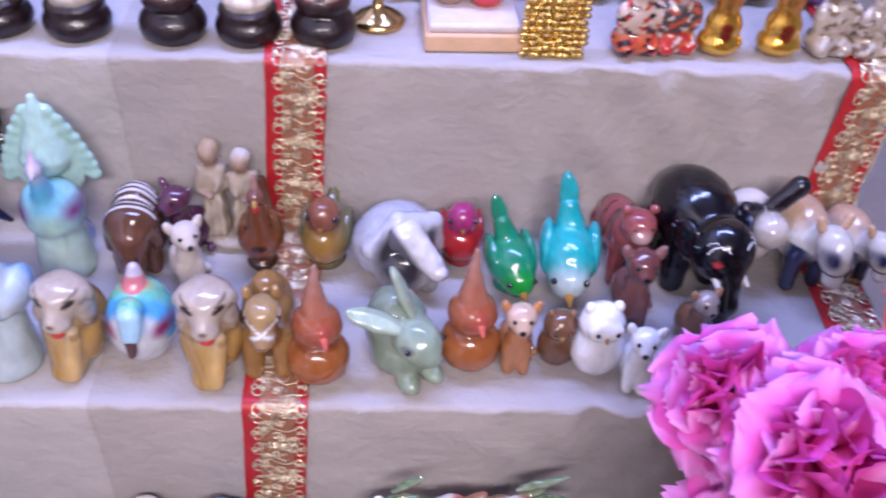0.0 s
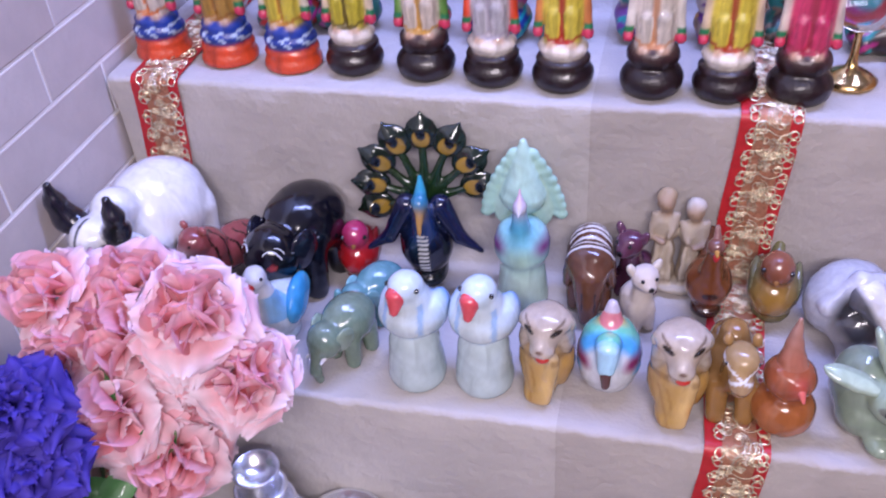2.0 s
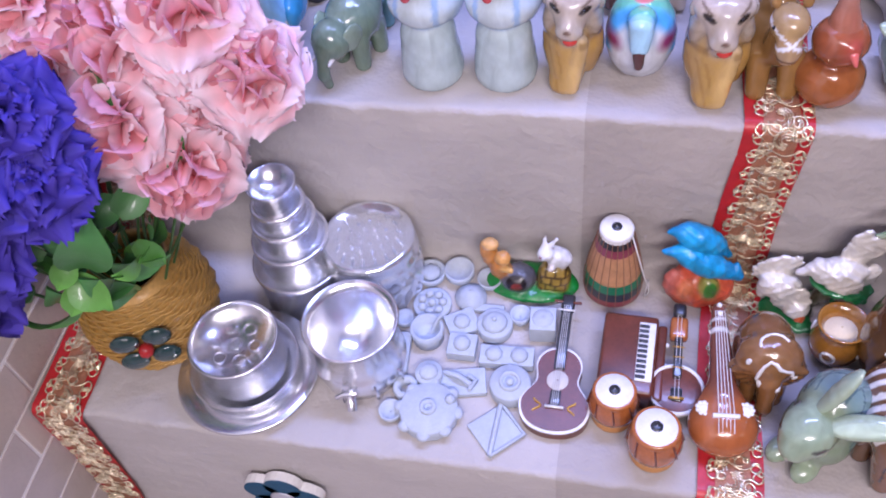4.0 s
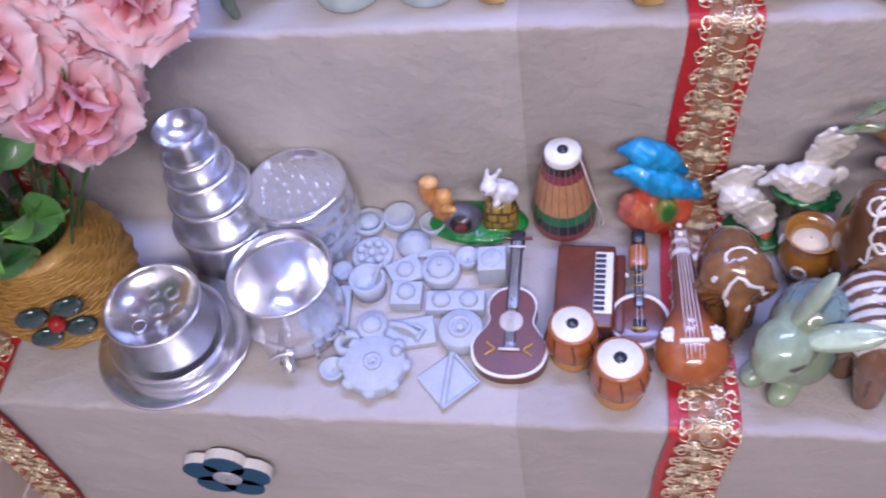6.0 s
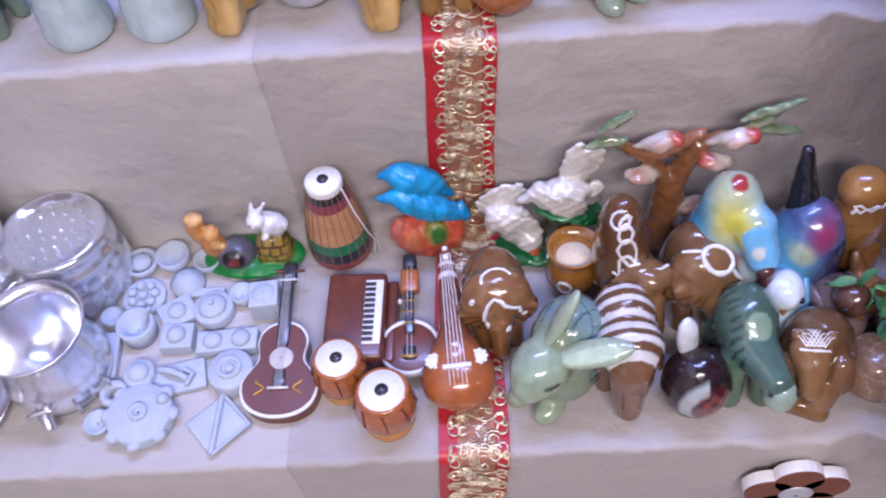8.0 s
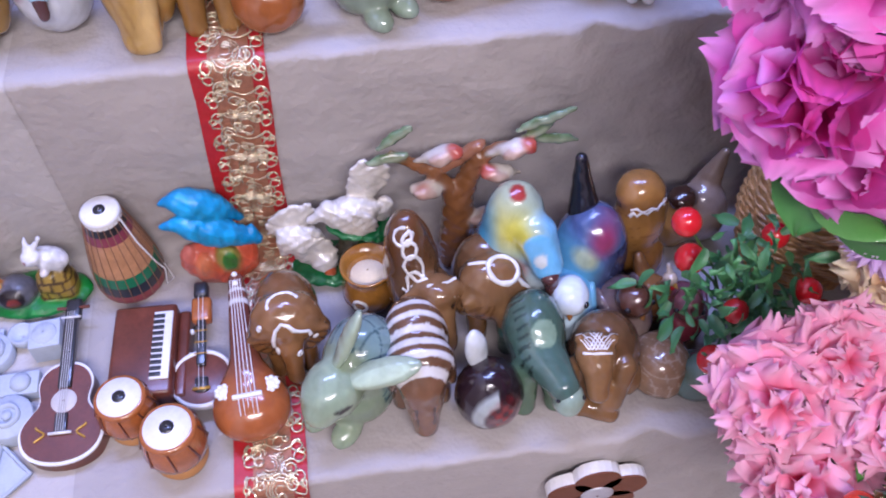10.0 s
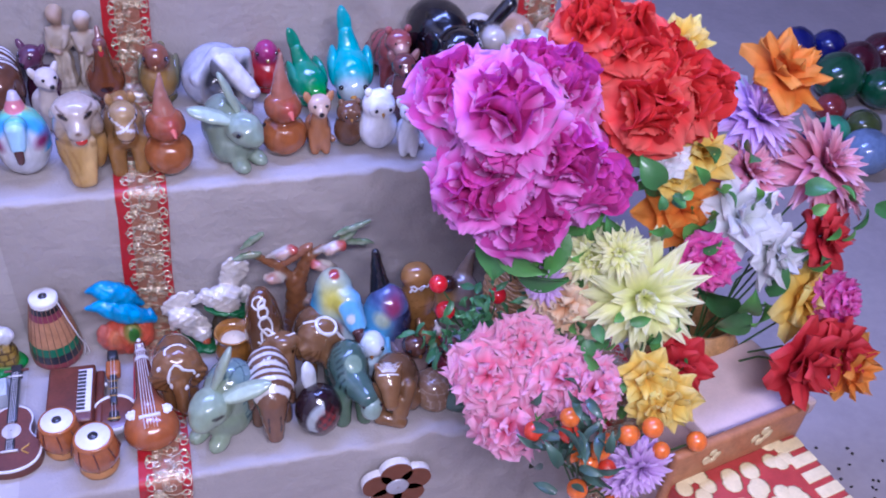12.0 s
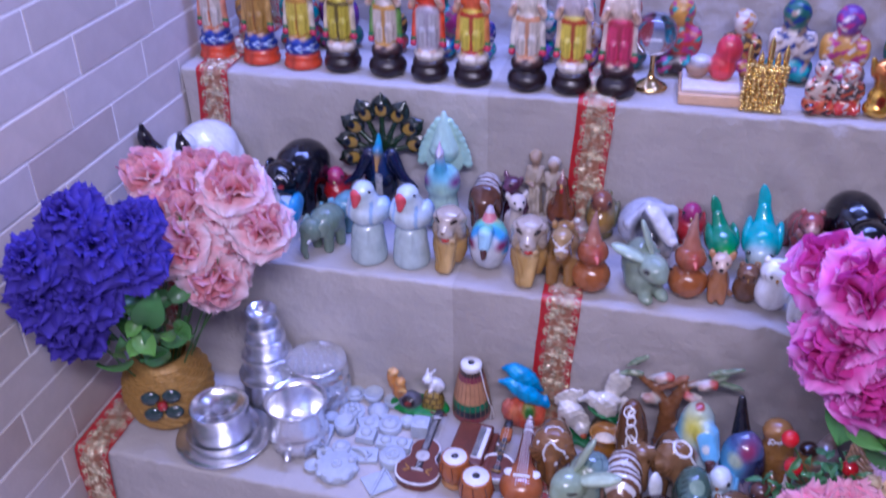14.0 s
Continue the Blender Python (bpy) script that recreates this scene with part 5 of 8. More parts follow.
clay("clay_scraper", (-0.459, 0.513), 12, [("slab", (-0.025, -0.016, 0), (0.025, 0.016, 0.007)), ("rod", [(-0.018, 0.012, 0.008), (-0.004, 0.002, 0.016), (0.008, -0.006, 0.010)], 0.0035), ("rod", [(0.006, -0.012, 0.009), (0.014, -0.002, 0.010), (0.006, 0.005, 0.010)], 0.0028)], SMALL + "coconut scraper on a board")
clay("clay_stove", (-0.407, 0.513), 0, [drum(0.022, 0.018), ("turn", [(0.012, 0.018), (0.0115, 0.023), (0.009, 0.023), (0.008, 0.018)]), ("ball", (0, 0, 0.02), (0.005, 0.005, 0.003))], SMALL + "round stove with a burner")
clay("clay_ring", (-0.520, 0.497), 0, [("turn", [(0.013, 0), (0.0145, 0.008), (0.013, 0.013), (0.008, 0.013), (0.006, 0.007), (0.007, 0.0)])], SMALL + "ring-shaped mortar")
clay("clay_millstone", (-0.489, 0.472), 0, [drum(0.031, 0.017), ("turn", [(0.009, 0.017), (0.009, 0.021), (0.005, 0.021), (0.004, 0.017)]), ("ball", (0.022, 0.012, 0.018), (0.006, 0.006, 0.006)), *[("ball", (0.030 * math.cos(a), 0.030 * math.sin(a), 0.012), (0.008, 0.008, 0.005)) for a in np.arange(8) * 0.785]], SMALL + "scalloped millstone with handle")
clay("clay_winnow", (-0.416, 0.462), 42, [("slab", (-0.022, -0.022, 0), (0.022, 0.022, 0.004)), ("rod", [(-0.022, -0.022, 0.005), (0.022, -0.022, 0.005), (0.022, 0.022, 0.005)], 0.0022), ("rod", [(-0.022, -0.022, 0.006), (0.0, 0.0, 0.0065), (0.022, 0.022, 0.006)], 0.0028)], SMALL + "square winnowing tray")
clay("clay_board", (-0.536, 0.540), 4, [("slab", (-0.011, -0.026, 0), (0.011, 0.026, 0.010))], SMALL + "cutting board")
clay("clay_bowl", (-0.531, 0.468), 0, [bowl(0.013, 0.010)], SMALL + "saucer")
clay("clay_bowl", (-0.450, 0.650), 0, [bowl(0.015, 0.012)], SMALL + "wide bowl")
clay("clay_rolling_board", (-0.446, 0.612), 0, [("slab", (-0.018, -0.005, 0), (0.018, 0.005, 0.006))], SMALL + "rolling board")
clay("clay_cup", (-0.540, 0.585), 0, [bowl(0.011, 0.012)], SMALL + "narrow cup")


# toy instruments
WOOD_RED = plain("reddish_lacquered_wood", (0.125, 0.034, 0.020), 0.32, 0, 0.2, 0.35, 40, 0.1)
WOOD_ORANGE = plain("orange_lacquered_wood", (0.34, 0.105, 0.028), 0.25, 0, 0.6, 0.35, 40, 0.1)
EBONY = plain("black_lacquer", (0.018, 0.018, 0.022), 0.3, 0, 0.4)
IVORY = plain("white_enamel", (0.75, 0.74, 0.74), 0.4, 0, 0.3)
GOLDLINE = plain("gold_paint", (0.62, 0.36, 0.07), 0.35, 0.5)


def outline_slab(points, z0, z1, inset=0.0):
    bm = bmesh.new()
    n_ = len(points)
    rows = [[(x, y, z0) for x, y in points], [(x, y, z1) for x, y in points]]
    grid_bm(rows, True, 0, bm)
    bm.verts.ensure_lookup_table()
    bm.faces.new([bm.verts[n_ + i] for i in range(n_)])
    bm.faces.new([bm.verts[n_ - 1 - i] for i in range(n_)])
    return bm


def guitar_outline(scale):
    pts = []
    for i in range(64):
        a = 2 * math.pi * (i + 0.5) / 64
        y = math.cos(a)
        f = min(1, max(0, (y + 0.4) / 0.6))
        w = math.copysign(math.sqrt(max(0.0, 1 - y ** 4)), math.sin(a)) * (0.80 - 0.24 * f * f * (3 - 2 * f)) * (1 - 0.17 * math.exp(-((y - 0.24) / 0.24) ** 2))
        pts.append((w * scale, y * 1.05 * scale))
    return pts


def guitar(at, turn):
    thing = empty("toy_guitar", pose(*at, 4, 0, turn))
    part("side", outline_slab(guitar_outline(0.047), 0.0, 0.018), WOOD_RED, thing, "", False)
    part("binding", outline_slab(guitar_outline(0.0474), 0.0165, 0.019), IVORY, thing, "white binding", False)
    part("front", outline_slab(guitar_outline(0.0445), 0.0185, 0.0205), WOOD_RED, thing, "", False)
    part("sound_hole", lathe([(0.001, 0.0215), (0.0105, 0.0215), (0.0115, 0.0205)], 24, None, 0, (0, 0.010, 0)), plain("pale_disc", (0.55, 0.52, 0.50), 0.5), thing, "pale round sound hole")
    part("neck", slab(bmesh.new(), (-0.006, 0.0225, 0.016), (0.006, 0.095, 0.024), 0.001), EBONY, thing)
    part("fingerboard", slab(bmesh.new(), (-0.0055, -0.020, 0.0205), (0.0055, -0.003, 0.0235), 0.0008), EBONY, thing)
    part("head", slab(bmesh.new(), (-0.0075, 0.094, 0.014), (0.0075, 0.116, 0.022), 0.003), EBONY, thing)
    part("nut", slab(bmesh.new(), (-0.009, 0.093, 0.0235), (0.009, 0.0945, 0.0255)), IVORY, thing)
    part("bridge", slab(bmesh.new(), (-0.010, -0.0225, 0.0205), (0.010, -0.0205, 0.024)), IVORY, thing)
    for s in (-1, 1):
        part("scroll", tube([(s * (0.018 + 0.004 * math.cos(k * 0.8)), -0.028 + 0.0018 * k, 0.0212) for k in range(9)], 0.0011, 5), GOLDLINE, thing, "gold scroll")
        part("peg", tube([(s * 0.004, 0.106, 0.02), (s * 0.015, 0.106, 0.021)], 0.0018, 6), WOOD_RED, thing)
    for x in (-0.003, -0.001, 0.001, 0.003):
        part("string", tube([(x, -0.021, 0.0245), (x, 0.1, 0.0255)], 0.0003, 4), IVORY, thing)
    return tagged(thing, "miniature red-brown guitar with white binding", "toy guitar", "toy instruments")


def harmonium(at, turn):
    thing = empty("toy_harmonium", pose(*at, 0, 0, turn))
    part("case", slab(bmesh.new(), (-0.032, -0.048, 0), (0.026, 0.048, 0.034), 0.004), WOOD_RED, thing)
    part("front_ledge", slab(bmesh.new(), (0.0255, -0.046, 0), (0.036, 0.046, 0.022), 0.003), WOOD_RED, thing)
    part("keyboard", slab(bmesh.new(), (0.006, -0.034, 0.0335), (0.0235, 0.038, 0.0362), 0.0008), IVORY, thing, "white keyboard strip")
    for i in range(11):
        part("black_key", slab(bmesh.new(), (0.0065, -0.0315 + 0.0062 * i, 0.036), (0.0165, -0.0278 + 0.0062 * i, 0.0378), 0.0006), EBONY, thing)
    for i in range(3):
        b = bmesh.new()
        part("knob", ball(b, (0.0365, -0.026 + 0.026 * i, 0.014), 0.0032, 8), IVORY, thing)
    return tagged(thing, "miniature brown harmonium with a black and white keyboard", "toy harmonium", "toy instruments")


def lute(at, turn):
    thing = empty("toy_lute", pose(*at, 3, 0, turn))
    part("bowl", lathe([(0.001, 0), (0.018, 0.001), (0.0265, 0.008), (0.029, 0.016), (0.0285, 0.019)], 32), IVORY, thing, "white-rimmed bowl")
    part("front", lathe([(0.0285, 0.0188), (0.024, 0.0205), (0.001, 0.0205)], 32), WOOD_RED, thing)
    part("rim", lathe([(0.0292, 0.017), (0.0294, 0.0205), (0.028, 0.0222), (0.0258, 0.0215), (0.0255, 0.019)], 36), IVORY, thing, "white rim")
    part("plate", slab(bmesh.new(), (-0.006, -0.014, 0.0205), (0.006, 0.001, 0.0222), 0.002), EBONY, thing)
    part("bridge", slab(bmesh.new(), (-0.008, -0.012, 0.0222), (0.008, -0.0095, 0.0235)), GOLDLINE, thing)
    part("neck", slab(bmesh.new(), (-0.0042, 0.012, 0.019), (0.0042, 0.062, 0.026), 0.0015), EBONY, thing)
    part("shoulder", slab(bmesh.new(), (-0.0095, 0.058, 0.014), (0.0095, 0.084, 0.027), 0.004), WOOD_ORANGE, thing)
    part("scroll", slab(bmesh.new(), (-0.007, 0.083, 0.016), (0.007, 0.100, 0.03), 0.004), EBONY, thing)
    for z in (0.022, 0.034, 0.046):
        part("fret", slab(bmesh.new(), (-0.0062, 0.0005 + z, 0.0262), (0.0062, 0.0015 + z, 0.0268)), GOLDLINE, thing)
    for x in (-0.002, 0.002):
        part("string", tube([(x, -0.012, 0.0242), (x, 0.085, 0.028)], 0.0003, 4), IVORY, thing)
    return tagged(thing, "miniature long-necked lute with round orange front", "toy lute", "toy instruments")


def veena(at, turn):
    thing = empty("toy_tanpura", pose(*at, 0, 0, turn))
    items = [E((0, 0, 2.6), (3.5, 3.2, 2.6), (0.34, 0.10, 0.03)), E((0, 1.8, 3.2), (2.4, 2.6, 1.9), (0.34, 0.10, 0.03)), K((0, 2.5, 4.0), (0, 12.0, 5.4), 1.5, 0.75, (0.16, 0.05, 0.035))]
    me = paint_mesh("gourd", *sculpt(items, [(lambda P: (abs(P[:, 1] - 10.6) < 0.22) | (abs(P[:, 1] - 9.4) < 0.22), (0.7, 0.68, 0.66))], k=0.9))
    me.materials.append(GLAZE)
    new("gourd", me).parent = thing
    for s in (-1, 1):
        disc = part("rosette", ball(bmesh.new(), (s * 0.0205, 0.008, 0.0475), (0.0055, 0.0055, 0.002), 10), IVORY, thing, "white rosette")
        for k in range(9):
            part("bead", ball(bmesh.new(), (s * 0.0205 + 0.0062 * math.cos(k * 0.698), 0.008 + 0.0062 * math.sin(k * 0.698), 0.0475), (0.0026, 0.0026, 0.0016), 6), IVORY, disc)
    part("bridge", slab(bmesh.new(), (-0.013, -0.004, 0.049), (0.013, 0.000, 0.054), 0.0008), IVORY, thing)
    for i in range(5):
        x = -0.0075 + 0.00375 * i
        part("string", tube([(x, -0.018, 0.047), (x, -0.002, 0.0545), (x * 0.6, 0.115, 0.0625)], 0.00045, 4), IVORY, thing)
    for y in (0.112, 0.122):
        b = bmesh.new()
        part("peg", ball(b, (0.0, y, 0.061), 0.003, 8), IVORY, thing)
    return tagged(thing, "miniature orange-brown gourd tanpura with white strings", "toy tanpura", "toy instruments")


def tabla(at, size):
    thing = empty("toy_tabla", pose(*at) @ Matrix.Scale(size, 4))
    part("foot", lathe([(0.001, 0), (0.024, 0), (0.026, 0.006), (0.021, 0.012)], 28), plain("pale_wood_ring", (0.45, 0.22, 0.08), 0.4), thing)
    part("shell", lathe([(0.021, 0.010), (0.029, 0.024), (0.0305, 0.036), (0.027, 0.054), (0.0245, 0.060)], 32), WOOD_ORANGE, thing)
    part("rim", lathe([(0.0255, 0.056), (0.0265, 0.060), (0.0245, 0.064), (0.021, 0.0635)], 32), WOOD_ORANGE, thing)
    part("skin", lathe([(0.0225, 0.0632), (0.0215, 0.0648), (0.001, 0.0652)], 32), IVORY, thing, "white drum skin")
    part("black_spot", lathe([(0.0068, 0.0651), (0.0064, 0.0660), (0.001, 0.0661)], 24), EBONY, thing, "round black spot")
    for i in range(8):
        a = 2 * math.pi * i / 8
        part("strap", tube([(0.0262 * math.cos(a), 0.0262 * math.sin(a), 0.058), (0.0312 * math.cos(a + 0.1), 0.0312 * math.sin(a + 0.1), 0.036), (0.0225 * math.cos(a), 0.0225 * math.sin(a), 0.012)], 0.0011, 5), WOOD_RED, thing)
    return tagged(thing, "miniature orange wooden drum with white skin", "toy drum", "toy instruments")


def damaru(at):
    thing = empty("toy_drum", pose(*at, 2, 0, 0) @ Matrix.Diagonal((0.77, 0.77, 0.9, 1)))
    prof = [(0.040, 0.0), (0.043, 0.004), (0.0435, 0.020), (0.041, 0.040), (0.036, 0.066), (0.030, 0.092), (0.0245, 0.112), (0.0225, 0.122)]
    zs = [0.0, 0.008, 0.016, 0.031, 0.046, 0.094, 0.106, 0.116, 0.122]
    rad = lambda z: float(np.interp(z, [q[1] for q in prof], [q[0] for q in prof]))
    mats = [plain("maroon_lacquer", (0.20, 0.035, 0.045), 0.4, 0, 0.2), plain("maroon_lacquer_b", (0.26, 0.05, 0.05), 0.4, 0, 0.2), EBONY, plain("green_lacquer", (0.015, 0.17, 0.08), 0.4, 0, 0.2), plain("tan_wood", (0.47, 0.24, 0.12), 0.5, 0, 0.1, 0.25, 70), plain("plum_lacquer", (0.22, 0.04, 0.07), 0.4, 0, 0.2), EBONY, IVORY]
    for i, m in enumerate(mats):
        z0, z1 = zs[i], zs[i + 1]
        part("band", lathe([(rad(z0), z0), (rad((z0 + z1) / 2), (z0 + z1) / 2), (rad(z1), z1)], 40), m, thing)
    part("skin", lathe([(0.0235, 0.119), (0.024, 0.124), (0.021, 0.1265), (0.001, 0.127)], 36), IVORY, thing, "white drum skin")
    part("black_spot", lathe([(0.0075, 0.1268), (0.007, 0.1278), (0.001, 0.1279)], 24), EBONY, thing)
    for i in range(22):
        a = 2 * math.pi * i / 22
        part("string", tube([(1.02 * rad(z) * math.cos(a), 1.02 * rad(z) * math.sin(a), z) for z in (0.002, 0.02, 0.04, 0.066, 0.094, 0.118)], 0.0006, 4), plain("thread", (0.30, 0.16, 0.10), 0.7) if i == 0 else bpy.data.materials["thread"], thing)
    part("cord", tube([(0.022, -0.010, 0.122), (0.034, -0.022, 0.09), (0.044, -0.020, 0.05), (0.050, -0.016, 0.03), (0.047, -0.022, 0.008), (0.054, -0.010, 0.003), (0.050, -0.012, 0.035)], 0.0012, 6), IVORY, thing, "loose white cord")
    return tagged(thing, "miniature barrel drum with striped lacquer bands", "toy drum", "toy instruments")


guitar((-0.357, 0.511, Z), -1)
harmonium((-0.283, 0.556, Z), -2)
lute((-0.234, 0.526, Z), 0)
veena((-0.188, 0.486, Z), 4)
tabla((-0.297, 0.497, Z), 0.86)
tabla((-0.254, 0.460, Z), 0.92)
damaru((-0.309, 0.664, Z))

# ornaments at the back of the shelf
G_GREEN = (0.015, 0.26, 0.05)
items = [E((0, 0, 0.5), (5.4, 2.9, 0.9), G_GREEN), E((-1.6, -0.4, 1.9), (2.1, 1.8, 1.5), (0.16, 0.16, 0.19)), E((-3.6, -0.3, 3.6), (1.25, 1.1, 2.0), (0.58, 0.26, 0.06)), E((-3.1, -0.9, 5.9), (0.95, 0.9, 0.85), (0.66, 0.36, 0.12)), E((-4.8, 0.3, 4.8), (1.05, 0.9, 2.6), (0.70, 0.34, 0.09), (0, -12, 0)), E((-4.6, 0.0, 7.2), (1.0, 0.8, 0.7), (0.74, 0.46, 0.2)), K((-3.0, -1.2, 4.2), (-2.2, -1.4, 4.4), 0.4, 0.35, (0.70, 0.44, 0.16)), *[K((-3.1 + s * 0.4, -0.8, 6.2), (-3.1 + s * 0.6, -0.7, 6.9), 0.25, 0.12, (0.62, 0.3, 0.1)) for s in (-1, 1)],
         E((2.6, 0, 2.4), (1.9, 1.7, 2.3), (0.42, 0.30, 0.06)), E((1.6, -0.6, 2.4), (0.8, 0.9, 2.2), (0.36, 0.25, 0.05)), E((3.6, -0.6, 2.4), (0.8, 0.9, 2.2), (0.36, 0.25, 0.05)), E((3.0, 0.1, 5.8), (1.7, 1.2, 1.3), WHITE, (0, 25, 0)), E((1.7, -0.6, 7.0), (0.95, 0.85, 0.8), WHITE), K((1.9, -0.2, 7.5), (2.9, 0.3, 8.7), 0.36, 0.2, WHITE), K((1.4, -0.2, 7.5), (1.6, 0.4, 8.9), 0.36, 0.2, WHITE), E((2.4, -0.9, 5.2), (0.5, 0.7, 0.5), (0.74, 0.70, 0.70))]
figure("animal_ornament", (-0.401, 0.654, Z), 0, items, [(E((-1.6, -1.9, 2.4), (1.2, 1.2, 1.1), BLACK), (0.02, 0.01, 0.012)), (E((-1.5, -2.2, 2.1), (0.6, 0.8, 0.6), RED), (0.30, 0.05, 0.03)), (lambda P: (((P[:, 2] / 1.15) % 1.0 < 0.26) | (((P[:, 0] + 0.55 * np.floor(P[:, 2] / 1.15)) / 1.1 % 1.0) < 0.2)) & (P[:, 0] > 0.6) & (P[:, 2] > 1.3) & (P[:, 2] < 4.6), (0.10, 0.055, 0.015)), (E((1.2, -1.3, 7.1), 0.18, RED), (0.3, 0.02, 0.05))],
       "squirrel, well and rabbit on a green base", "", "ornament", PAINT, k=0.2, blend=0.10, rough=(0.06, 3.0))
coral = (0.58, 0.11, 0.05)
BLUE_D, BLUE_E = (0.012, 0.24, 0.52), (0.02, 0.30, 0.58)
items = [E((0.2, 0, 2.0), (3.9, 2.6, 2.8), coral), E((-2.8, -0.4, 2.8), (1.3, 1.2, 1.9), (0.62, 0.20, 0.16)), E((3.0, -0.6, 2.6), (1.4, 1.4, 2.2), (0.58, 0.12, 0.06)), E((-1.2, -1.5, 2.6), (1.3, 1.0, 1.6), (0.64, 0.24, 0.12)), E((1.2, -1.7, 3.4), (1.3, 1.0, 1.7), (0.30, 0.30, 0.08))]
high_fish = [E((-0.4, 0.3, 9.4), (3.3, 1.7, 1.6), BLUE_E, (0, 24, 0)), K((-3.0, 0.3, 10.5), (-4.2, 0.2, 10.3), 0.75, 0.25, BLUE_D), K((2.0, 0.4, 8.2), (3.2, 0.6, 6.8), 0.8, 0.5, BLUE_D)]
low_fish = [E((0.1, -0.9, 7.1), (3.9, 1.7, 1.6), BLUE_E, (0, 27, 0)), K((-3.0, -0.8, 8.5), (-4.6, -0.9, 8.5), 0.8, 0.25, BLUE_D), K((3.2, -0.9, 5.6), (4.5, -0.9, 4.9), 1.0, 0.7, BLUE_D), E((4.3, -0.6, 5.4), (0.5, 0.7, 1.1), BLUE_D)]
figure("dolphin_ornament", (-0.218, 0.660, Z), 4, items, [(E((1.4, -2.6, 3.8), (0.8, 1.2, 1.1), G_GREEN), (0.06, 0.22, 0.04)), (lambda P: (np.abs(P[:, 2] - 8.2 + 0.5 * P[:, 0]) < 0.22) & (P[:, 1] < -0.6) & (P[:, 2] > 5.0) & (np.abs(P[:, 0]) < 3), (0.20, 0.22, 0.22))], "two bright blue dolphins on orange-red coral", "", "ornament", PAINT, k=0.35, blend=0.15, rough=(0.09, 2.4), size=0.90, tall=1.2, bits=[("dolphin", high_fish, (), "bright blue dolphin"), ("dolphin", low_fish, (), "bright blue dolphin")])
pearl, shade = (0.78, 0.74, 0.68), (0.66, 0.61, 0.54)
items = [E((0, 0, 0.5), (4.4, 2.6, 0.7), (0.02, 0.24, 0.08)), K((0, 0, 0.5), (1.6, 0, 5.0), 1.1, 0.7, (0.10, 0.09, 0.06)), E((2.2, -0.4, 6.0), (3.0, 1.7, 0.5), (0.02, 0.22, 0.07), (0, 10, 0)), E((3.4, -0.8, 5.4), (1.6, 1.2, 0.4), (0.02, 0.26, 0.08), (0, 30, 0)),
         E((1.4, -1.8, 2.6), (1.3, 1.2, 1.5), (0.46, 0.44, 0.42)), E((-0.8, -2.0, 2.2), (0.6, 0.5, 0.6), (0.66, 0.18, 0.07))]
low_dove = [E((-3.0, -0.4, 5.0), (2.2, 1.3, 1.6), pearl, (0, 25, 0)), E((-3.6, 0.3, 6.9), (2.6, 0.35, 1.5), pearl, (0, -38, 0)), E((-2.0, -1.2, 4.2), (2.1, 0.35, 1.9), shade, (0, 55, 0)), E((-4.4, -0.4, 4.4), (0.7, 0.7, 1.2), shade), E((-1.2, -1.4, 2.9), (1.2, 0.9, 1.3), pearl)]
high_dove = [E((1.6, -0.4, 8.0), (2.6, 1.4, 1.5), pearl, (0, -10, 0)), K((-0.2, -0.5, 8.6), (-1.8, -0.7, 7.8), 0.9, 0.35, pearl), E((2.8, 0.4, 10.4), (1.3, 0.35, 3.0), pearl, (0, 8, 0)), E((3.6, 0.2, 10.8), (1.3, 0.3, 2.4), shade, (0, 30, 0)), E((2.0, -1.5, 7.6), (1.9, 0.4, 1.5), shade, (0, 30, 0)), E((4.2, -0.2, 7.6), (0.9, 0.6, 1.6), pearl, (0, 20, 0))]
figure("dove_ornament", (-0.100, 0.648, Z), 0, items, [], "pearl white doves on green leaves", "", "ornament", PEARL, k=0.10, blend=0.15, rough=(0.10, 4.0), size=1.12, step=0.2, bits=[("dove", low_dove, (), "pearl white dove"), ("dove", high_dove, (), "pearl white dove with raised wing")])
bark = (0.24, 0.11, 0.045)
items = [K((1.6, 0, 0), (1.8, 0, 8.6), 1.9, 1.4, bark), K((1.8, 0, 8.5), (-0.6, 0.2, 12.6), 1.1, 0.7, bark), K((-0.6, 0.2, 12.6), (-4.0, 0.2, 15.2), 0.7, 0.35, bark), K((1.8, 0, 8.5), (3.4, 0.2, 13.6), 1.2, 0.8, bark), K((3.4, 0.2, 13.6), (6.0, 0, 15.0), 0.8, 0.5, bark), K((1.6, 0, 4.5), (4.2, -0.6, 5.6), 0.9, 0.5, bark), K((0.6, 0, 13.4), (3.6, 0, 15.4), 0.7, 0.6, (0.34, 0.16, 0.09))]
bird_w, rosy, fern = (0.60, 0.56, 0.50), (0.45, 0.10, 0.07), (0.14, 0.22, 0.11)
for x, z, dx in ((0.2, 15.4, 1), (-1.2, 11.2, -0.3), (6.6, 15.2, 1), (5.2, 12.4, -0.8), (3.9, 6.6, 0.25)):
    items += [E((x, -0.8, z), (1.5, 0.9, 0.9), bird_w, (0, -22 * dx, 0)), E((x + 1.1 * dx, -1.0, z + 0.5 * abs(dx)), (0.8, 0.75, 0.75), rosy), E((x - 0.2, -1.5, z + 0.2), (1.1, 0.4, 0.6), (0.50, 0.36, 0.30), (0, -22 * dx, 0)), K((x - 1.2 * dx, -0.6, z - 0.2), (x - 2.4 * dx, -0.5, z - 0.6), 0.45, 0.15, (0.45, 0.40, 0.34))]
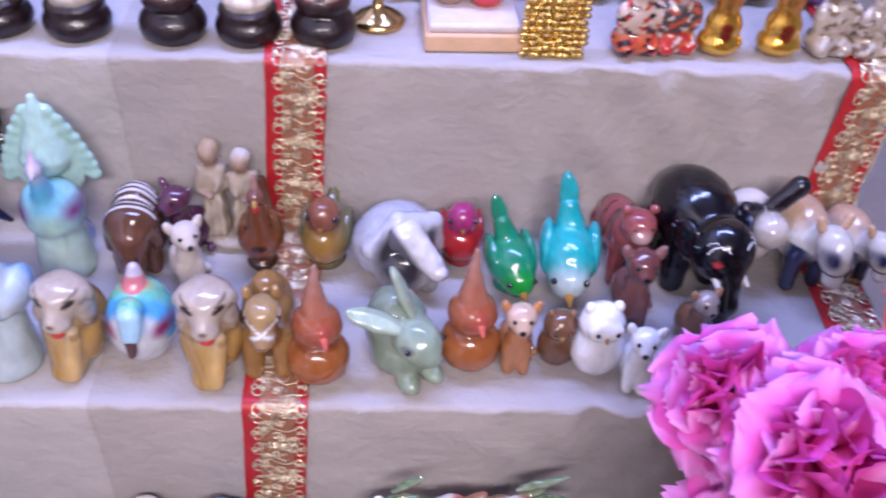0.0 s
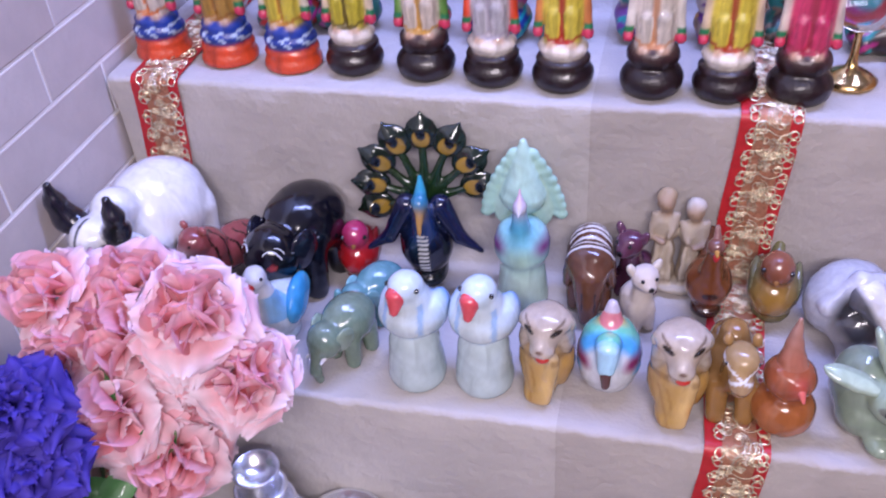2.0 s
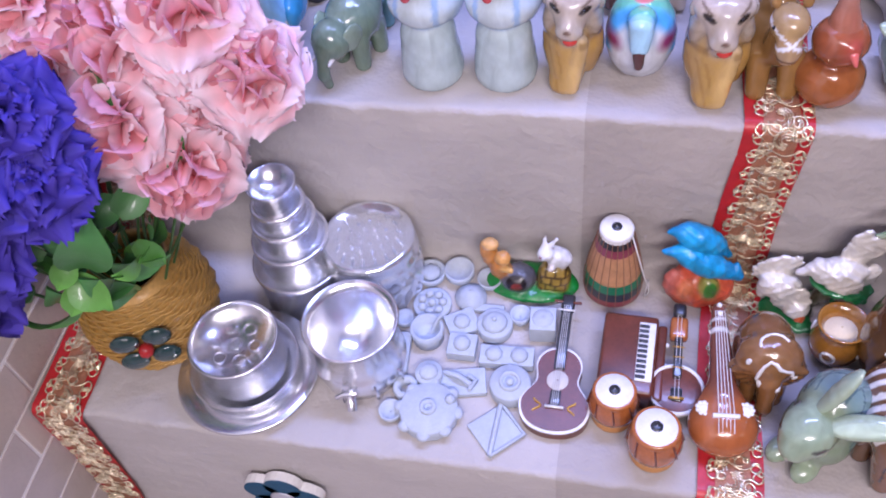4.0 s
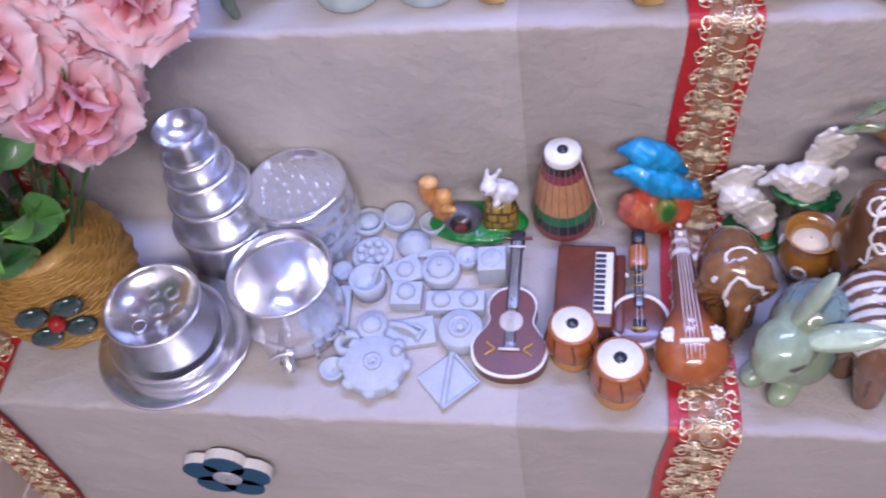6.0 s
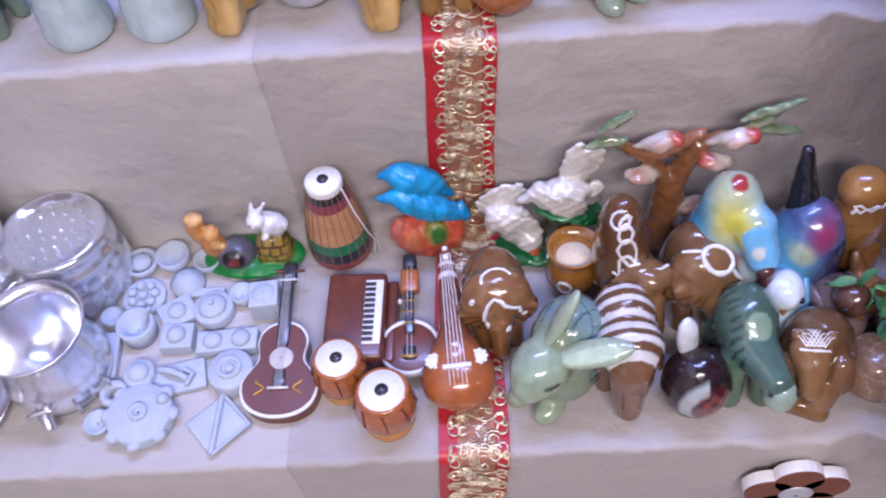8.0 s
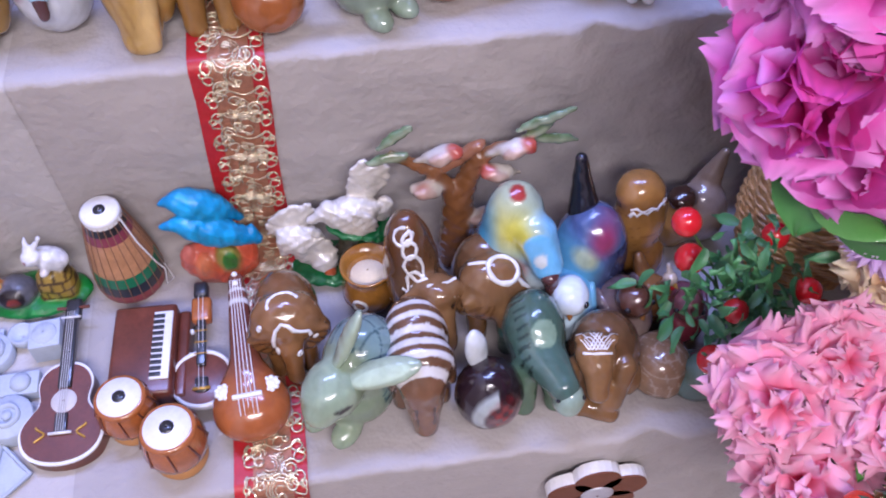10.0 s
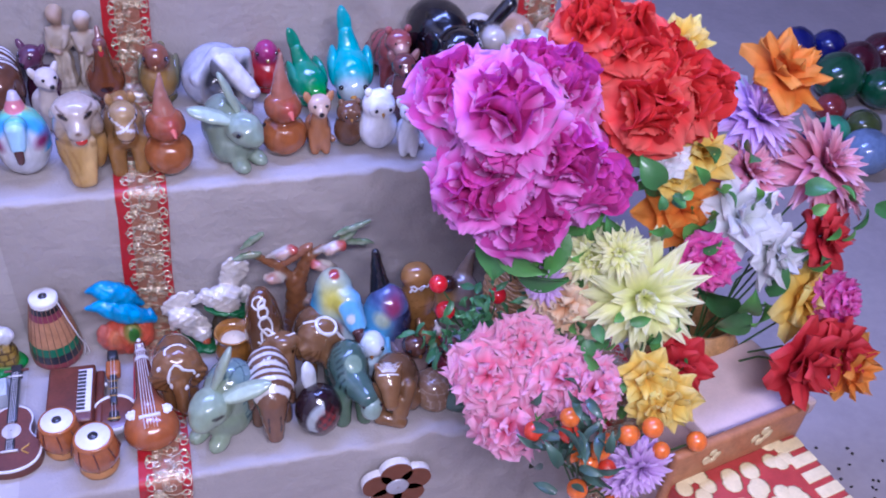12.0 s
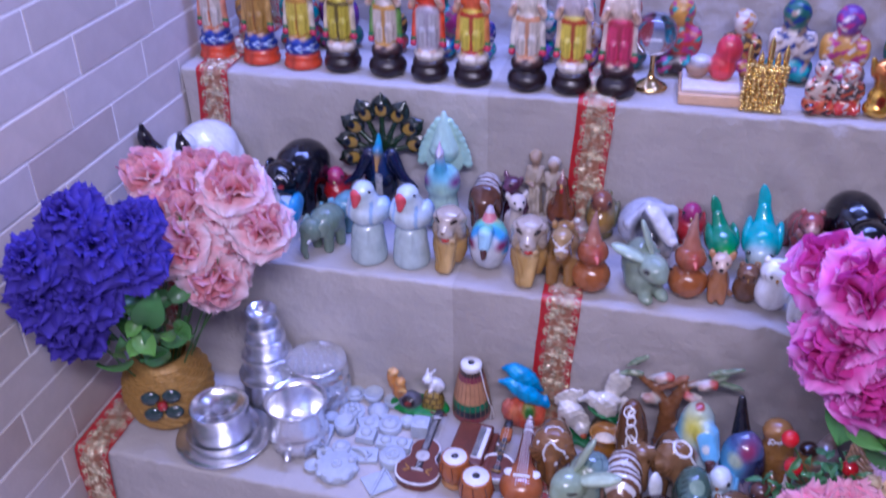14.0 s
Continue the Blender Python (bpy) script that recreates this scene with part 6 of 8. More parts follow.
for x, z, tilt, l in ((-3.6, 17.4, -38, 2.0), (-4.4, 14.9, -8, 2.0), (9.2, 17.6, -20, 2.9), (10.0, 15.2, 10, 2.4), (8.4, 16.2, -30, 1.6)):
    items += [E((x, 0, z), (l, 0.3, 0.6), fern, (0, tilt, 0)), E((x, -0.15, z), (l * 0.9, 0.28, 0.22), (0.42, 0.46, 0.36), (0, tilt, 0))]
figure("bird_tree_ornament", (0.002, 0.645, Z), 0, items, [], "brown tree ornament with small white birds", "", "ornament", GLAZE, k=0.22, step=0.24, blend=0.10, size=1.04, rough=(0.10, 3.1))

# animals
SLIP = (0.74, 0.73, 0.74)
items = [E((0, 2.2, 5.6), (4.0, 4.4, 5.4), (0.20, 0.10, 0.045)), E((0, -1.0, 8.4), (4.2, 3.2, 3.2), (0.27, 0.145, 0.065)), *both(E((3.4, -1.4, 6.6), (1.6, 1.0, 2.4), (0.30, 0.165, 0.07), (0, -18, 0)), K((1.8, -2.2, 0.8), (1.8, -1.2, 5), 1.2, 1.5, (0.24, 0.12, 0.045))), *both(*[K((2.0, -2.6, 8.6), (2.0 + 2.6 * math.sin(a), -2.6, 8.6 - 3.6 * math.cos(a)), 0.5, 0.42, (0.27, 0.14, 0.055)) for a in np.linspace(-0.1, 1.3, 6)]), K((0, -3.6, 6.6), (0, -4.8, 2.6), 1.6, 1.0, (0.26, 0.13, 0.05)), K((0, -4.8, 2.6), (0.2, -4.6, 0.9), 1.0, 0.8, (0.24, 0.12, 0.05))]
figure("elephant_figurine", (-0.150, 0.552, Z), 4, items, [(lambda P: 0.6 * (np.sin(np.arctan2(P[:, 0], P[:, 2] - 9) * 24) > 0.3) * (P[:, 2] < 8.6) * (P[:, 2] > 4.4) * (np.abs(P[:, 0]) > 1.7), (0.10, 0.045, 0.02))], "brown glazed elephant with white scrolls", ON_C, size=0.76, tall=1.14, k=0.6,
       icing=[([(-1.9, -4.0, 7.4), (-1.7, -4, 8.6), (-1.2, -3.6, 9.8), (-0.4, -3.2, 10.4), (0.3, -3.4, 10.2), (0.8, -3.6, 9.6), (1.6, -3.6, 9.2), (2.4, -3.4, 8.8), (2.6, -3.6, 8.2)], 0.26, SLIP), (ring((0.2, -1.2, 11.4), 1.9, (1, 0, 0), (0, 1, 0), 0.8, 20, 200), 0.22, SLIP), (ring((-2.8, -2.6, 9.6), 0.25, count=8), 0.22, SLIP), (ring((2.9, -2.8, 7.4), 0.2, count=8), 0.2, SLIP), (ring((-1.7, -4.4, 7.0), 0.35, count=10), 0.2, SLIP), (ring((0.9, -4.6, 6.6), 0.3, count=10), 0.2, SLIP)])


def honey_pot(at):
    thing = empty("clay_pot", pose(*at) @ Matrix.Scale(0.80, 4))
    body = plain("amber_glaze", (0.28, 0.12, 0.02), 0.2, 0, 0.8, 0.25, 40, 0.1)
    part("body", lathe([(0.001, 0), (0.022, 0), (0.026, 0.006), (0.033, 0.024), (0.033, 0.036), (0.027, 0.05), (0.025, 0.056), (0.031, 0.072), (0.0325, 0.075), (0.030, 0.076), (0.022, 0.058), (0.016, 0.046), (0.001, 0.045)], 36), body, thing)
    part("base_ring", lathe([(0.024, 0.0), (0.0285, 0.008), (0.0335, 0.022), (0.0325, 0.023), (0.02, 0.002)], 36), plain("brown_glaze", (0.12, 0.05, 0.025), 0.2, 0, 0.8), thing)
    for a in (-2.0, -0.5, 0.9, 2.4):
        b = tube([((0.0335) * math.cos(a + 0.26 * math.cos(k * 0.63)), 0.0335 * math.sin(a + 0.26 * math.cos(k * 0.63)), 0.033 + 0.0095 * math.sin(k * 0.63)) for k in range(11)], 0.0020, 6)
        part("painted_ring", b, IVORY, thing, "white painted ring")
    part("filling", lathe([(0.021, 0.056), (0.012, 0.062), (0.001, 0.064)], 24), plain("pale_filling", (0.6, 0.5, 0.34), 0.7), thing)
    return tagged(thing, "small amber glazed pot with white painted rings", "pot")


honey_pot((-0.073, 0.602, Z))
honey, amber = (0.23, 0.13, 0.06), (0.165, 0.092, 0.046)
items = [E((-1.3, 2.0, 5.6), (2.7, 3.4, 5.6), amber), E((-1.6, 1.6, 9.2), (2.1, 2.4, 3.2), (0.15, 0.07, 0.03)), E((0.7, -2.0, 6.4), (2.2, 2.0, 1.7), honey), E((0.9, -3.0, 7.2), (1.5, 1.0, 0.8), honey), K((0.9, -3.4, 5.6), (1.2, -4.8, 3.2), 1.3, 1.05, (0.26, 0.15, 0.07)), *[K((0.7 + s * 1.6, -2.0, 6.9), (0.7 + s * 3.1, -2.2, 6.5), 0.7, 0.35, honey) for s in (-1, 1)], K((-2.2, -0.6, 0.8), (-2.0, 0.2, 5), 1.0, 1.3, honey), K((1.2, -0.4, 0.8), (1.0, 0.4, 5), 1.0, 1.3, honey)]
figure("cow_figurine", (-0.020, 0.566, Z), 0, items, [(E((-0.2, -3.7, 6.6), 0.3, BLACK), (0.05, 0.02, 0.01)), (E((1.9, -3.7, 6.6), 0.3, BLACK), (0.05, 0.02, 0.01)), (E((0.9, -5.4, 3.4), (0.2, 0.4, 0.2), BLACK), (0.08, 0.03, 0.02))], "brown glazed cow with white looped scrolls on its back", ON_C, tall=1.28, size=0.96,
       icing=[(ring((-1.2 - 0.12 * i, -1.6, 7.4 + 1.75 * i), 1.15 - 0.1 * (i % 2), (1, 0, 0.15), (0, 0.15, 1), 0.9, 30 * i, 30 * i + 375), 0.17, SLIP) for i in range(4)] + [([(-2.6, -1.2, 6.6), (-1.4, -1.6, 6.2), (0.0, -2.4, 7.6), (1.6, -2.2, 7.6), (2.4, -1.6, 7.4)], 0.18, SLIP), (ring((-2.2, 0, 11.6), 1.0, (1, 0, 0), (0, 0.6, 0.8), 0.8, 60, 400), 0.15, SLIP)])
items = [E((0, 2.4, 5.4), (3.6, 3.8, 5.2), amber), E((0, -0.8, 8.2), (3.7, 3.0, 2.8), honey), *both(E((2.8, -2.0, 6.8), (1.5, 1.0, 1.9), (0.27, 0.155, 0.072), (0, -22, 0))), E((-0.6, -2.8, 7.0), (2.2, 1.6, 2.0), honey), K((0.9, -3.6, 5.8), (1.2, -4.6, 4.0), 1.4, 1.0, (0.27, 0.16, 0.075)), *[K((-0.6, -2.4, 8.8), (-0.6 - 3.0 * math.sin(a), -3.0, 8.8 - 3.4 * math.cos(a)), 0.5, 0.42, (0.27, 0.16, 0.075)) for a in np.linspace(0.0, 1.25, 6)], *both(K((1.7, -1.8, 0.8), (1.7, -1.0, 5), 1.1, 1.4, honey))]
figure("elephant_figurine", (0.036, 0.560, Z), 6, items, [(lambda P: 0.6 * (np.sin(np.arctan2(P[:, 0], P[:, 2] - 9.4) * 22) > 0.2) * (P[:, 2] < 8.0) * (P[:, 2] > 4.8) * (P[:, 1] < -1.0) * (np.abs(P[:, 0] - 0.8) > 1.2), (0.13, 0.06, 0.024))], "honey brown glazed elephant with white painted ring", ON_C, size=0.82, tall=1.2, k=0.6,
       icing=[(ring((1.0, -1.6, 10.2), 1.6, (1, 0, -0.2), (0, 1, 0.3), 0.85), 0.32, SLIP), ([(2.5, -2.4, 9.6), (3.1, -2.6, 8.8), (3.6, -2.4, 8.0), (3.8, -2.2, 7.2)], 0.26, SLIP), ([(-0.4, -0.8, 10.9), (-1.4, -0.4, 10.9), (-2.4, 0.2, 10.4)], 0.22, SLIP)])
rabbit((-0.100, 0.490, Z), -40, "sage green glazed rabbit with crackled back", ON_C, 1.12, True, (0.25, 0.31, 0.22))
striped_elephant((-0.037, 0.490, Z), 0, 1.0, ON_C, (0.175, 0.095, 0.052), 0.5)
items = [E((0, 0, 3.7), (3.05, 3.0, 3.9), (0.030, 0.016, 0.022)), E((0, 0.4, 1.2), (2.4, 2.4, 1.3), (0.02, 0.012, 0.016))]
hen_tail = [leaf_form((-0.6, 1.6, 5.6), (-1.2, 2.6, 10.2), 1.1, 0.7, (0.60, 0.63, 0.64), 0)]
figure("hen_figurine", (0.021, 0.464, Z), 0, items, [(lambda P: np.clip(2.0 - 3.0 * np.abs(np.hypot(P[:, 0] - 0.6, (P[:, 2] - 3.9) * 0.85) - 2.0), 0, 1) * (P[:, 0] < 0.4) * (P[:, 1] < 0.5) * (P[:, 2] > 2.6), (0.42, 0.46, 0.46)), (lambda P: np.clip(1.7 - np.hypot((P[:, 0] - 0.8) / 1.1, (P[:, 2] - 4.0) / 1.5), 0, 1) * (P[:, 1] < 0) * (0.55 + 0.45 * np.sin(P[:, 0] * 5) * np.sin(P[:, 2] * 4.4)), (0.30, 0.035, 0.03))], "small dark egg-shaped hen with white neck band", ON_C, blend=0.15, bits=[("tail", hen_tail, (), "upright white tail")])
dino = (0.09, 0.15, 0.115)
items = [E((0, 3.0, 6.2), (2.8, 3.6, 3.6), dino), K((0, 0.6, 6.4), (1.4, -3.0, 6.2), 2.2, 1.4, (0.10, 0.17, 0.145)), *both(K((1.5, -1.4, 0.8), (1.3, 0.0, 5), 1.15, 1.3, (0.12, 0.19, 0.12)), K((1.7, 5.0, 0.8), (1.6, 4.6, 4), 1.1, 1.4, dino)), K((0, 5, 6), (0, 8.6, 3), 1.4, 0.4, dino)]
figure("dinosaur_figurine", (0.068, 0.478, Z), 0, items, [(lambda P: 0.7 * (np.abs(P[:, 0] + 1.5) < 0.45) * ((P[:, 1] % 0.8) < 0.3) * (P[:, 2] > 6), (0.02, 0.04, 0.035)), (E((0.4, 0.6, 9.2), (1.3, 1.3, 1.2), SAGE), (0.26, 0.36, 0.26))], "dark green glazed dinosaur with pale snout", ON_C, bits=[("head", [E((1.8, -3.6, 5.0), (1.4, 1.5, 1.9), (0.28, 0.38, 0.31))], (), "pale green snout")], eyes=[((1.8 + s * 1.1, -4.2, 6.0), 0.22) for s in (-1, 1)])
items = [E((0.4, 1.6, 4.2), (3.4, 3.6, 4.3), amber), E((-1.0, -0.6, 7.4), (1.9, 2.0, 2.0), (0.27, 0.155, 0.072)), K((-0.9, -1.8, 7.0), (-0.7, -3.4, 5.0), 1.5, 1.0, (0.28, 0.16, 0.075)), K((1.9, -1.2, 6.0), (1.0, -3.0, 2.6), 1.1, 0.9, honey), K((-2.4, -0.8, 5.4), (-1.9, -2.8, 1.4), 1.0, 0.9, honey), K((-1.9, -2.8, 1.4), (0.8, -3.4, 1.1), 1.0, 1.0, honey), K((0.2, -2.4, 4.4), (0.4, -3.4, 1.6), 0.8, 0.7, (0.27, 0.155, 0.072)), E((2.6, 0.2, 2.4), (1.6, 2.2, 2.3), honey), *[E((-1.0 + s * 1.5, -0.2, 9.0), (0.5, 0.4, 0.8), honey) for s in (-1, 1)]]
net = [([(-1.9 + 0.36 * i + 0.2 * j * s, -1.5 + 0.35 * j, 9.4) for j in range(7)], 0.075, SLIP) for i in range(6) for s in (-1, 1)] + [([(-2.6 + 0.4 * j, -1.6, 8.9) for j in range(9)], 0.13, SLIP)]
figure("camel_figurine", (0.124, 0.476, Z), -8, items, [], "honey brown glazed kneeling camel with white net on its head", ON_C, size=0.96, k=0.3, blend=0.12, icing=net)
items = [E((0, 0, 2.2), (2.9, 3.2, 3.0), (0.30, 0.19, 0.11)), E((0, -0.6, 4.0), (2.2, 2.0, 1.4), (0.32, 0.20, 0.12))]
figure("shell_figurine", (0.181, 0.478, Z), 0, items, [(lambda P: np.abs(np.sin(P[:, 0] * 3 + P[:, 1] * 2) * np.sin(P[:, 2] * 3)) < 0.08, (0.42, 0.32, 0.24))], "small brown mottled glazed tortoise shell", ON_C)
items = [E((0, 0.4, 6.0), (3.2, 3.2, 6.0), (0.36, 0.46, 0.44)), E((0, 0.5, 9.6), (2.5, 2.5, 4.2), (0.46, 0.50, 0.34)), K((1.2, -1.6, 10.6), (2.0, -3.0, 8.2), 1.7, 1.3, (0.20, 0.48, 0.74)), E((1.6, -2.4, 4.6), (1.6, 1.2, 3.2), (0.58, 0.60, 0.60))]
figure("parrot_figurine", (0.064, 0.588, Z), 0, items, [(lambda P: np.clip(1.4 - np.hypot(P[:, 0] + 0.3, P[:, 2] - 11.0) / 1.8, 0, 1) * (P[:, 1] < 0.6), (0.60, 0.56, 0.10)), (lambda P: np.clip(1.4 - np.hypot(P[:, 0] + 0.7, P[:, 2] - 7.4) / 1.1, 0, 0.9) * (P[:, 1] < 0), (0.36, 0.03, 0.03)), (E((0, -0.2, 13.9), (0.8, 1.1, 0.6), RED), (0.36, 0.06, 0.05)), (lambda P: np.clip((-P[:, 0] - 1.5) * 0.8, 0, 0.9), (0.06, 0.32, 0.50)), (K((1.2, -2.6, 10.6), (2.0, -3.8, 8.4), 1.2, 1.0, SKY), (0.22, 0.52, 0.80)), (E((1.3, -3.6, 9.6), (0.5, 0.7, 0.7), WHITE), (0.7, 0.74, 0.76))], "multicoloured glazed parrot with yellow breast", ON_C, size=1.14, k=0.5, blend=0.6, bits=[("beak", [K((2.1, -4.0, 7.8), (2.3, -4.4, 6.3), 0.75, 0.45, (0.08, 0.03, 0.03))], (), "dark hooked beak")])
items = [E((0, 0.4, 5.2), (3.2, 3.4, 5.4), (0.10, 0.14, 0.28)), E((0, -2.0, 3.4), (2.4, 1.8, 2.4), (0.02, 0.022, 0.05))]
figure("magpie_figurine", (0.138, 0.585, Z), -8, items, [(lambda P: np.clip(1.6 - np.hypot(P[:, 0] + 2.0, P[:, 2] - 6.6) / 1.8, 0, 0.9) * (P[:, 1] < 1), (0.16, 0.42, 0.60)), (lambda P: np.clip(1.5 - np.hypot(P[:, 0] + 0.9, P[:, 2] - 7.6) / 0.9, 0, 0.8) * (P[:, 1] < 1), (0.52, 0.55, 0.34)), (lambda P: np.clip(1.3 - np.hypot(P[:, 0] - 0.6, P[:, 2] - 9.2) / 1.3, 0, 0.9) * (P[:, 1] < 1), (0.30, 0.05, 0.12)), (lambda P: np.clip((P[:, 0] - 0.6) * 0.7, 0, 0.9) * (P[:, 2] < 8), (0.015, 0.018, 0.06))], "dark blue glazed bird with tall black tail", ON_C, size=1.1, k=0.5, blend=0.6, bits=[("tail", [K((-0.8, 1.6, 9.0), (-1.6, 2.2, 15.0), 1.4, 0.5, BLACK)], (), "tall pointed black tail")])
items = [E((0, 0.4, 7.6), (2.6, 2.4, 5.4), (0.35, 0.19, 0.06)), E((0.6, -0.8, 3.0), (2.2, 2.0, 3.0), (0.30, 0.15, 0.045)), E((-0.4, 0.6, 11.6), (2.3, 2.1, 2.0), (0.34, 0.18, 0.06))]
figure("seal_figurine", (0.188, 0.602, Z), 6, items, [(lambda P: (np.abs(np.sin(P[:, 2] * 2.4 + P[:, 0] * P[:, 0] * 0.35)) < 0.12) & (P[:, 1] < 0.4) & (P[:, 2] < 10), (0.26, 0.12, 0.04))], "honey brown glazed seal with white icing collar", ON_C, icing=[([(-2.2 + 0.45 * i, -1.4, 10.2 + 0.5 * (i % 2) + 0.12 * i) for i in range(10)], 0.22, SLIP), ([(-2.0 + 0.6 * i, -1.2, 11.0 + 0.4 * (i % 2)) for i in range(7)], 0.15, SLIP)])
small_bird("duck_figurine", (0.108, 0.545, Z), -12, (0.16, 0.40, 0.55), (0.66, 0.72, 0.78), (0.66, 0.70, 0.72), "small white duck with pale blue back", 1.08, False, ON_C)
small_bird("bird_figurine", (0.160, 0.535, Z), 14, (0.16, 0.11, 0.11), (0.12, 0.055, 0.04), (0.48, 0.38, 0.33), "small dark brown glazed bird with pale wings", 1.0, False, ON_C)
rooster((0.193, 0.545, Z), 20, (0.33, 0.16, 0.06), (0.52, 0.44, 0.36), "small honey brown glazed rooster", 0.72, ON_C)
small_bird("red_bird_figurine", (0.215, 0.525, Z), -14, (0.20, 0.08, 0.10), (0.24, 0.10, 0.10), (0.45, 0.04, 0.07), "small dark red glazed bird beside the branch", 0.9, False, ON_C)
items = [E((0, 0, 2.2), (2.6, 2.4, 2.4), (0.10, 0.16, 0.13)), E((0, -0.6, 4.4), (1.7, 1.7, 1.5), (0.12, 0.18, 0.14))]
figure("frog_figurine", (0.212, 0.462, Z), 0, items, [], "small dark green glazed frog below the branch", ON_C)
items = [E((0, 0, 4.0), (2.8, 2.6, 4.0), (0.28, 0.22, 0.18)), K((0.4, 1.0, 7), (1.6, 1.4, 11), 1.4, 0.5, (0.26, 0.19, 0.14)), E((-2.6, -0.6, 3.6), (1.8, 1.7, 3.6), (0.40, 0.24, 0.10)), E((-2.6, -0.8, 7.6), (1.4, 1.4, 1.0), DARKBROWN)]
figure("squirrel_figurine", (0.262, 0.632, Z), 0, items, [], "small grey-brown glazed squirrel by the riser", ON_C)


# flower badges on the front of the lowest riser
def badge(x, z, turn, face, label):
    thing = empty("flower_badge", pose(x, EDGE["c"][0] - 0.006, z, 0, turn, 0) @ Matrix.Diagonal((1.45, 1.1, 1.45, 1)))
    for k in range(5):
        a = radians(90 + 72 * k)
        ob = part("petal", outline_slab([(0.0185 * math.cos(a) + 0.0155 * math.cos(b), 0.0185 * math.sin(a) + 0.0155 * math.sin(b)) for b in np.linspace(0, 2 * math.pi, 20, endpoint=False)], -0.001, 0.009), IVORY, thing, "", False)
        ob.matrix_local = pose(0, 0, 0, 90, 0, 0)
        ob = part("petal_face", outline_slab([(0.0185 * math.cos(a) + 0.0152 * math.cos(b), 0.0185 * math.sin(a) + 0.0152 * math.sin(b)) for b in np.linspace(0, 2 * math.pi, 20, endpoint=False)], 0.0088, 0.0106), face, thing, "", False)
        ob.matrix_local = pose(0, 0, 0, 90, 0, 0)
    ob = part("centre", lathe([(0.011, 0.008), (0.011, 0.0115), (0.009, 0.0125), (0.001, 0.0125)], 24), plain("silver_paper", (0.5, 0.5, 0.55), 0.4, 0.4), thing, "grey centre disc")
    ob.matrix_local = pose(0, 0, 0, 90, 0, 0)
    return tagged(thing, label, "badge", "flower badges on the riser")


badge(-0.665, 0.116, 8, plain("deep_blue_felt", (0.008, 0.07, 0.14), 0.7), "blue and white foam flower badge on the riser")
badge(0.117, 0.162, -4, plain("brown_felt", (0.16, 0.05, 0.02), 0.6), "brown and white foam flower badge on the riser")

# ---- upper shelf: standing dolls and ornaments ----
Z = A_Z + 0.001
SKIN = (0.62, 0.42, 0.30)


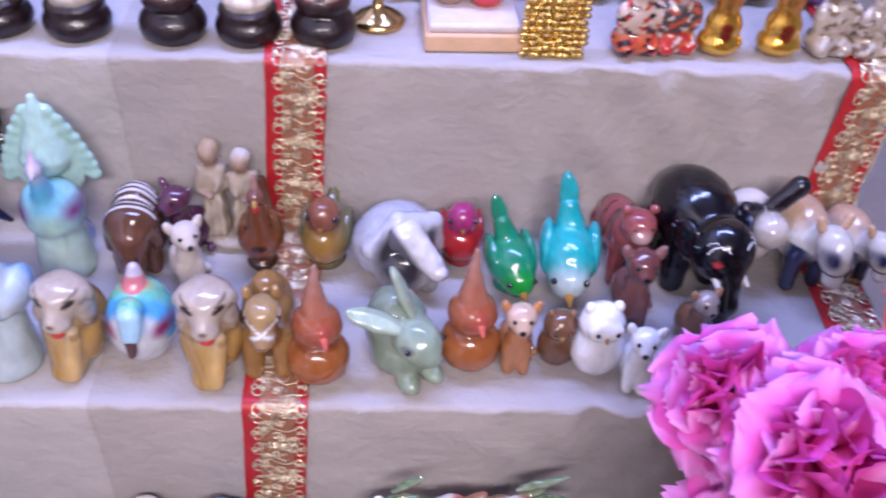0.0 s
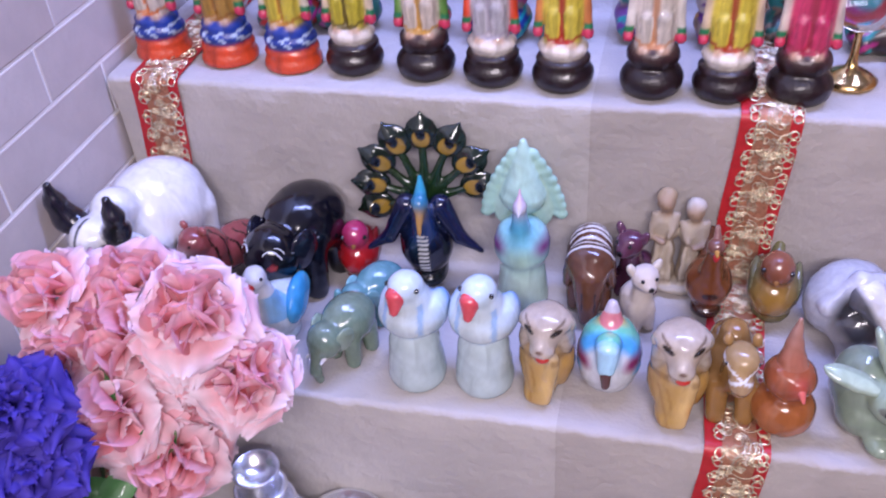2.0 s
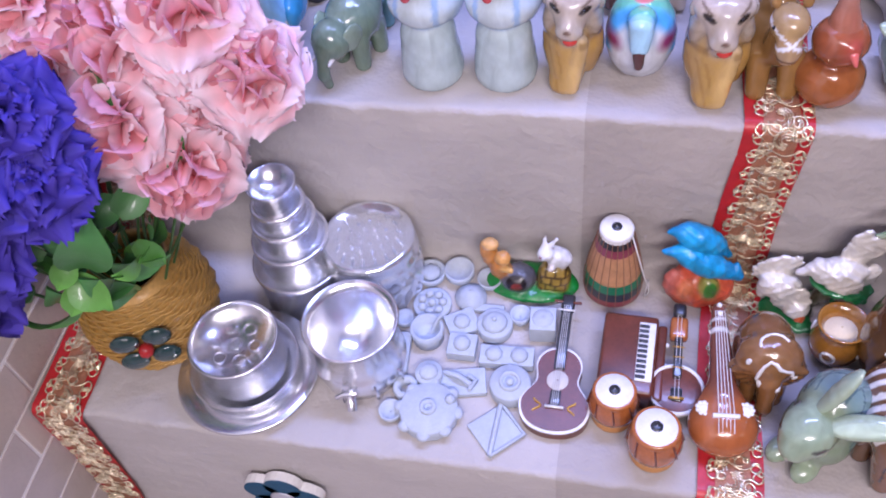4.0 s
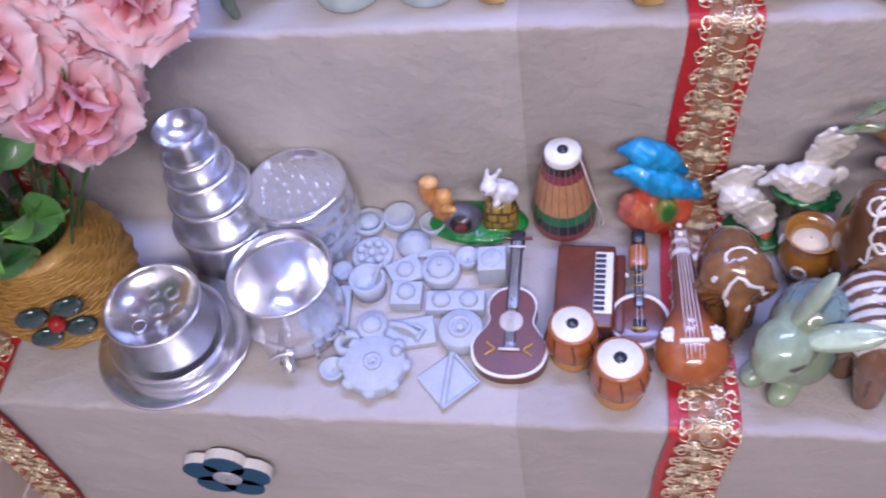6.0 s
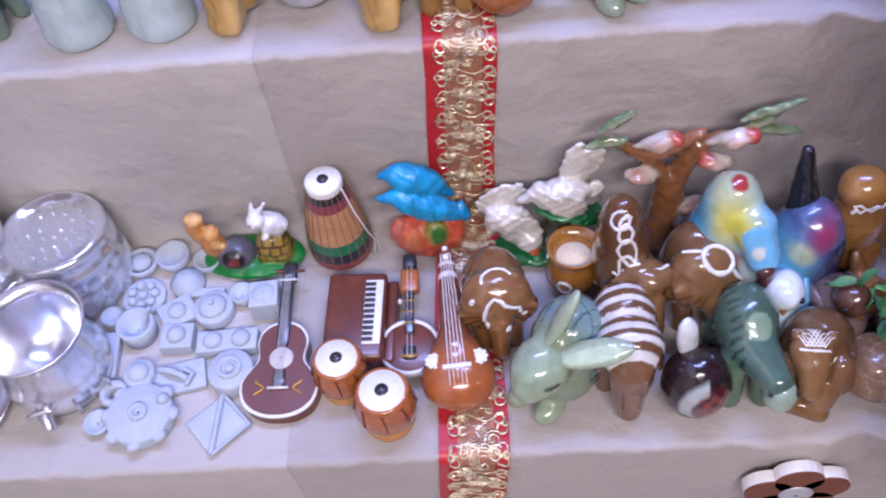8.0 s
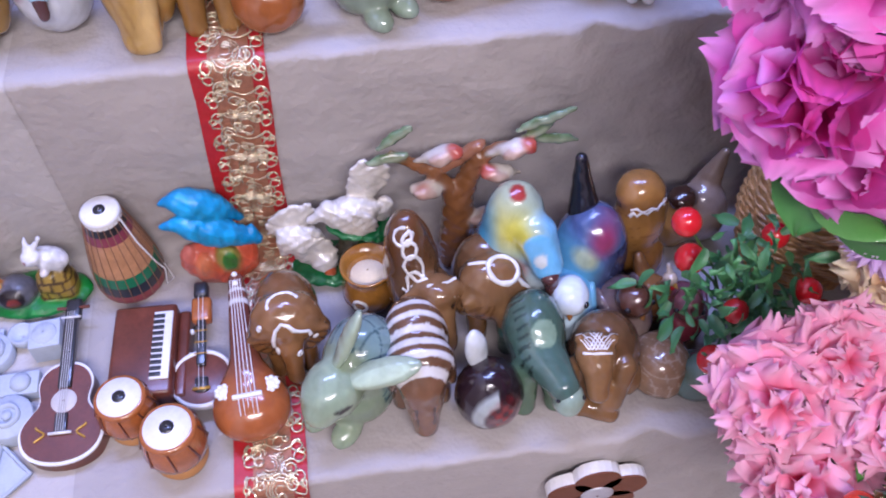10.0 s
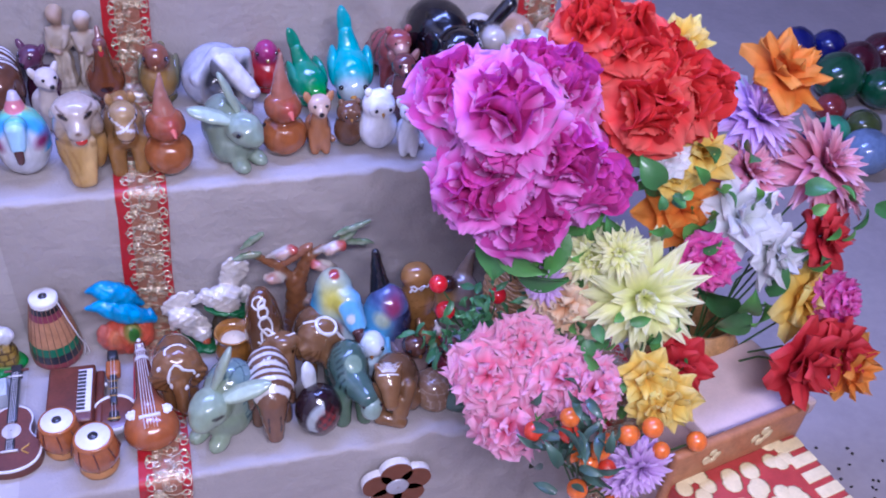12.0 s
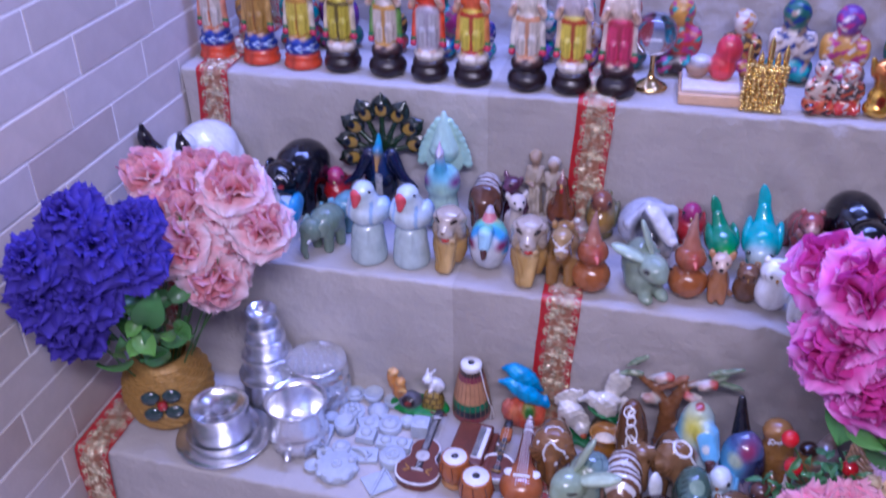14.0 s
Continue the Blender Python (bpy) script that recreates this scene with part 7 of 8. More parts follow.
def doll(at, robe, trim, upper, sash, base="dark", turn=0):
    """A plain standing doll on a round base; no face."""
    items, paints = [], []
    if base == "dark":
        items += [E((0, 0, 1.5), (3.5, 3.4, 2.3), (0.022, 0.009, 0.010)), E((0, 0, 3.3), (3.1, 3.0, 0.9), (0.03, 0.012, 0.012))]
        pad = (0.70, 0.64, 0.58)
    elif base == "plain":
        items += [E((0, 0, 1.6), (3.5, 3.4, 2.5), (0.022, 0.009, 0.010)), E((0, 0, 4.2), (2.9, 2.7, 1.1), (0.022, 0.009, 0.010))]
        pad = (0.05, 0.02, 0.02)
    else:
        items += [E((0, 0, 0.6), (3.6, 3.4, 2.2), (0.62, 0.09, 0.03)), E((0, 0, 2.2), (3.4, 3.1, 1.2), (0.62, 0.09, 0.03)), E((0, 0, 3.6), (3.3, 3.0, 1.3), (0.02, 0.06, 0.32))]
        paints.append((lambda P: (np.sin(P[:, 0] * 3.2 + 1.5 * np.sin(P[:, 2] * 5)) > 0.55) & (np.abs(P[:, 2] - 3.9) < 0.7), (0.5, 0.6, 0.75)))
        pad = (0.02, 0.06, 0.32)
    items += [E((0, 0, 4.8), (2.85, 2.65, 1.3), pad), E((0, 0.1, 9.6), (2.35, 1.6, 4.3), robe), K((-0.9, -1.1, 9.0), (-1.1, -0.9, 6.2), 0.9, 0.95, robe), K((0.9, -1.1, 9.0), (1.1, -0.9, 6.2), 0.9, 0.95, robe), *both(K((1.0, -0.3, 5.4), (0.95, 0, 12), 1.0, 1.3, robe), E((1.0, -1.2, 5.7), (0.7, 1.1, 0.5), SKIN)), K((0, 0.3, 6.4), (0, 0.1, 12.5), 1.5, 1.7, robe), E((0, 0.1, 15.0), (2.0, 1.5, 2.8), upper), *both(K((2.0, 0, 16.6), (2.7, -1.2, 13.4), 0.8, 0.65, upper), K((2.7, -1.2, 13.4), (2.0, -2.2, 15.2), 0.62, 0.5, SKIN), K((2.2, 0.0, 13), (2.75, -0.4, 7.4), 0.6, 0.5, sash), E((2.8, -0.5, 6.6), (0.62, 0.62, 0.7), (0.66, 0.07, 0.16))), E((0, -0.1, 19.2), (1.35, 1.4, 1.6), SKIN), K((0, 0, 20.4), (0, 0.1, 23.2), 1.5, 0.5, (0.60, 0.40, 0.08)), K((0, 0, 17.2), (0, 0, 18.2), 0.8, 0.8, SKIN)]
    paints += [(lambda P: (np.abs(P[:, 0]) < 0.24) & (P[:, 1] < -0.3) & (P[:, 2] > 5.8) & (P[:, 2] < 12), trim), (lambda P: (np.abs(P[:, 2] - 5.9 - 0.35 * np.abs(P[:, 0])) < 0.2) & (P[:, 1] < -0.4) & (np.abs(P[:, 0]) < 2.1), trim), (lambda P: (np.abs(P[:, 2] - 12.6) < 0.45) & (np.hypot(P[:, 0], P[:, 1]) < 2.3), trim),
               (lambda P: (np.abs(P[:, 0]) > 2.2) & (np.abs(P[:, 2] - 7.5) < 0.28), (0.03, 0.22, 0.10)), (lambda P: (np.abs(P[:, 0]) > 2.1) & (np.abs(P[:, 2] - 6.6) < 0.65), (0.66, 0.07, 0.16)), (lambda P: 0.35 * (np.sin(P[:, 0] * 8) > 0.55) * (P[:, 2] > 6.4) * (P[:, 2] < 12.0) * (np.abs(P[:, 0]) < 2.2), tuple(v * 0.45 for v in robe))]
    label = {"dark": "painted standing doll on a dark round base", "plain": "painted standing doll on a plain dark base", "wave": "painted standing doll on an orange base with blue waves"}[base]
    return figure("standing_doll", at, turn, items, paints, label, "row of painted dolls", "doll", PAINT, k=0.3, blend=0.12, step=0.36)


GREENISH_YELLOW, LEMON = (0.56, 0.48, 0.05), (0.66, 0.55, 0.08)
doll((-0.897, 1.020, Z), (0.66, 0.60, 0.54), (0.60, 0.22, 0.08), (0.68, 0.62, 0.56), (0.62, 0.26, 0.16), "wave")
doll((-0.803, 1.014, Z), (0.46, 0.28, 0.07), (0.36, 0.18, 0.04), (0.5, 0.32, 0.12), (0.52, 0.34, 0.12), "wave")
doll((-0.716, 1.008, Z), LEMON, (0.50, 0.26, 0.04), (0.6, 0.5, 0.14), (0.66, 0.6, 0.5), "wave")
doll((-0.636, 1.006, Z), GREENISH_YELLOW, (0.16, 0.12, 0.02), (0.6, 0.5, 0.14), (0.66, 0.56, 0.44))
doll((-0.547, 1.002, Z), (0.66, 0.58, 0.50), (0.58, 0.34, 0.08), (0.66, 0.62, 0.56), (0.14, 0.30, 0.06), "plain")
doll((-0.466, 0.997, Z), (0.52, 0.50, 0.54), (0.46, 0.42, 0.48), (0.66, 0.07, 0.02), (0.66, 0.08, 0.02))
doll((-0.385, 0.993, Z), LEMON, (0.45, 0.05, 0.03), (0.62, 0.14, 0.05), (0.58, 0.22, 0.08))
doll((-0.287, 0.991, Z), (0.64, 0.58, 0.52), (0.60, 0.32, 0.18), (0.62, 0.56, 0.48), (0.66, 0.62, 0.58), "plain")
doll((-0.209, 0.991, Z), LEMON, (0.42, 0.08, 0.03), (0.50, 0.44, 0.46), (0.60, 0.48, 0.36))
doll((-0.132, 0.993, Z), (0.58, 0.06, 0.16), (0.42, 0.05, 0.10), (0.60, 0.5, 0.42), (0.62, 0.54, 0.48), "plain")


def brass_globe(at):
    thing = empty("globe_stand", pose(*at))
    part("foot", lathe([(0.001, 0), (0.029, 0), (0.030, 0.004), (0.024, 0.008), (0.018, 0.012), (0.007, 0.018), (0.0045, 0.03), (0.004, 0.055), (0.007, 0.06), (0.003, 0.065)], 36), BRASS, thing, "brass foot")
    b = bmesh.new()
    m, t, n, l, bs = nodes_of("clear_glass")
    bs.inputs["Transmission Weight"].default_value, bs.inputs["Roughness"].default_value, bs.inputs["Base Color"].default_value = 1.0, 0.03, (0.82, 0.88, 1.0, 1)
    part("glass_ball", ball(b, (0, 0, 0.098), 0.037, 28), m, thing, "clear glass ball")
    return tagged(thing, "clear glass ball on a brass stand", "ornament")


brass_globe((-0.076, 1.035, Z))


def display_case(at):
    thing = empty("display_case", pose(*at, 0, 0, 2))
    part("base", slab(bmesh.new(), (-0.052, -0.05, 0), (0.052, 0.05, 0.020), 0.003), plain("peach_card", (0.62, 0.40, 0.24), 0.5, 0, 0.2), thing)
    part("cushion", slab(bmesh.new(), (-0.048, -0.046, 0.0195), (0.048, 0.046, 0.030), 0.004), plain("pale_satin", (0.62, 0.55, 0.56), 0.5, 0, 0.1), thing)
    items = [E((1.6, 0.4, 5.2), (2.3, 2.0, 2.6), (0.60, 0.04, 0.05)), E((2.4, 0.2, 8.2), (2.2, 1.8, 2.6), (0.55, 0.03, 0.06)), E((-2.4, 0.6, 4.4), (1.9, 1.6, 1.5), (0.34, 0.20, 0.12)), E((-2.0, 0.4, 6.0), (1.8, 1.6, 1.0), (0.50, 0.50, 0.56))]
    me = paint_mesh("red_ornament", *sculpt(items, k=0.4, flat=False))
    me.materials.append(PAINT)
    new("red_ornament", me).parent = thing
    return tagged(thing, "peach display case base holding a red ornament", "ornament")


display_case((0.024, 1.022, Z))
GOLD_LEAF = plain("gold_leaf", (0.95, 0.66, 0.22), 0.2, 1.0, 0, 0.2, 90, 0.6)


def gilded(at):
    """A gilt plaque: a half-round wall of small overlapping leaves, spiked along the top."""
    thing = empty("gilded_plaque", pose(*at))
    part("body", slab(bmesh.new(), (-0.031, -0.012, 0), (0.031, 0.012, 0.078), 0.008), GOLD_LEAF, thing)
    rnd = random.Random(3)
    b = bmesh.new()
    for j in range(11):
        for i in range(9):
            x, z = -0.030 + 0.0075 * i + rnd.uniform(-0.002, 0.002), 0.004 + 0.0075 * j
            ball(b, (x, -0.013 + rnd.uniform(-0.002, 0.001), z), (0.0052 * rnd.uniform(0.7, 1.2), 0.003, 0.0036 * rnd.uniform(0.7, 1.3)), 6)
    tagged(part("gilt_relief", b, GOLD_LEAF, thing, "small gilt leaves"), kind="stuff")
    for x, h in ((-0.028, 0.112), (-0.010, 0.10), (0.004, 0.125), (0.016, 0.10), (0.028, 0.112)):
        part("spike", tube([(x, 0, 0.07), (x, 0, h - 0.012), (x, 0, h)], 0.0042, 8, None, 0, [1, 1.2, 0.2]), GOLD_LEAF, thing)
    return tagged(thing, "small gilded plaque with leafy relief and spikes", "ornament")


gilded((0.107, 0.978, Z))


def marbled(name, at, cols, label, size=1.0, seed=0, group="", material=None):
    rnd = random.Random(seed)
    items = [E((0, 0, 1.6), (2.8, 2.2, 1.8), cols[0]), E((0, 0, 4.4), (2.2, 1.8, 2.6), cols[1]), E((0, -0.2, 8.0), (1.6, 1.6, 1.8), cols[2]), *both(E((2.0, -0.6, 4.6), (0.8, 0.9, 1.8), cols[1]), E((1.4, -1.4, 1.2), (1.0, 1.3, 1.0), cols[0]))]
    ph = rnd.uniform(0, 9)
    paints = [(lambda P: np.sin(P[:, 0] * 2.3 + ph + np.sin(P[:, 2] * 2.1) * 2) * np.sin(P[:, 2] * 2.0 + P[:, 1] * 2 + ph) > 0.35, cols[3]), (lambda P: np.sin(P[:, 0] * 2.9 - ph + np.sin(P[:, 2] * 1.7) * 2) * np.sin(P[:, 2] * 2.6 - P[:, 1]) > 0.6, cols[4 % len(cols)])]
    return figure(name, at, rnd.uniform(-12, 12), items, paints, label, group, "statuette", material or GLAZE, size=size, step=0.34, blend=0.15)


marbled("cat_figurine", (0.196, 0.985, Z), [(0.55, 0.14, 0.06), (0.62, 0.5, 0.42), (0.6, 0.5, 0.45), (0.03, 0.02, 0.025), (0.5, 0.06, 0.04)], "small mottled orange and black glazed cat", 0.95, 1)
marbled("cat_figurine", (0.238, 0.990, Z), [(0.5, 0.05, 0.04), (0.10, 0.08, 0.08), (0.6, 0.5, 0.48), (0.5, 0.12, 0.06), (0.62, 0.56, 0.5)], "small mottled black and red glazed cat", 0.90, 2)


def gilt_figure(at):
    items = [E((0, 0, 1.4), (2.3, 2.0, 1.5), (0.80, 0.50, 0.08)), E((0, 0, 3.2), (1.9, 1.7, 1.8), (0.85, 0.55, 0.10)), K((0, 0, 4.5), (0, 0, 6), 1.2, 1.5, (0.7, 0.38, 0.06)), E((0, -0.2, 7.6), (2.0, 1.7, 1.8), (0.75, 0.30, 0.08)), *both(K((1.6, 0, 7), (2.2, -0.8, 9.4), 0.6, 0.4, (0.8, 0.5, 0.1)))]
    return figure("gilt_statuette", at, 0, items, [(E((0, -1.8, 3.0), (0.7, 0.8, 1.0), (0.5, 0.08, 0.04)), (0.5, 0.1, 0.05))], "small shiny gilt and red statuette", "gilt statuettes", "statuette", painted("gilt_glaze", 0.16, 0.7, 0.4, 0.8), size=1.05)


gilt_figure((0.288, 0.988, Z))
gilt_figure((0.353, 0.990, Z))
marbled("shell_ornament", (0.408, 0.995, Z), [(0.42, 0.36, 0.30), (0.50, 0.44, 0.38), (0.45, 0.4, 0.36), (0.22, 0.16, 0.10), (0.6, 0.55, 0.5)], "brown and cream shell ornament by the edge", 0.95, 5)
marbled("shell_ornament", (0.452, 0.990, Z), [(0.45, 0.38, 0.30), (0.42, 0.36, 0.30), (0.5, 0.46, 0.42), (0.20, 0.14, 0.09), (0.6, 0.55, 0.5)], "brown and cream shell ornament by the ribbon", 0.9, 6)

# second row, half hidden behind the dolls
rs = random.Random(21)
BRIGHT = [(0.45, 0.05, 0.22), (0.62, 0.55, 0.5), (0.03, 0.16, 0.12), (0.20, 0.07, 0.30), (0.55, 0.30, 0.06), (0.02, 0.05, 0.22), (0.5, 0.06, 0.05), (0.05, 0.03, 0.03), (0.02, 0.30, 0.28), (0.30, 0.22, 0.16)]
for i in range(15):
    x = -0.86 + 0.092 * i + rs.uniform(-0.012, 0.012)
    cols = rs.sample(BRIGHT, 5)
    marbled("painted_statuette", (x, 1.125 + rs.uniform(-0.012, 0.012), Z), cols, "small multicoloured painted statuette in the back row", rs.uniform(1.15, 1.55), 40 + i, "back row of statuettes", PAINT)
for i in range(14):
    x = -0.84 + 0.096 * i + rs.uniform(-0.012, 0.012)
    cols = rs.sample(BRIGHT, 5)
    marbled("painted_statuette", (x, 1.31 + rs.uniform(-0.02, 0.02), T_Z + 0.001), cols, "multicoloured painted statuette on the top step", rs.uniform(1.4, 1.9), 80 + i, "statuettes on the top step", PAINT)

# ---- floor beside the steps: toy vegetables and cards, loose specks ----
def produce(at, r, col, label, name="toy_vegetable"):
    items = [E((0, 0, r * 92), (r * 100, r * 100, r * 92), col), E((0, 0, r * 178), (r * 30, r * 30, r * 12), tuple(v * 0.5 for v in col))]
    return figure(name, at, 0, items, [], label, "toy vegetables on the floor", "toy", GLAZE, step=max(0.3, r * 10))


G0 = GROUND + 0.001
for x, y, r, col, w in [(1.597, 1.70, 0.055, (0.02, 0.025, 0.20), "dark blue"), (1.70, 1.69, 0.05, (0.02, 0.025, 0.2), "dark blue"), (1.72, 1.58, 0.06, (0.10, 0.015, 0.03), "maroon"), (1.83, 1.62, 0.06, (0.10, 0.015, 0.03), "maroon"), (1.60, 1.50, 0.07, (0.02, 0.12, 0.05), "dark green"), (1.70, 1.44, 0.06, (0.02, 0.12, 0.05), "dark green"), (1.39, 1.25, 0.05, (0.02, 0.03, 0.16), "navy"), (1.45, 1.29, 0.045, (0.12, 0.45, 0.25), "bright green"), (1.47, 1.18, 0.06, (0.24, 0.32, 0.46), "grey-blue"), (1.55, 1.30, 0.045, (0.10, 0.13, 0.04), "olive green"), (1.52, 1.40, 0.04, (0.30, 0.05, 0.05), "red")]:
    produce((x, y, G0), r, col, "glossy " + w + " toy vegetable on the floor")
card_ink = plain("black_print", (0.03, 0.03, 0.03), 0.6)
for x, y, turn in ((1.30, 1.72, 62), (1.36, 1.60, 62), (1.43, 1.50, 55)):
    thing = empty("paper_card", pose(x, y, G0, 0, 0, turn))
    part("sheet", slab(bmesh.new(), (-0.055, -0.035, 0), (0.055, 0.035, 0.004), 0.001), plain("white_card", (0.74, 0.74, 0.76), 0.6), thing)
    for k in range(3):
        part("printed_mark", slab(bmesh.new(), (-0.036 + 0.028 * k, -0.015, 0.0038), (-0.02 + 0.028 * k, 0.012, 0.0046)), card_ink, thing)
    tagged(thing, "white paper card with dark marks on the floor", "card", "paper cards on the floor")
bm = bmesh.new()
for _ in range(46):
    ball(bm, (rs.gauss(0.88, 0.09), rs.gauss(0.36, 0.07), GROUND + 0.002), (rs.uniform(0.002, 0.004), rs.uniform(0.002, 0.004), 0.002), 6)
tagged(finish(bm, "seeds", plain("dark_seed", (0.03, 0.025, 0.02), 0.6)), "dark seeds scattered over the stone floor", "seeds", "", "stuff")

# small metal piece on the floor, corner below the ribbon; lamp form made up
thing = empty("metal_piece", pose(-0.885, 0.345, G0))
PEWTER = plain("dark_pewter", (0.25, 0.23, 0.20), 0.35, 0.9)
part("foot", lathe([(0.001, 0), (0.022, 0), (0.024, 0.004), (0.012, 0.009), (0.006, 0.016), (0.005, 0.035)], 24), PEWTER, thing)
part("dish", lathe([(0.004, 0.034), (0.018, 0.038), (0.024, 0.046), (0.0225, 0.047), (0.014, 0.041), (0.001, 0.040)], 24), PEWTER, thing)
part("spout", tube([(0.018, -0.006, 0.043), (0.030, -0.010, 0.047), (0.036, -0.012, 0.050)], 0.005, 8), PEWTER, thing)
tagged(thing, "small dark pewter piece on the floor, lamp form made up", "lamp")

# ---- artificial flowers ----
def petal(V, F, C, turn, tilt, length, wide, curl, cup, ruffle, cols, seed, tip=0.0, nu=9, nv=8, base=0.0, lift=0.0):
    """One petal, growing from the flower's middle: bends outwards, hollow across, with a wavy rim."""
    rnd = random.Random(seed)
    ph, fr = rnd.uniform(0, 6.3), rnd.uniform(2.2, 3.6)
    start = len(V)
    c, s = math.cos(turn), math.sin(turn)
    out, up, elev = base, lift, tilt
    for j in range(nv):
        v = j / (nv - 1)
        if j:
            out += length / (nv - 1) * math.cos(elev)
            up += length / (nv - 1) * math.sin(elev)
            elev -= curl / (nv - 1)
        w = wide * (math.sqrt(max(0.0, 1 - ((v - 0.55) / (0.62 if v < 0.55 else 0.50)) ** 2)) if not tip else (math.sin(math.pi * (0.1 + 0.88 * v)) ** 0.7) * (1 - tip * v ** 3))
        for i in range(nu):
            u = 2 * i / (nu - 1) - 1
            lat = u * w
            if not tip:
                v2 = v ** 5 * ruffle * (0.45 * math.sin(u * 17 + ph * 3) + 0.35 * math.sin(u * 37 + ph))
            else:
                v2 = 0.0
            n_ = cup * w * u * u + ruffle * (v ** 2.2) * (1.3 * math.sin(ph + u * fr * 2) + 0.6 * math.sin(ph * 2 + u * 19) * v ** 6) - (0.0 if tip else 0.07 * length * (u * u) * (v ** 4))
            o = out + v2 - n_ * math.sin(elev) * 1.0 - (0.16 * wide * u * u * v if not tip else 0)
            z = up + n_ * math.cos(elev)
            V.append((o * c - lat * s, o * s + lat * c, z))
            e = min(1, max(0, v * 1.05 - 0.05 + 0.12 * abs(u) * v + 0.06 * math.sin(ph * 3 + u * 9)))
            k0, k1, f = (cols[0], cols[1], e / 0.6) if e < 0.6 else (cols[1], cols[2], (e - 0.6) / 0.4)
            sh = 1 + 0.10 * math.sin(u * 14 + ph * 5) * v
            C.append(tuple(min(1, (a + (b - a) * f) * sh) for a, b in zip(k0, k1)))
    for j in range(nv - 1):
        for i in range(nu - 1):
            a = start + j * nu + i
            F.append((a, a + 1, a + nu + 1, a + nu))


def bloom(name, layers, cols, seed, material=None):
    """A flower from layers of (count, tilt, length, width, curl, cup, ruffle, tip)."""
    V, F, C = [], [], []
    rnd = random.Random(seed)
    bud = len(BUD) if layers is ROSE else 0
    for n_, (count, tilt, length, wide, curl, cup, ruffle, tip) in enumerate((BUD if bud else []) + layers):
        off = rnd.uniform(0, 6)
        for i in range(count):
            tone = rnd.uniform(0.9, 1.08)
            half = tuple((a + b) / 2 for a, b in zip(cols[0], cols[1]))
            shade = [tuple(min(0.97, v * tone) for v in q) for q in ([cols[0], half, cols[1]] if n_ < bud else [half, cols[1], cols[2]] if bud else cols)]
            petal(V, F, C, off + 2 * math.pi * i / count + rnd.uniform(-0.2, 0.2), radians(tilt + rnd.uniform(-5, 5)), length * rnd.uniform(0.88, 1.1), wide * rnd.uniform(0.9, 1.1), radians(curl), cup, ruffle, shade, rnd.random(), tip, 7 if tip else 21, 6 if tip else 9, 0.0015 * n_, -0.0028 * n_)
    me = paint_mesh(name, V, F, C, 1.0)
    me.materials.append(material or PETAL)
    return me


BUD = [(3, 42, 0.032, 0.016, -105, -0.5, 0.0004, 0), (4, 38, 0.038, 0.020, -92, -0.5, 0.0006, 0), (5, 36, 0.041, 0.024, -70, -0.45, 0.0008, 0)]
ROSE = [(5, 58, 0.034, 0.026, 20, -0.4, 0.0012, 0), (5, 38, 0.043, 0.034, 56, -0.18, 0.0024, 0), (6, 12, 0.049, 0.037, 54, -0.06, 0.0036, 0), (6, -12, 0.046, 0.036, 40, 0.0, 0.0038, 0)]
PEONY = [(4, 86, 0.024, 0.014, 25, -0.8, 0.002, 0), (6, 78, 0.029, 0.021, 55, -0.6, 0.0028, 0), (6, 62, 0.035, 0.026, 75, -0.45, 0.0034, 0), (7, 42, 0.041, 0.030, 70, -0.3, 0.004, 0), (7, 16, 0.044, 0.031, 45, -0.2, 0.004, 0)]
CARNATION = [(5, 74, 0.020, 0.015, 30, -0.3, 0.0026, 0), (7, 50, 0.027, 0.021, 50, -0.15, 0.0036, 0), (8, 28, 0.033, 0.024, 50, -0.08, 0.0044, 0), (8, 8, 0.036, 0.026, 42, 0.0, 0.0046, 0), (8, -16, 0.034, 0.026, 34, 0.0, 0.0042, 0)]
MUM = [(10, 78, 0.024, 0.0055, 30, -0.35, 0.0008, 0.7), (15, 56, 0.034, 0.0066, 45, -0.3, 0.001, 0.7), (18, 34, 0.042, 0.0074, 45, -0.3, 0.0012, 0.7), (20, 12, 0.047, 0.0078, 38, -0.25, 0.0012, 0.7), (19, -12, 0.046, 0.0078, 30, -0.2, 0.0012, 0.7)]
LILY = [(5, 72, 0.034, 0.014, 55, -0.3, 0.004, 0.45), (6, 50, 0.042, 0.019, 60, -0.25, 0.005, 0.45), (7, 22, 0.046, 0.021, 50, -0.2, 0.005, 0.45)]


def kinds(name, layers, cols, count=2):
    return [bloom(name, layers, cols, 31 * i + len(name) + int(cols[1][0] * 97)) for i in range(count)]


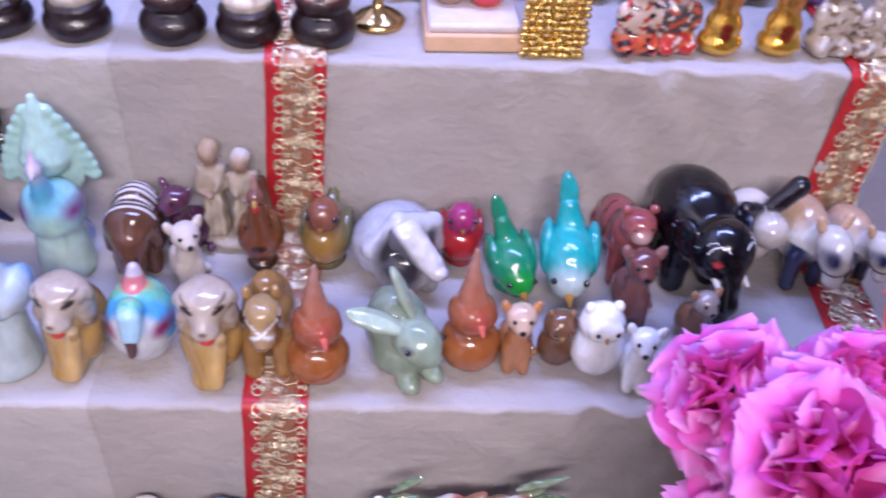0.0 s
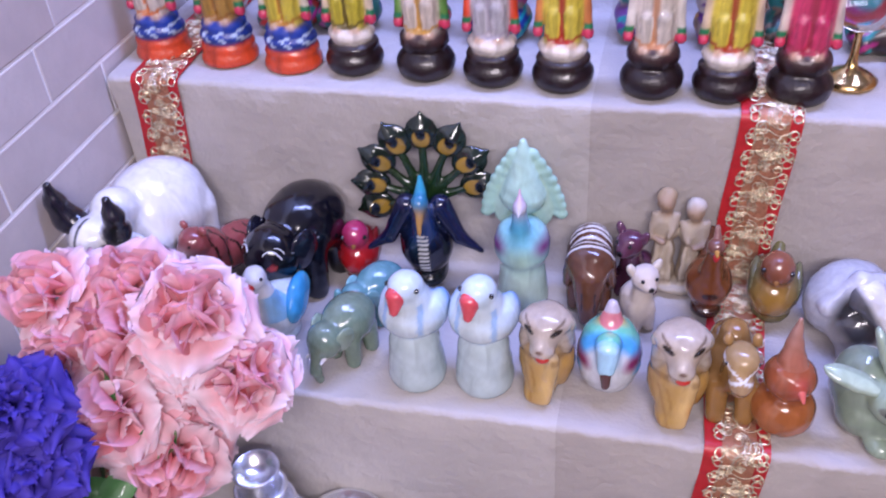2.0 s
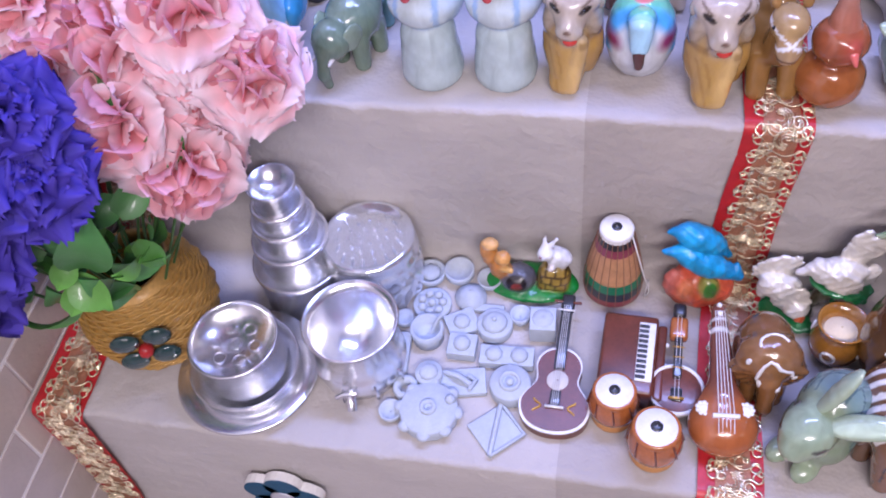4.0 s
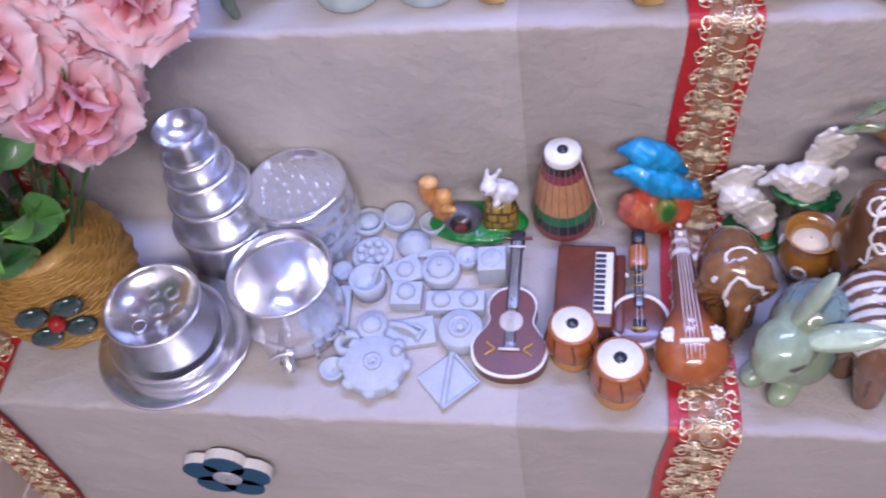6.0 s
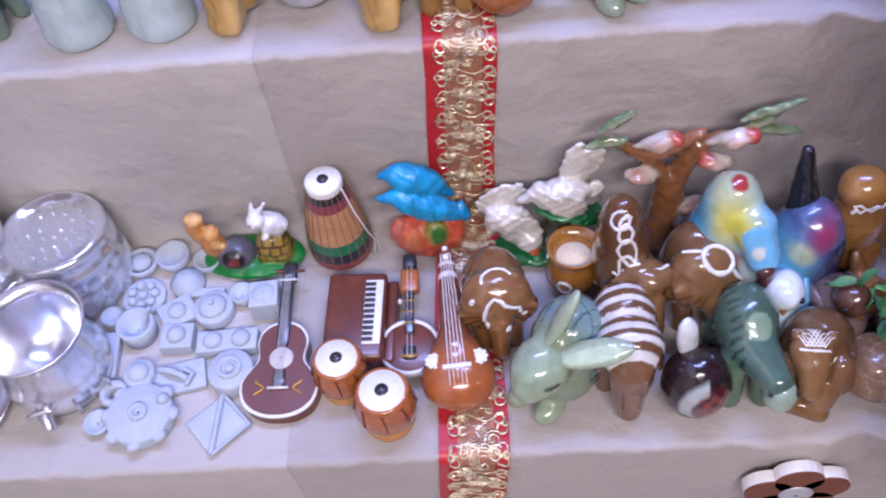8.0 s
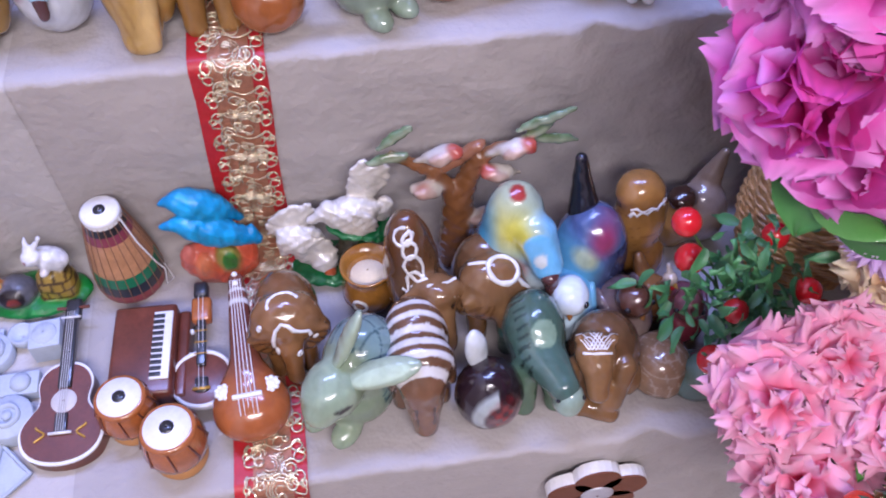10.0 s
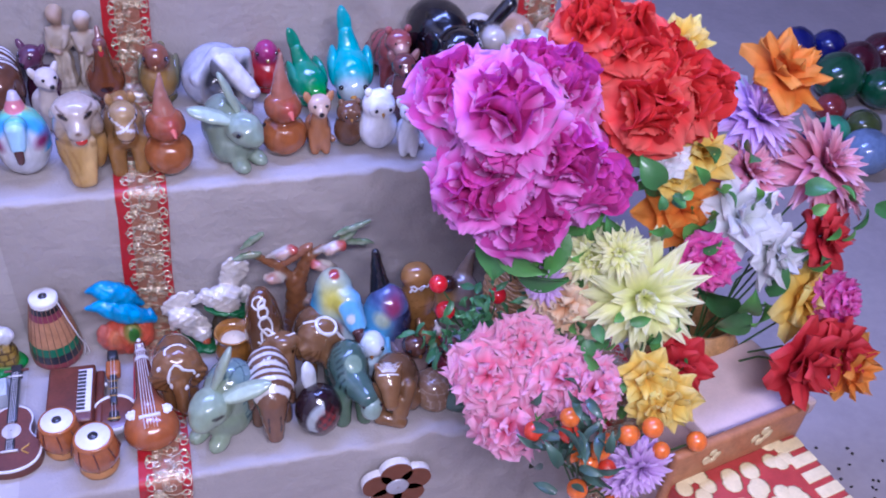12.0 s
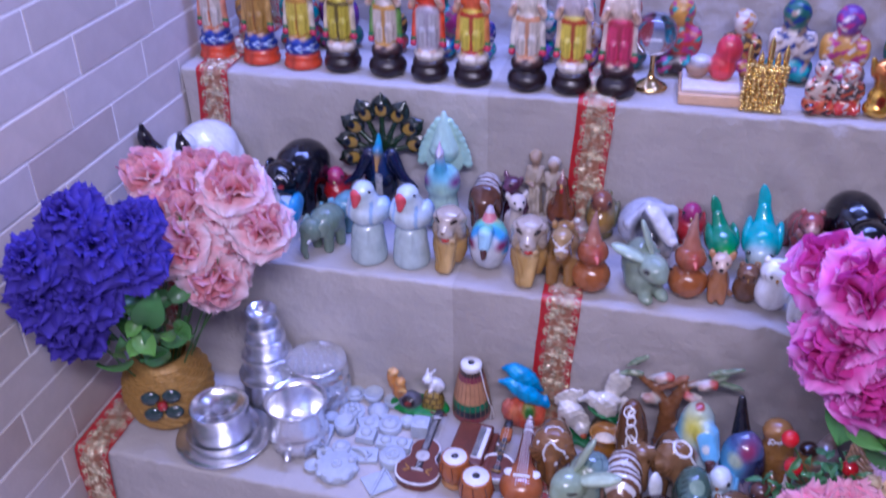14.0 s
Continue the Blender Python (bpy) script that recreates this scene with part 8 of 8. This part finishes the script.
FL = {
    "rose": kinds("rose", ROSE, [(0.96, 0.33, 0.36), (0.98, 0.56, 0.63), (0.99, 0.78, 0.88)], 3),
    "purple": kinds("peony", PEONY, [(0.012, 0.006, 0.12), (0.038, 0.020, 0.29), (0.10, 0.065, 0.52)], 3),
    "magenta": kinds("rose", ROSE, [(0.72, 0.03, 0.30), (0.80, 0.10, 0.50), (0.87, 0.36, 0.80)], 3),
    "red": kinds("rose", ROSE, [(0.66, 0.015, 0.02), (0.90, 0.06, 0.05), (0.95, 0.19, 0.14)], 2),
    "pink": kinds("carnation", CARNATION, [(0.95, 0.14, 0.31), (0.97, 0.33, 0.51), (0.98, 0.53, 0.70)], 3),
    "yellow": kinds("chrysanthemum", MUM, [(0.78, 0.84, 0.20), (0.91, 0.95, 0.40), (0.96, 0.98, 0.66)], 2),
    "white": kinds("lily", LILY, [(0.70, 0.74, 0.66), (0.88, 0.90, 0.92), (0.92, 0.92, 0.95)], 1),
    "lilac": kinds("chrysanthemum", MUM, [(0.52, 0.28, 0.60), (0.74, 0.48, 0.86), (0.86, 0.66, 0.95)], 1),
    "peach": kinds("carnation", CARNATION, [(0.90, 0.48, 0.20), (0.96, 0.66, 0.38), (0.97, 0.80, 0.58)], 1),
    "gold": kinds("lily", LILY, [(0.85, 0.46, 0.03), (0.95, 0.68, 0.10), (0.97, 0.80, 0.26)], 1),
    "orange": kinds("lily", LILY, [(0.75, 0.14, 0.01), (0.90, 0.28, 0.02), (0.95, 0.40, 0.06)], 1),
    "scarlet": kinds("lily", LILY, [(0.42, 0.01, 0.015), (0.62, 0.02, 0.03), (0.74, 0.06, 0.06)], 1),
    "dusty": kinds("chrysanthemum", MUM, [(0.60, 0.14, 0.24), (0.84, 0.34, 0.44), (0.92, 0.58, 0.64)], 1),
    "fuchsia": kinds("carnation", CARNATION, [(0.56, 0.02, 0.22), (0.78, 0.06, 0.36), (0.85, 0.20, 0.50)], 1),
}
PETAL_NAME = {"rose": "rose", "purple": "peony", "magenta": "rose", "red": "rose", "pink": "carnation", "yellow": "chrysanthemum", "white": "lily", "lilac": "chrysanthemum", "peach": "carnation", "gold": "lily", "orange": "lily", "scarlet": "lily", "dusty": "chrysanthemum", "fuchsia": "carnation"}


def leaf_mesh(length, wide, col, seed):
    V, F, C = [], [], []
    for side in (0,):
        petal(V, F, C, 0, radians(35), length, wide, radians(60), 0.35, 0.002, [tuple(v * 0.7 for v in col), col, tuple(v * 1.25 for v in col)], seed, 0.85, 5, 8)
    me = paint_mesh("leaf", V, F, C, 1.0)
    me.materials.append(LEAF)
    return me


LEAVES = [leaf_mesh(0.062, 0.017, (0.08, 0.25, 0.045), 1), leaf_mesh(0.05, 0.02, (0.13, 0.34, 0.06), 2), leaf_mesh(0.07, 0.026, (0.065, 0.21, 0.055), 3)]
STEM = plain("green_stem", (0.05, 0.12, 0.03), 0.5)


def facing(p, way, roll):
    q = Vector(way).to_track_quat("Z", "Y").to_matrix().to_4x4()
    return Matrix.Translation(p) @ q @ pose(0, 0, 0, 0, 0, roll)


def bouquet(label, heart, mouth, flowers, leaves=(), seed=1, view=(0.0, -0.55, 0.62)):
    """flowers: (kind, place, size). Each turns away from the heart, and its stem runs to the vase's mouth."""
    rnd = random.Random(seed)
    thing = empty("flower_bouquet", pose(*mouth))
    inv = pose(*mouth).inverted()
    for kind, p, size in flowers:
        ob = new(PETAL_NAME[kind], rnd.choice(FL[kind]))
        ob.parent = thing
        way = (Vector(p) - Vector(heart)).normalized() * 0.7 + Vector(view) + Vector((rnd.uniform(-0.15, 0.15), rnd.uniform(-0.1, 0.1), rnd.uniform(-0.1, 0.1)))
        way.normalize()
        ob.matrix_basis = inv @ facing(Vector(p) - way * 0.018 * size, way, rnd.uniform(0, 360)) @ Matrix.Scale(size, 4)
        a, b = inv @ (Vector(p) - way * 0.02 * size), Vector((0, 0, -0.06)) + Vector((rnd.uniform(-1, 1), rnd.uniform(-1, 1), 0)) * 0.012
        part("stem", tube([a, a * 0.75 + b * 0.25 - inv.to_3x3() @ way * 0.02, a * 0.35 + b * 0.65, b], 0.0016, 5), STEM, thing)
    for p, way, size in leaves:
        ob = new("leaf", rnd.choice(LEAVES))
        ob.parent = thing
        ob.matrix_basis = inv @ facing(p, way, rnd.uniform(0, 360)) @ Matrix.Scale(size, 4)
    return tagged(thing, label, "flowers", "bouquets of artificial flowers")


def spray(centre, spread, count, seed, size=1.0, drop=0.3):
    rnd = random.Random(seed)
    res = []
    for _ in range(count):
        d = Vector((rnd.uniform(-1, 1), rnd.uniform(-1, 0.6), rnd.uniform(-1, 0.8)))
        p = Vector(centre) + Vector([a * b for a, b in zip(d, spread)])
        w = Vector((d.x, d.y - 0.5, d.z + 0.4 - drop))
        res.append((p, w, size * rnd.uniform(0.7, 1.2)))
    return res


bouquet("bouquet of pale pink ruffled silk roses with green leaves", (-0.73, 0.60, 0.60), (-0.822, 0.540, 0.345),
        [("rose", p, s * 1.1) for p, s in [((-0.824, 0.586, 0.703), 1.0), ((-0.740, 0.61, 0.705), 0.95), ((-0.655, 0.572, 0.712), 1.08), ((-0.612, 0.566, 0.642), 0.95), ((-0.740, 0.511, 0.618), 1.08), ((-0.682, 0.510, 0.550), 1.05), ((-0.742, 0.565, 0.672), 1.05),
                                     ((-0.655, 0.575, 0.600), 0.9), ((-0.690, 0.575, 0.655), 0.8), ((-0.80, 0.55, 0.655), 0.9)]],
        spray((-0.825, 0.49, 0.49), (0.085, 0.06, 0.055), 54, 5, 0.85) + spray((-0.70, 0.545, 0.60), (0.03, 0.02, 0.03), 4, 8, 0.8), 1)
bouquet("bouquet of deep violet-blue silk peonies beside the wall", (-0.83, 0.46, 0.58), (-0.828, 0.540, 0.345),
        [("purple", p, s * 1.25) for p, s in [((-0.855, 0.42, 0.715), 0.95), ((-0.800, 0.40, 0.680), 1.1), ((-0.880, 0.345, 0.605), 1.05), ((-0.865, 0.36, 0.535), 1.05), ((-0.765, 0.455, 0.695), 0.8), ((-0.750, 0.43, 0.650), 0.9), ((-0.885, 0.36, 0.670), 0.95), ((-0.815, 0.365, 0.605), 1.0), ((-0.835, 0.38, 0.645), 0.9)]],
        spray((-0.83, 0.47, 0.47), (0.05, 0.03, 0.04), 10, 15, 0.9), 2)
bouquet("bouquet of magenta silk roses with green leaves", (0.275, 0.52, 0.64), (0.325, 0.575, 0.40),
        [("magenta", p, s) for p, s in [((0.212, 0.43, 0.752), 1.25), ((0.306, 0.50, 0.734), 1.1), ((0.174, 0.50, 0.734), 1.1), ((0.182, 0.42, 0.650), 1.15), ((0.255, 0.41, 0.600), 1.2), ((0.352, 0.44, 0.618), 1.1), ((0.290, 0.42, 0.680), 1.05), ((0.215, 0.43, 0.690), 1.0), ((0.320, 0.43, 0.640), 0.95), ((0.258, 0.49, 0.755), 0.95)]],
        spray((0.30, 0.50, 0.54), (0.07, 0.05, 0.05), 16, 9, 1.0), 3)
bouquet("bouquet of bright red silk roses", (0.44, 0.56, 0.66), (0.345, 0.585, 0.40),
        [("red", p, s) for p, s in [((0.405, 0.475, 0.694), 1.2), ((0.487, 0.500, 0.700), 1.15), ((0.388, 0.545, 0.758), 1.15), ((0.345, 0.56, 0.772), 0.95), ((0.436, 0.53, 0.734), 1.0), ((0.500, 0.515, 0.640), 0.9)]],
        spray((0.43, 0.53, 0.60), (0.07, 0.04, 0.05), 12, 19, 1.0), 4)
bouquet("mixed bunch of yellow, white, orange and lilac silk flowers", (0.52, 0.50, 0.50), (0.56, 0.475, 0.30),
        [("yellow", (0.388, 0.36, 0.505), 1.6), ("yellow", (0.338, 0.42, 0.522), 0.9), ("peach", (0.306, 0.405, 0.458), 1.35), ("orange", (0.477, 0.47, 0.545), 1.2), ("gold", (0.498, 0.49, 0.618), 0.9), ("white", (0.552, 0.43, 0.552), 1.2), ("white", (0.620, 0.42, 0.486), 1.1),
         ("lilac", (0.612, 0.54, 0.640), 1.25), ("dusty", (0.589, 0.49, 0.584), 1.15), ("fuchsia", (0.488, 0.385, 0.520), 0.95), ("gold", (0.665, 0.38, 0.425), 1.25), ("scarlet", (0.625, 0.30, 0.396), 1.4), ("scarlet", (0.680, 0.31, 0.400), 1.1), ("orange", (0.645, 0.56, 0.688), 1.3),
         ("dusty", (0.705, 0.48, 0.590), 1.5), ("fuchsia", (0.705, 0.36, 0.440), 1.0), ("scarlet", (0.685, 0.42, 0.510), 1.1), ("scarlet", (0.432, 0.315, 0.418), 1.0), ("gold", (0.379, 0.295, 0.435), 0.85), ("gold", (0.406, 0.275, 0.410), 0.95), ("peach", (0.350, 0.40, 0.455), 0.8), ("gold", (0.385, 0.275, 0.405), 0.7), ("yellow", (0.36, 0.40, 0.55), 0.7), ("gold", (0.455, 0.47, 0.60), 0.7), ("white", (0.440, 0.47, 0.625), 0.6), ("dusty", (0.735, 0.47, 0.545), 1.0), ("lilac", (0.340, 0.228, 0.340), 0.7), ("gold", (0.478, 0.57, 0.735), 0.8), ("lilac", (0.356, 0.222, 0.362), 0.8), ("lilac", (0.285, 0.43, 0.480), 0.6), ("orange", (0.70, 0.30, 0.375), 1.0)],
        spray((0.47, 0.47, 0.56), (0.10, 0.06, 0.08), 24, 29, 0.6) + spray((0.42, 0.44, 0.55), (0.09, 0.05, 0.07), 26, 51, 0.36) + spray((0.36, 0.36, 0.46), (0.08, 0.04, 0.05), 30, 53, 0.4) + spray((0.66, 0.44, 0.52), (0.07, 0.05, 0.07), 18, 27, 0.5) + spray((0.59, 0.41, 0.43), (0.03, 0.02, 0.03), 6, 39, 1.0) + spray((0.33, 0.32, 0.39), (0.05, 0.03, 0.04), 12, 33, 0.45), 5)
bouquet("bunch of ruffled pink silk carnations", (0.27, 0.36, 0.43), (0.335, 0.315, 0.30),
        [("pink", p, s) for p, s in [((0.186, 0.330, 0.450), 1.3), ((0.206, 0.288, 0.388), 1.3), ((0.234, 0.345, 0.480), 1.1), ((0.276, 0.300, 0.462), 1.15), ((0.319, 0.283, 0.444), 1.25), ((0.246, 0.325, 0.440), 0.9)]],
        spray((0.29, 0.315, 0.39), (0.05, 0.02, 0.03), 18, 43, 0.45), 6)


def woven_vase(at, r, h, material, label, flowers=False):
    thing = empty("woven_vase", pose(*at))
    prof = [(0.02, 0.0), (r * 0.62, 0.0), (r * 0.86, h * 0.14), (r, h * 0.42), (r * 0.95, h * 0.66), (r * 0.72, h * 0.88), (r * 0.60, h), (r * 0.54, h), (r * 0.6, h * 0.86), (r * 0.4, h * 0.6)]
    body = part("body", lathe(prof, 40), material, thing)
    bm = bmesh.new()
    rows = 24
    for j in range(rows):
        z = h * (0.06 + 0.88 * j / rows)
        rr = float(np.interp(z, [q[1] for q in prof[1:7]], [q[0] for q in prof[1:7]]))
        tube([((rr + 0.0018 * math.sin(i * math.pi / 2 + j * math.pi / 2)) * math.cos(2 * math.pi * i / 64), (rr + 0.0018 * math.sin(i * math.pi / 2 + j * math.pi / 2)) * math.sin(2 * math.pi * i / 64), z) for i in range(65)], 0.0021, 5, bm)
    tagged(part("weave", bm, material, thing), kind="stuff")
    if flowers:
        for a, z in ((-1.15, 0.60),):
            bm = bmesh.new()
            for k in range(4):
                t = math.pi / 4 + math.pi / 2 * k
                ball(bm, (0.024 * math.cos(t), 0, 0.024 * math.sin(t)), (0.016, 0.006, 0.014), 12, 0)
            ball(bm, (0, -0.002, 0), 0.009, 8, 1)
            ob = part("glass_flower", bm, [plain("dark_glass_petal", (0.02, 0.05, 0.05), 0.08, 0, 0.8), plain("red_bead", (0.35, 0.02, 0.02), 0.2)], thing, "dark glass petals round a red bead")
            ob.matrix_local = pose((r + 0.004) * math.cos(a), (r + 0.004) * math.sin(a), h * z, 0, 0, math.degrees(a) + 90)
    return tagged(thing, label, "vase")


STRAW = plain("golden_straw", (0.40, 0.23, 0.055), 0.42, 0.25, 0.1, 0.4, 160, 0.5)
DARK_STRAW = plain("brown_cane", (0.42, 0.23, 0.085), 0.35, 0, 0.3, 0.5, 120, 0.5)
woven_vase((-0.822, 0.542, C_Z + 0.001), 0.076, 0.135, STRAW, "round golden straw vase with dark glass flower", True)
woven_vase((0.352, 0.590, C_Z + 0.001), 0.066, 0.165, DARK_STRAW, "brown cane vase on the lower shelf")
woven_vase((0.56, 0.475, GROUND + 0.001), 0.09, 0.37, DARK_STRAW, "tall dark brown floor vase")


def berry_branch(at, top, label, berries, colours, leaf_col, leaf_centre, leaf_spread, count, seed, leaf_size=0.032):
    thing = empty("berry_branch", pose(*at))
    inv = pose(*at).inverted()
    rnd = random.Random(seed)
    for p, r in berries:
        part("twig", tube([(0, 0, 0.0), inv @ Vector(p) * 0.5 + Vector((0, 0, 0.02)), inv @ Vector(p)], 0.0013, 5), STEM, thing)
    for p, r in berries:
        b = bmesh.new()
        ball(b, (0, 0, 0), r, 16)
        ball(b, (0, 0, -r * 0.97), r * 0.14, 6)
        ob = part("berry", b, rnd.choice(colours), thing)
        ob.location = inv @ Vector(p)
    me = leaf_mesh(leaf_size, leaf_size * 0.2, leaf_col, seed)
    for _ in range(count):
        p = Vector([c + s * rnd.gauss(0, 0.55) for c, s in zip(leaf_centre, leaf_spread)])
        ob = new("leaf", me)
        ob.parent = thing
        ob.matrix_basis = inv @ facing(p, (rnd.uniform(-1, 1), rnd.uniform(-1, 0.3), rnd.uniform(-0.2, 1)), rnd.uniform(0, 360)) @ Matrix.Scale(rnd.uniform(0.7, 1.3), 4)
    return tagged(thing, label, "branch")


CHERRY = plain("red_berry", (0.55, 0.012, 0.02), 0.2, 0, 0.6, 0.1, 30, 0)
ORANGE_BERRY = plain("orange_berry", (0.72, 0.16, 0.02), 0.22, 0, 0.6, 0.25, 30, 0)
RED_BERRY = plain("scarlet_berry", (0.60, 0.05, 0.02), 0.22, 0, 0.6, 0.25, 30, 0)
berry_branch((0.262, 0.52, C_Z + 0.004), None, "dark green branch with shiny red berries on the shelf",
             [((0.185, 0.515, 0.424), 0.0125), ((0.197, 0.512, 0.376), 0.0135), ((0.202, 0.438, 0.333), 0.013), ((0.222, 0.462, 0.366), 0.011), ((0.272, 0.52, 0.383), 0.012), ((0.285, 0.47, 0.37), 0.012), ((0.30, 0.46, 0.35), 0.011)],
             [CHERRY], (0.07, 0.22, 0.08), (0.245, 0.49, 0.345), (0.055, 0.05, 0.055), 200, 6, 0.022)
berry_branch((0.33, 0.30, GROUND + 0.25), None, "branch of glossy orange-red berries with grey-green leaves",
             [((0.232, 0.275, 0.412), 0.0120), ((0.263, 0.260, 0.447), 0.0115), ((0.264, 0.255, 0.425), 0.0115), ((0.269, 0.250, 0.397), 0.0125), ((0.303, 0.245, 0.398), 0.0125), ((0.337, 0.250, 0.408), 0.0120), ((0.366, 0.250, 0.415), 0.0125), ((0.434, 0.250, 0.371), 0.0125), ((0.315, 0.240, 0.366), 0.0115), ((0.293, 0.245, 0.376), 0.0115), ((0.281, 0.235, 0.343), 0.0125), ((0.331, 0.230, 0.305), 0.0115), ((0.380, 0.240, 0.382), 0.0105), ((0.322, 0.262, 0.385), 0.0105), ((0.350, 0.262, 0.392), 0.0105)],
             [ORANGE_BERRY, RED_BERRY, ORANGE_BERRY], (0.06, 0.12, 0.08), (0.27, 0.25, 0.41), (0.045, 0.03, 0.05), 60, 7)


def gift_pot():
    """A square floor planter covered with floral paper: brown rim band, red sides with cream flowers."""
    thing = empty("floral_planter", pose(0.528, 0.190, GROUND, 0, 0, 11))
    red = plain("red_floral_paper", (0.42, 0.05, 0.04), 0.45, 0, 0.2, 0.2, 30)
    band = plain("russet_band", (0.40, 0.17, 0.07), 0.5, 0, 0.2, 0.3, 40)
    cream = plain("cream_print", (0.72, 0.60, 0.32), 0.5, 0, 0, 0.15, 60)
    bm = slab(bmesh.new(), (-0.10, -0.075, 0), (0.10, 0.075, 0.33), 0.006)
    part("box", bm, red, thing)
    part("rim", slab(bmesh.new(), (-0.106, 0.072, 0.0), (0.106, 0.086, 0.385), 0.006), band, thing, "russet rim band")
    rnd = random.Random(12)
    def blossom(x, z, r, y, flat=False):
        b = bmesh.new()
        for k in range(5):
            a = 2 * math.pi * k / 5 + rnd.uniform(0, 1)
            ball(b, (r * 0.6 * math.cos(a), 0, r * 0.6 * math.sin(a)), (r * 0.45, 0.0012, r * 0.45), 8)
        o = part("printed_flower", b, cream, thing)
        o.matrix_local = pose(x, z, y, 90, 0, 0) if flat else pose(x, y, z)
    for x, z, r in [(-0.07, 0.30, 0.026), (-0.01, 0.27, 0.03), (0.05, 0.30, 0.025), (-0.05, 0.21, 0.03), (0.02, 0.19, 0.028), (-0.085, 0.25, 0.018), (0.0, 0.11, 0.03), (-0.06, 0.12, 0.024), (0.06, 0.13, 0.02)]:
        blossom(x, z, r, -0.0765)
        blossom(x * 1.05, (z - 0.205) * 0.62, r, 0.3308, True)
    for x, z, r in [(-0.05, 0.35, 0.014), (0.03, 0.35, 0.017)]:
        blossom(x, z + 0.012, r, 0.0708)
    for k in range(6):
        part("cream_stripe", slab(bmesh.new(), (0.062, -0.068 + 0.024 * k, 0.329), (0.098, -0.052 + 0.024 * k, 0.3318), 0.001), cream, thing)
    return tagged(thing, "floral paper planter, red and cream with a russet rim", "planter")


gift_pot()


def carton():
    thing = empty("pink_carton", pose(0.562, 0.352, GROUND, 0, 0, 14))
    bm = slab(bmesh.new(), (-0.085, -0.06, 0), (0.085, 0.06, 0.34), 0.004)
    part("box", bm, plain("pink_card", (0.56, 0.40, 0.36), 0.6, 0, 0, 0.1, 40), thing)
    part("lid", slab(bmesh.new(), (-0.088, -0.063, 0.322), (0.088, 0.063, 0.346), 0.004), plain("pale_pink_card", (0.64, 0.50, 0.46), 0.6, 0, 0, 0.1, 40), thing)
    return tagged(thing, "tall dusty pink cardboard carton on the floor", "carton")


carton()

# ---- wall tiles, last ----
def brick_mesh(w, h):
    bm = slab(bmesh.new(), (-0.006, -w / 2, -h / 2), (0.0016, w / 2, h / 2), 0.0012)
    me = bpy.data.meshes.new("brick")
    bm.to_mesh(me)
    bm.free()
    me.materials.append(BRICK)
    return me


BRICK_FULL = brick_mesh(0.224, 0.0655)
rb = random.Random(4)
for course in range(17):
    z = GROUND + 0.026 + 0.0705 * course
    for i in range(9):
        y = -0.36 + 0.228 * i + (0.0, 0.13, 0.06, 0.18)[course % 4]
        ob = new("brick", BRICK_FULL)
        ob.parent = wall_left
        ob.matrix_world = pose(LEFT - 0.004 + rb.uniform(-0.0006, 0.0006), y, z)
